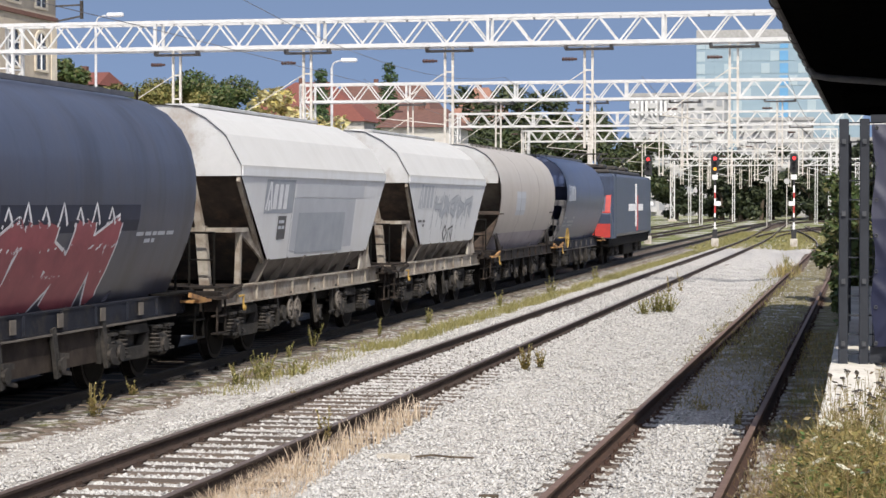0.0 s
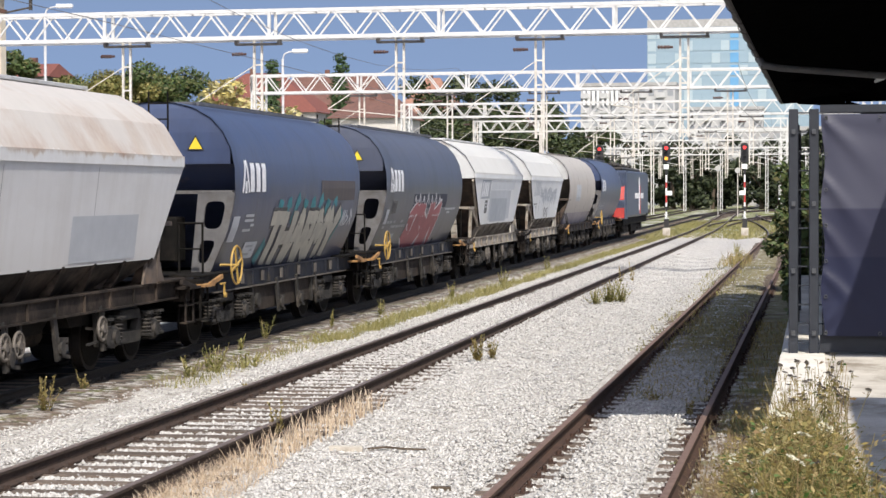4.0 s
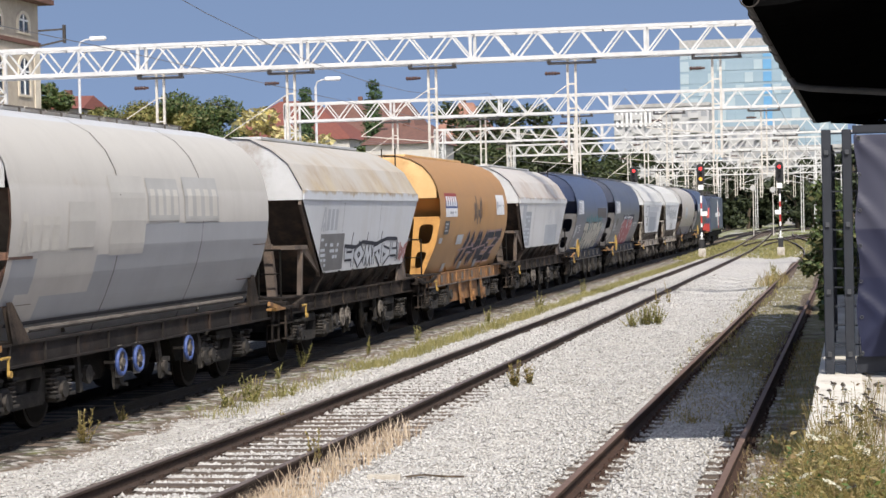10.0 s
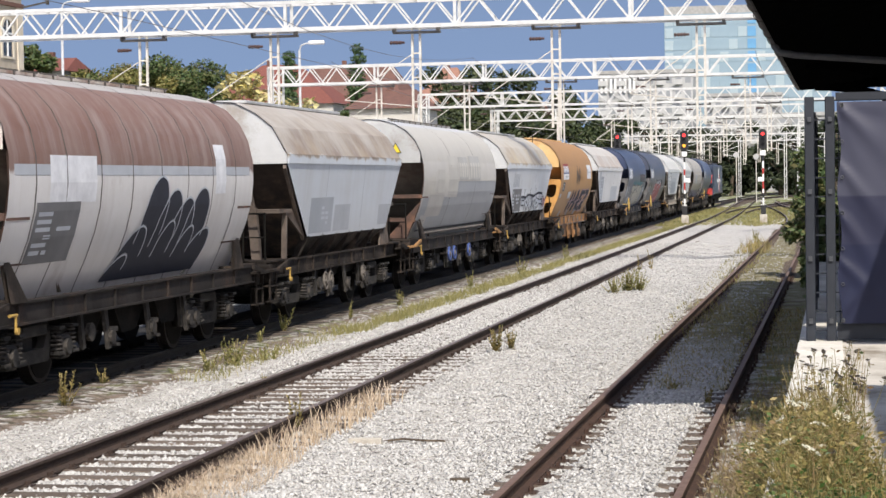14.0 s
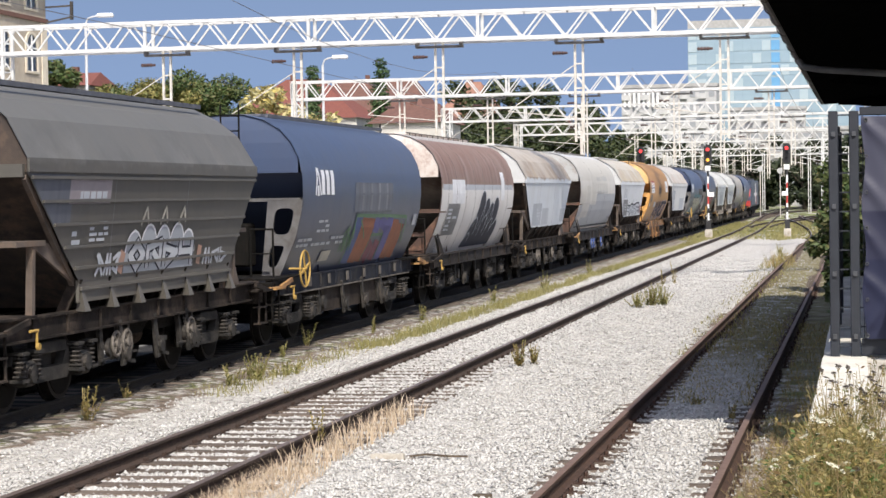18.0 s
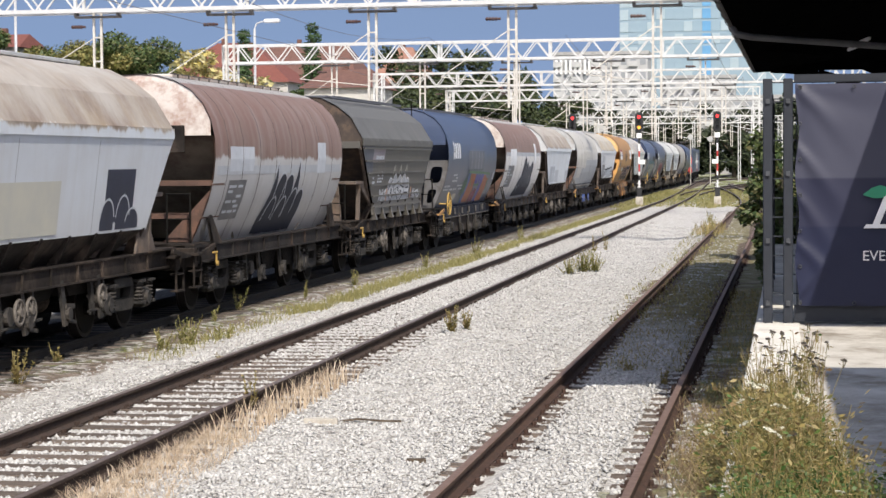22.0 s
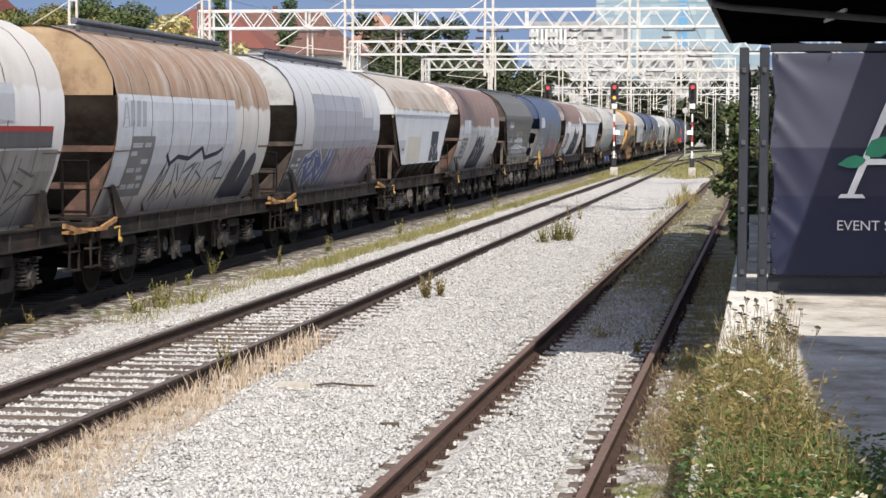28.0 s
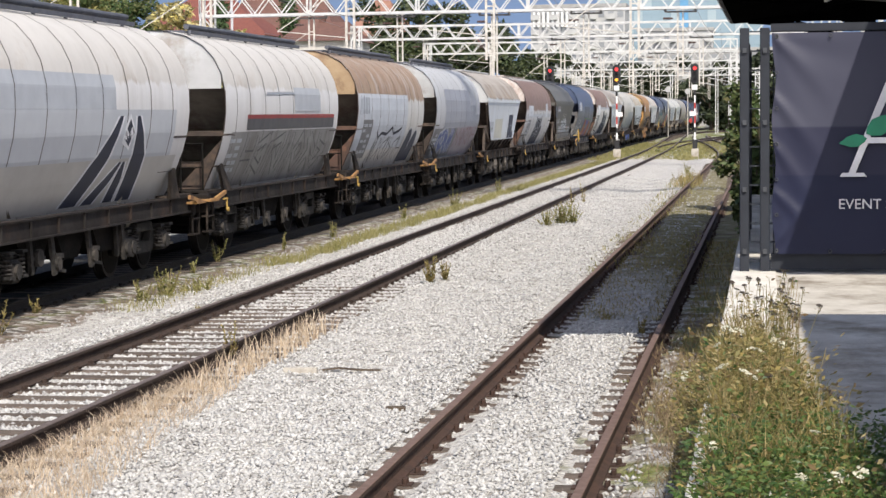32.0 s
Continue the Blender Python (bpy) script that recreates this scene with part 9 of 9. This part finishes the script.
# ---- loose ballast stones ----
def stones():
    g = np.random.default_rng(9)
    M["stone"] = island_mat("stone", [(0.58, 0.57, 0.56), (0.46, 0.452, 0.442), (0.36, 0.352, 0.342), (0.52, 0.51, 0.50), (0.24, 0.23, 0.222)], 0.9)
    n = 225000
    y = 11.0 + 74.0 * g.random(n) ** 2.3
    x = -9.2 + 8.5 * g.random(n)
    # the cribs of the siding are well filled
    k = 40000
    y[:k] = 14 + 34 * g.random(k) ** 1.6
    x[:k] = -6.72 + 0.0073 * y[:k] + 1.3 * (2 * g.random(k) - 1)
    keep = np.ones(n, bool)
    for xf in (x_mid, x_right):
        c = np.array([xf(q) for q in (0.0, 100.0)])
        cx = c[0] + (c[1] - c[0]) * y / 100
        for s in (-1, 1):
            keep &= np.abs(x - cx - s * GAUGE / 2) > 0.085
    # sleepers of the siding show between the rows of stones
    cx = -6.72 + 0.0073 * y
    ph = ((y - 13.4 + 0.26) % 0.52) - 0.26
    keep &= ~((np.abs(x - cx) < 1.2) & (np.abs(ph) < 0.085) & (g.random(n) < np.clip(1.0 - (y - 24) / 22, 0.15, 0.95)) & (y > 13.2))
    cr = -2.03 + 0.0125 * y
    ph = ((y - 9.2 + 0.26) % 0.52) - 0.26
    d = np.abs(x - cr)
    keep &= ~((np.abs(d - 0.75) < 0.29) & (np.abs(ph) < 0.10) & (g.random(n) < 0.85))
    keep &= ~((x > -0.95 + 0.0125 * y - 0.22) & (g.random(n) < 0.84))
    # moss has covered the stones of the disused track further along
    keep &= ~((x > cr - 0.70) & (y > 25) & (g.random(n) < np.clip((y - 25) / 9 + 0.35 * np.sin(x * 5 + y * 1.7) * np.sin(y * 0.9), 0, 0.94)))
    # fewer stones on the dark soil beside the train
    keep &= ~((x < -8.5 + 0.0078 * y) & (g.random(n) < np.where(x < -9.5 + 0.0078 * y, 0.985, np.where(x > -8.8 + 0.0078 * y, np.where(y < 31, 0.86, 0.30), 0.62))))
    x, y = x[keep], y[keep]
    n = len(x)
    z = np.array([ground_height(a, b) for a, b in zip(x, y)])
    inside = np.abs(x + 6.72 - 0.0073 * y) < 1.25
    z = z + np.where(inside, 0.022 * g.random(n) ** 0.5, 0.0)
    size = g.uniform(0.012, 0.027, n) * (0.8 + 0.5 * g.random(n))
    base = np.array([(1, 0, 0), (-1, 0, 0), (0, 1, 0), (0, -1, 0), (0, 0, 1), (0, 0, -1)], float)
    pts = base[None] * size[:, None, None] * g.uniform(0.55, 1.25, (n, 6, 1)) * np.array([1.15, 1.15, 0.75])
    pts += g.normal(0, 0.18, (n, 6, 3)) * size[:, None, None]
    a = g.uniform(0, 6.283, n)
    ca, sa = np.cos(a)[:, None], np.sin(a)[:, None]
    px, py = pts[..., 0] * ca - pts[..., 1] * sa, pts[..., 0] * sa + pts[..., 1] * ca
    co = np.stack([px + x[:, None], py + y[:, None], pts[..., 2] + z[:, None] + size[:, None] * 0.3], -1).reshape(-1, 3)
    tri = np.array([(0, 2, 4), (2, 1, 4), (1, 3, 4), (3, 0, 4), (2, 0, 5), (1, 2, 5), (3, 1, 5), (0, 3, 5)])
    fa = (tri[None] + 6 * np.arange(n)[:, None, None]).reshape(-1, 3)
    me = bpy.data.meshes.new("ballast_stones")
    me.vertices.add(len(co))
    me.vertices.foreach_set("co", co.astype(np.float32).ravel())
    me.loops.add(fa.size)
    me.loops.foreach_set("vertex_index", fa.astype(np.int32).ravel())
    me.polygons.add(len(fa))
    me.polygons.foreach_set("loop_start", (np.arange(len(fa)) * 3).astype(np.int32))
    me.update(calc_edges=True)
    me.validate()
    me.materials.append(M["stone"])
    tagged(new("ballast_stones", me), "loose white crushed ballast stones between the rails", "gravel", kind="stuff")


stones()


# ---- everything that moves ----
def train_at(t):
    """Metres along the line of the loco's nose."""
    u = t / 32
    return sum(c * u ** k for k, c in enumerate(SPEED))


def motions():
    for root, off, L in [(LOCO, 0.0, 17.0)] + WAGONS:
        rows = []
        for t in range(0, 33, 2):
            y = train_at(t) - off
            xa, xb = x_train(y), x_train(y - L)
            rows.append((t, pose(xa, y, 0, 0, 0, math.degrees(math.atan2(xb - xa, L)))))
        walk(root, rows)


motions()
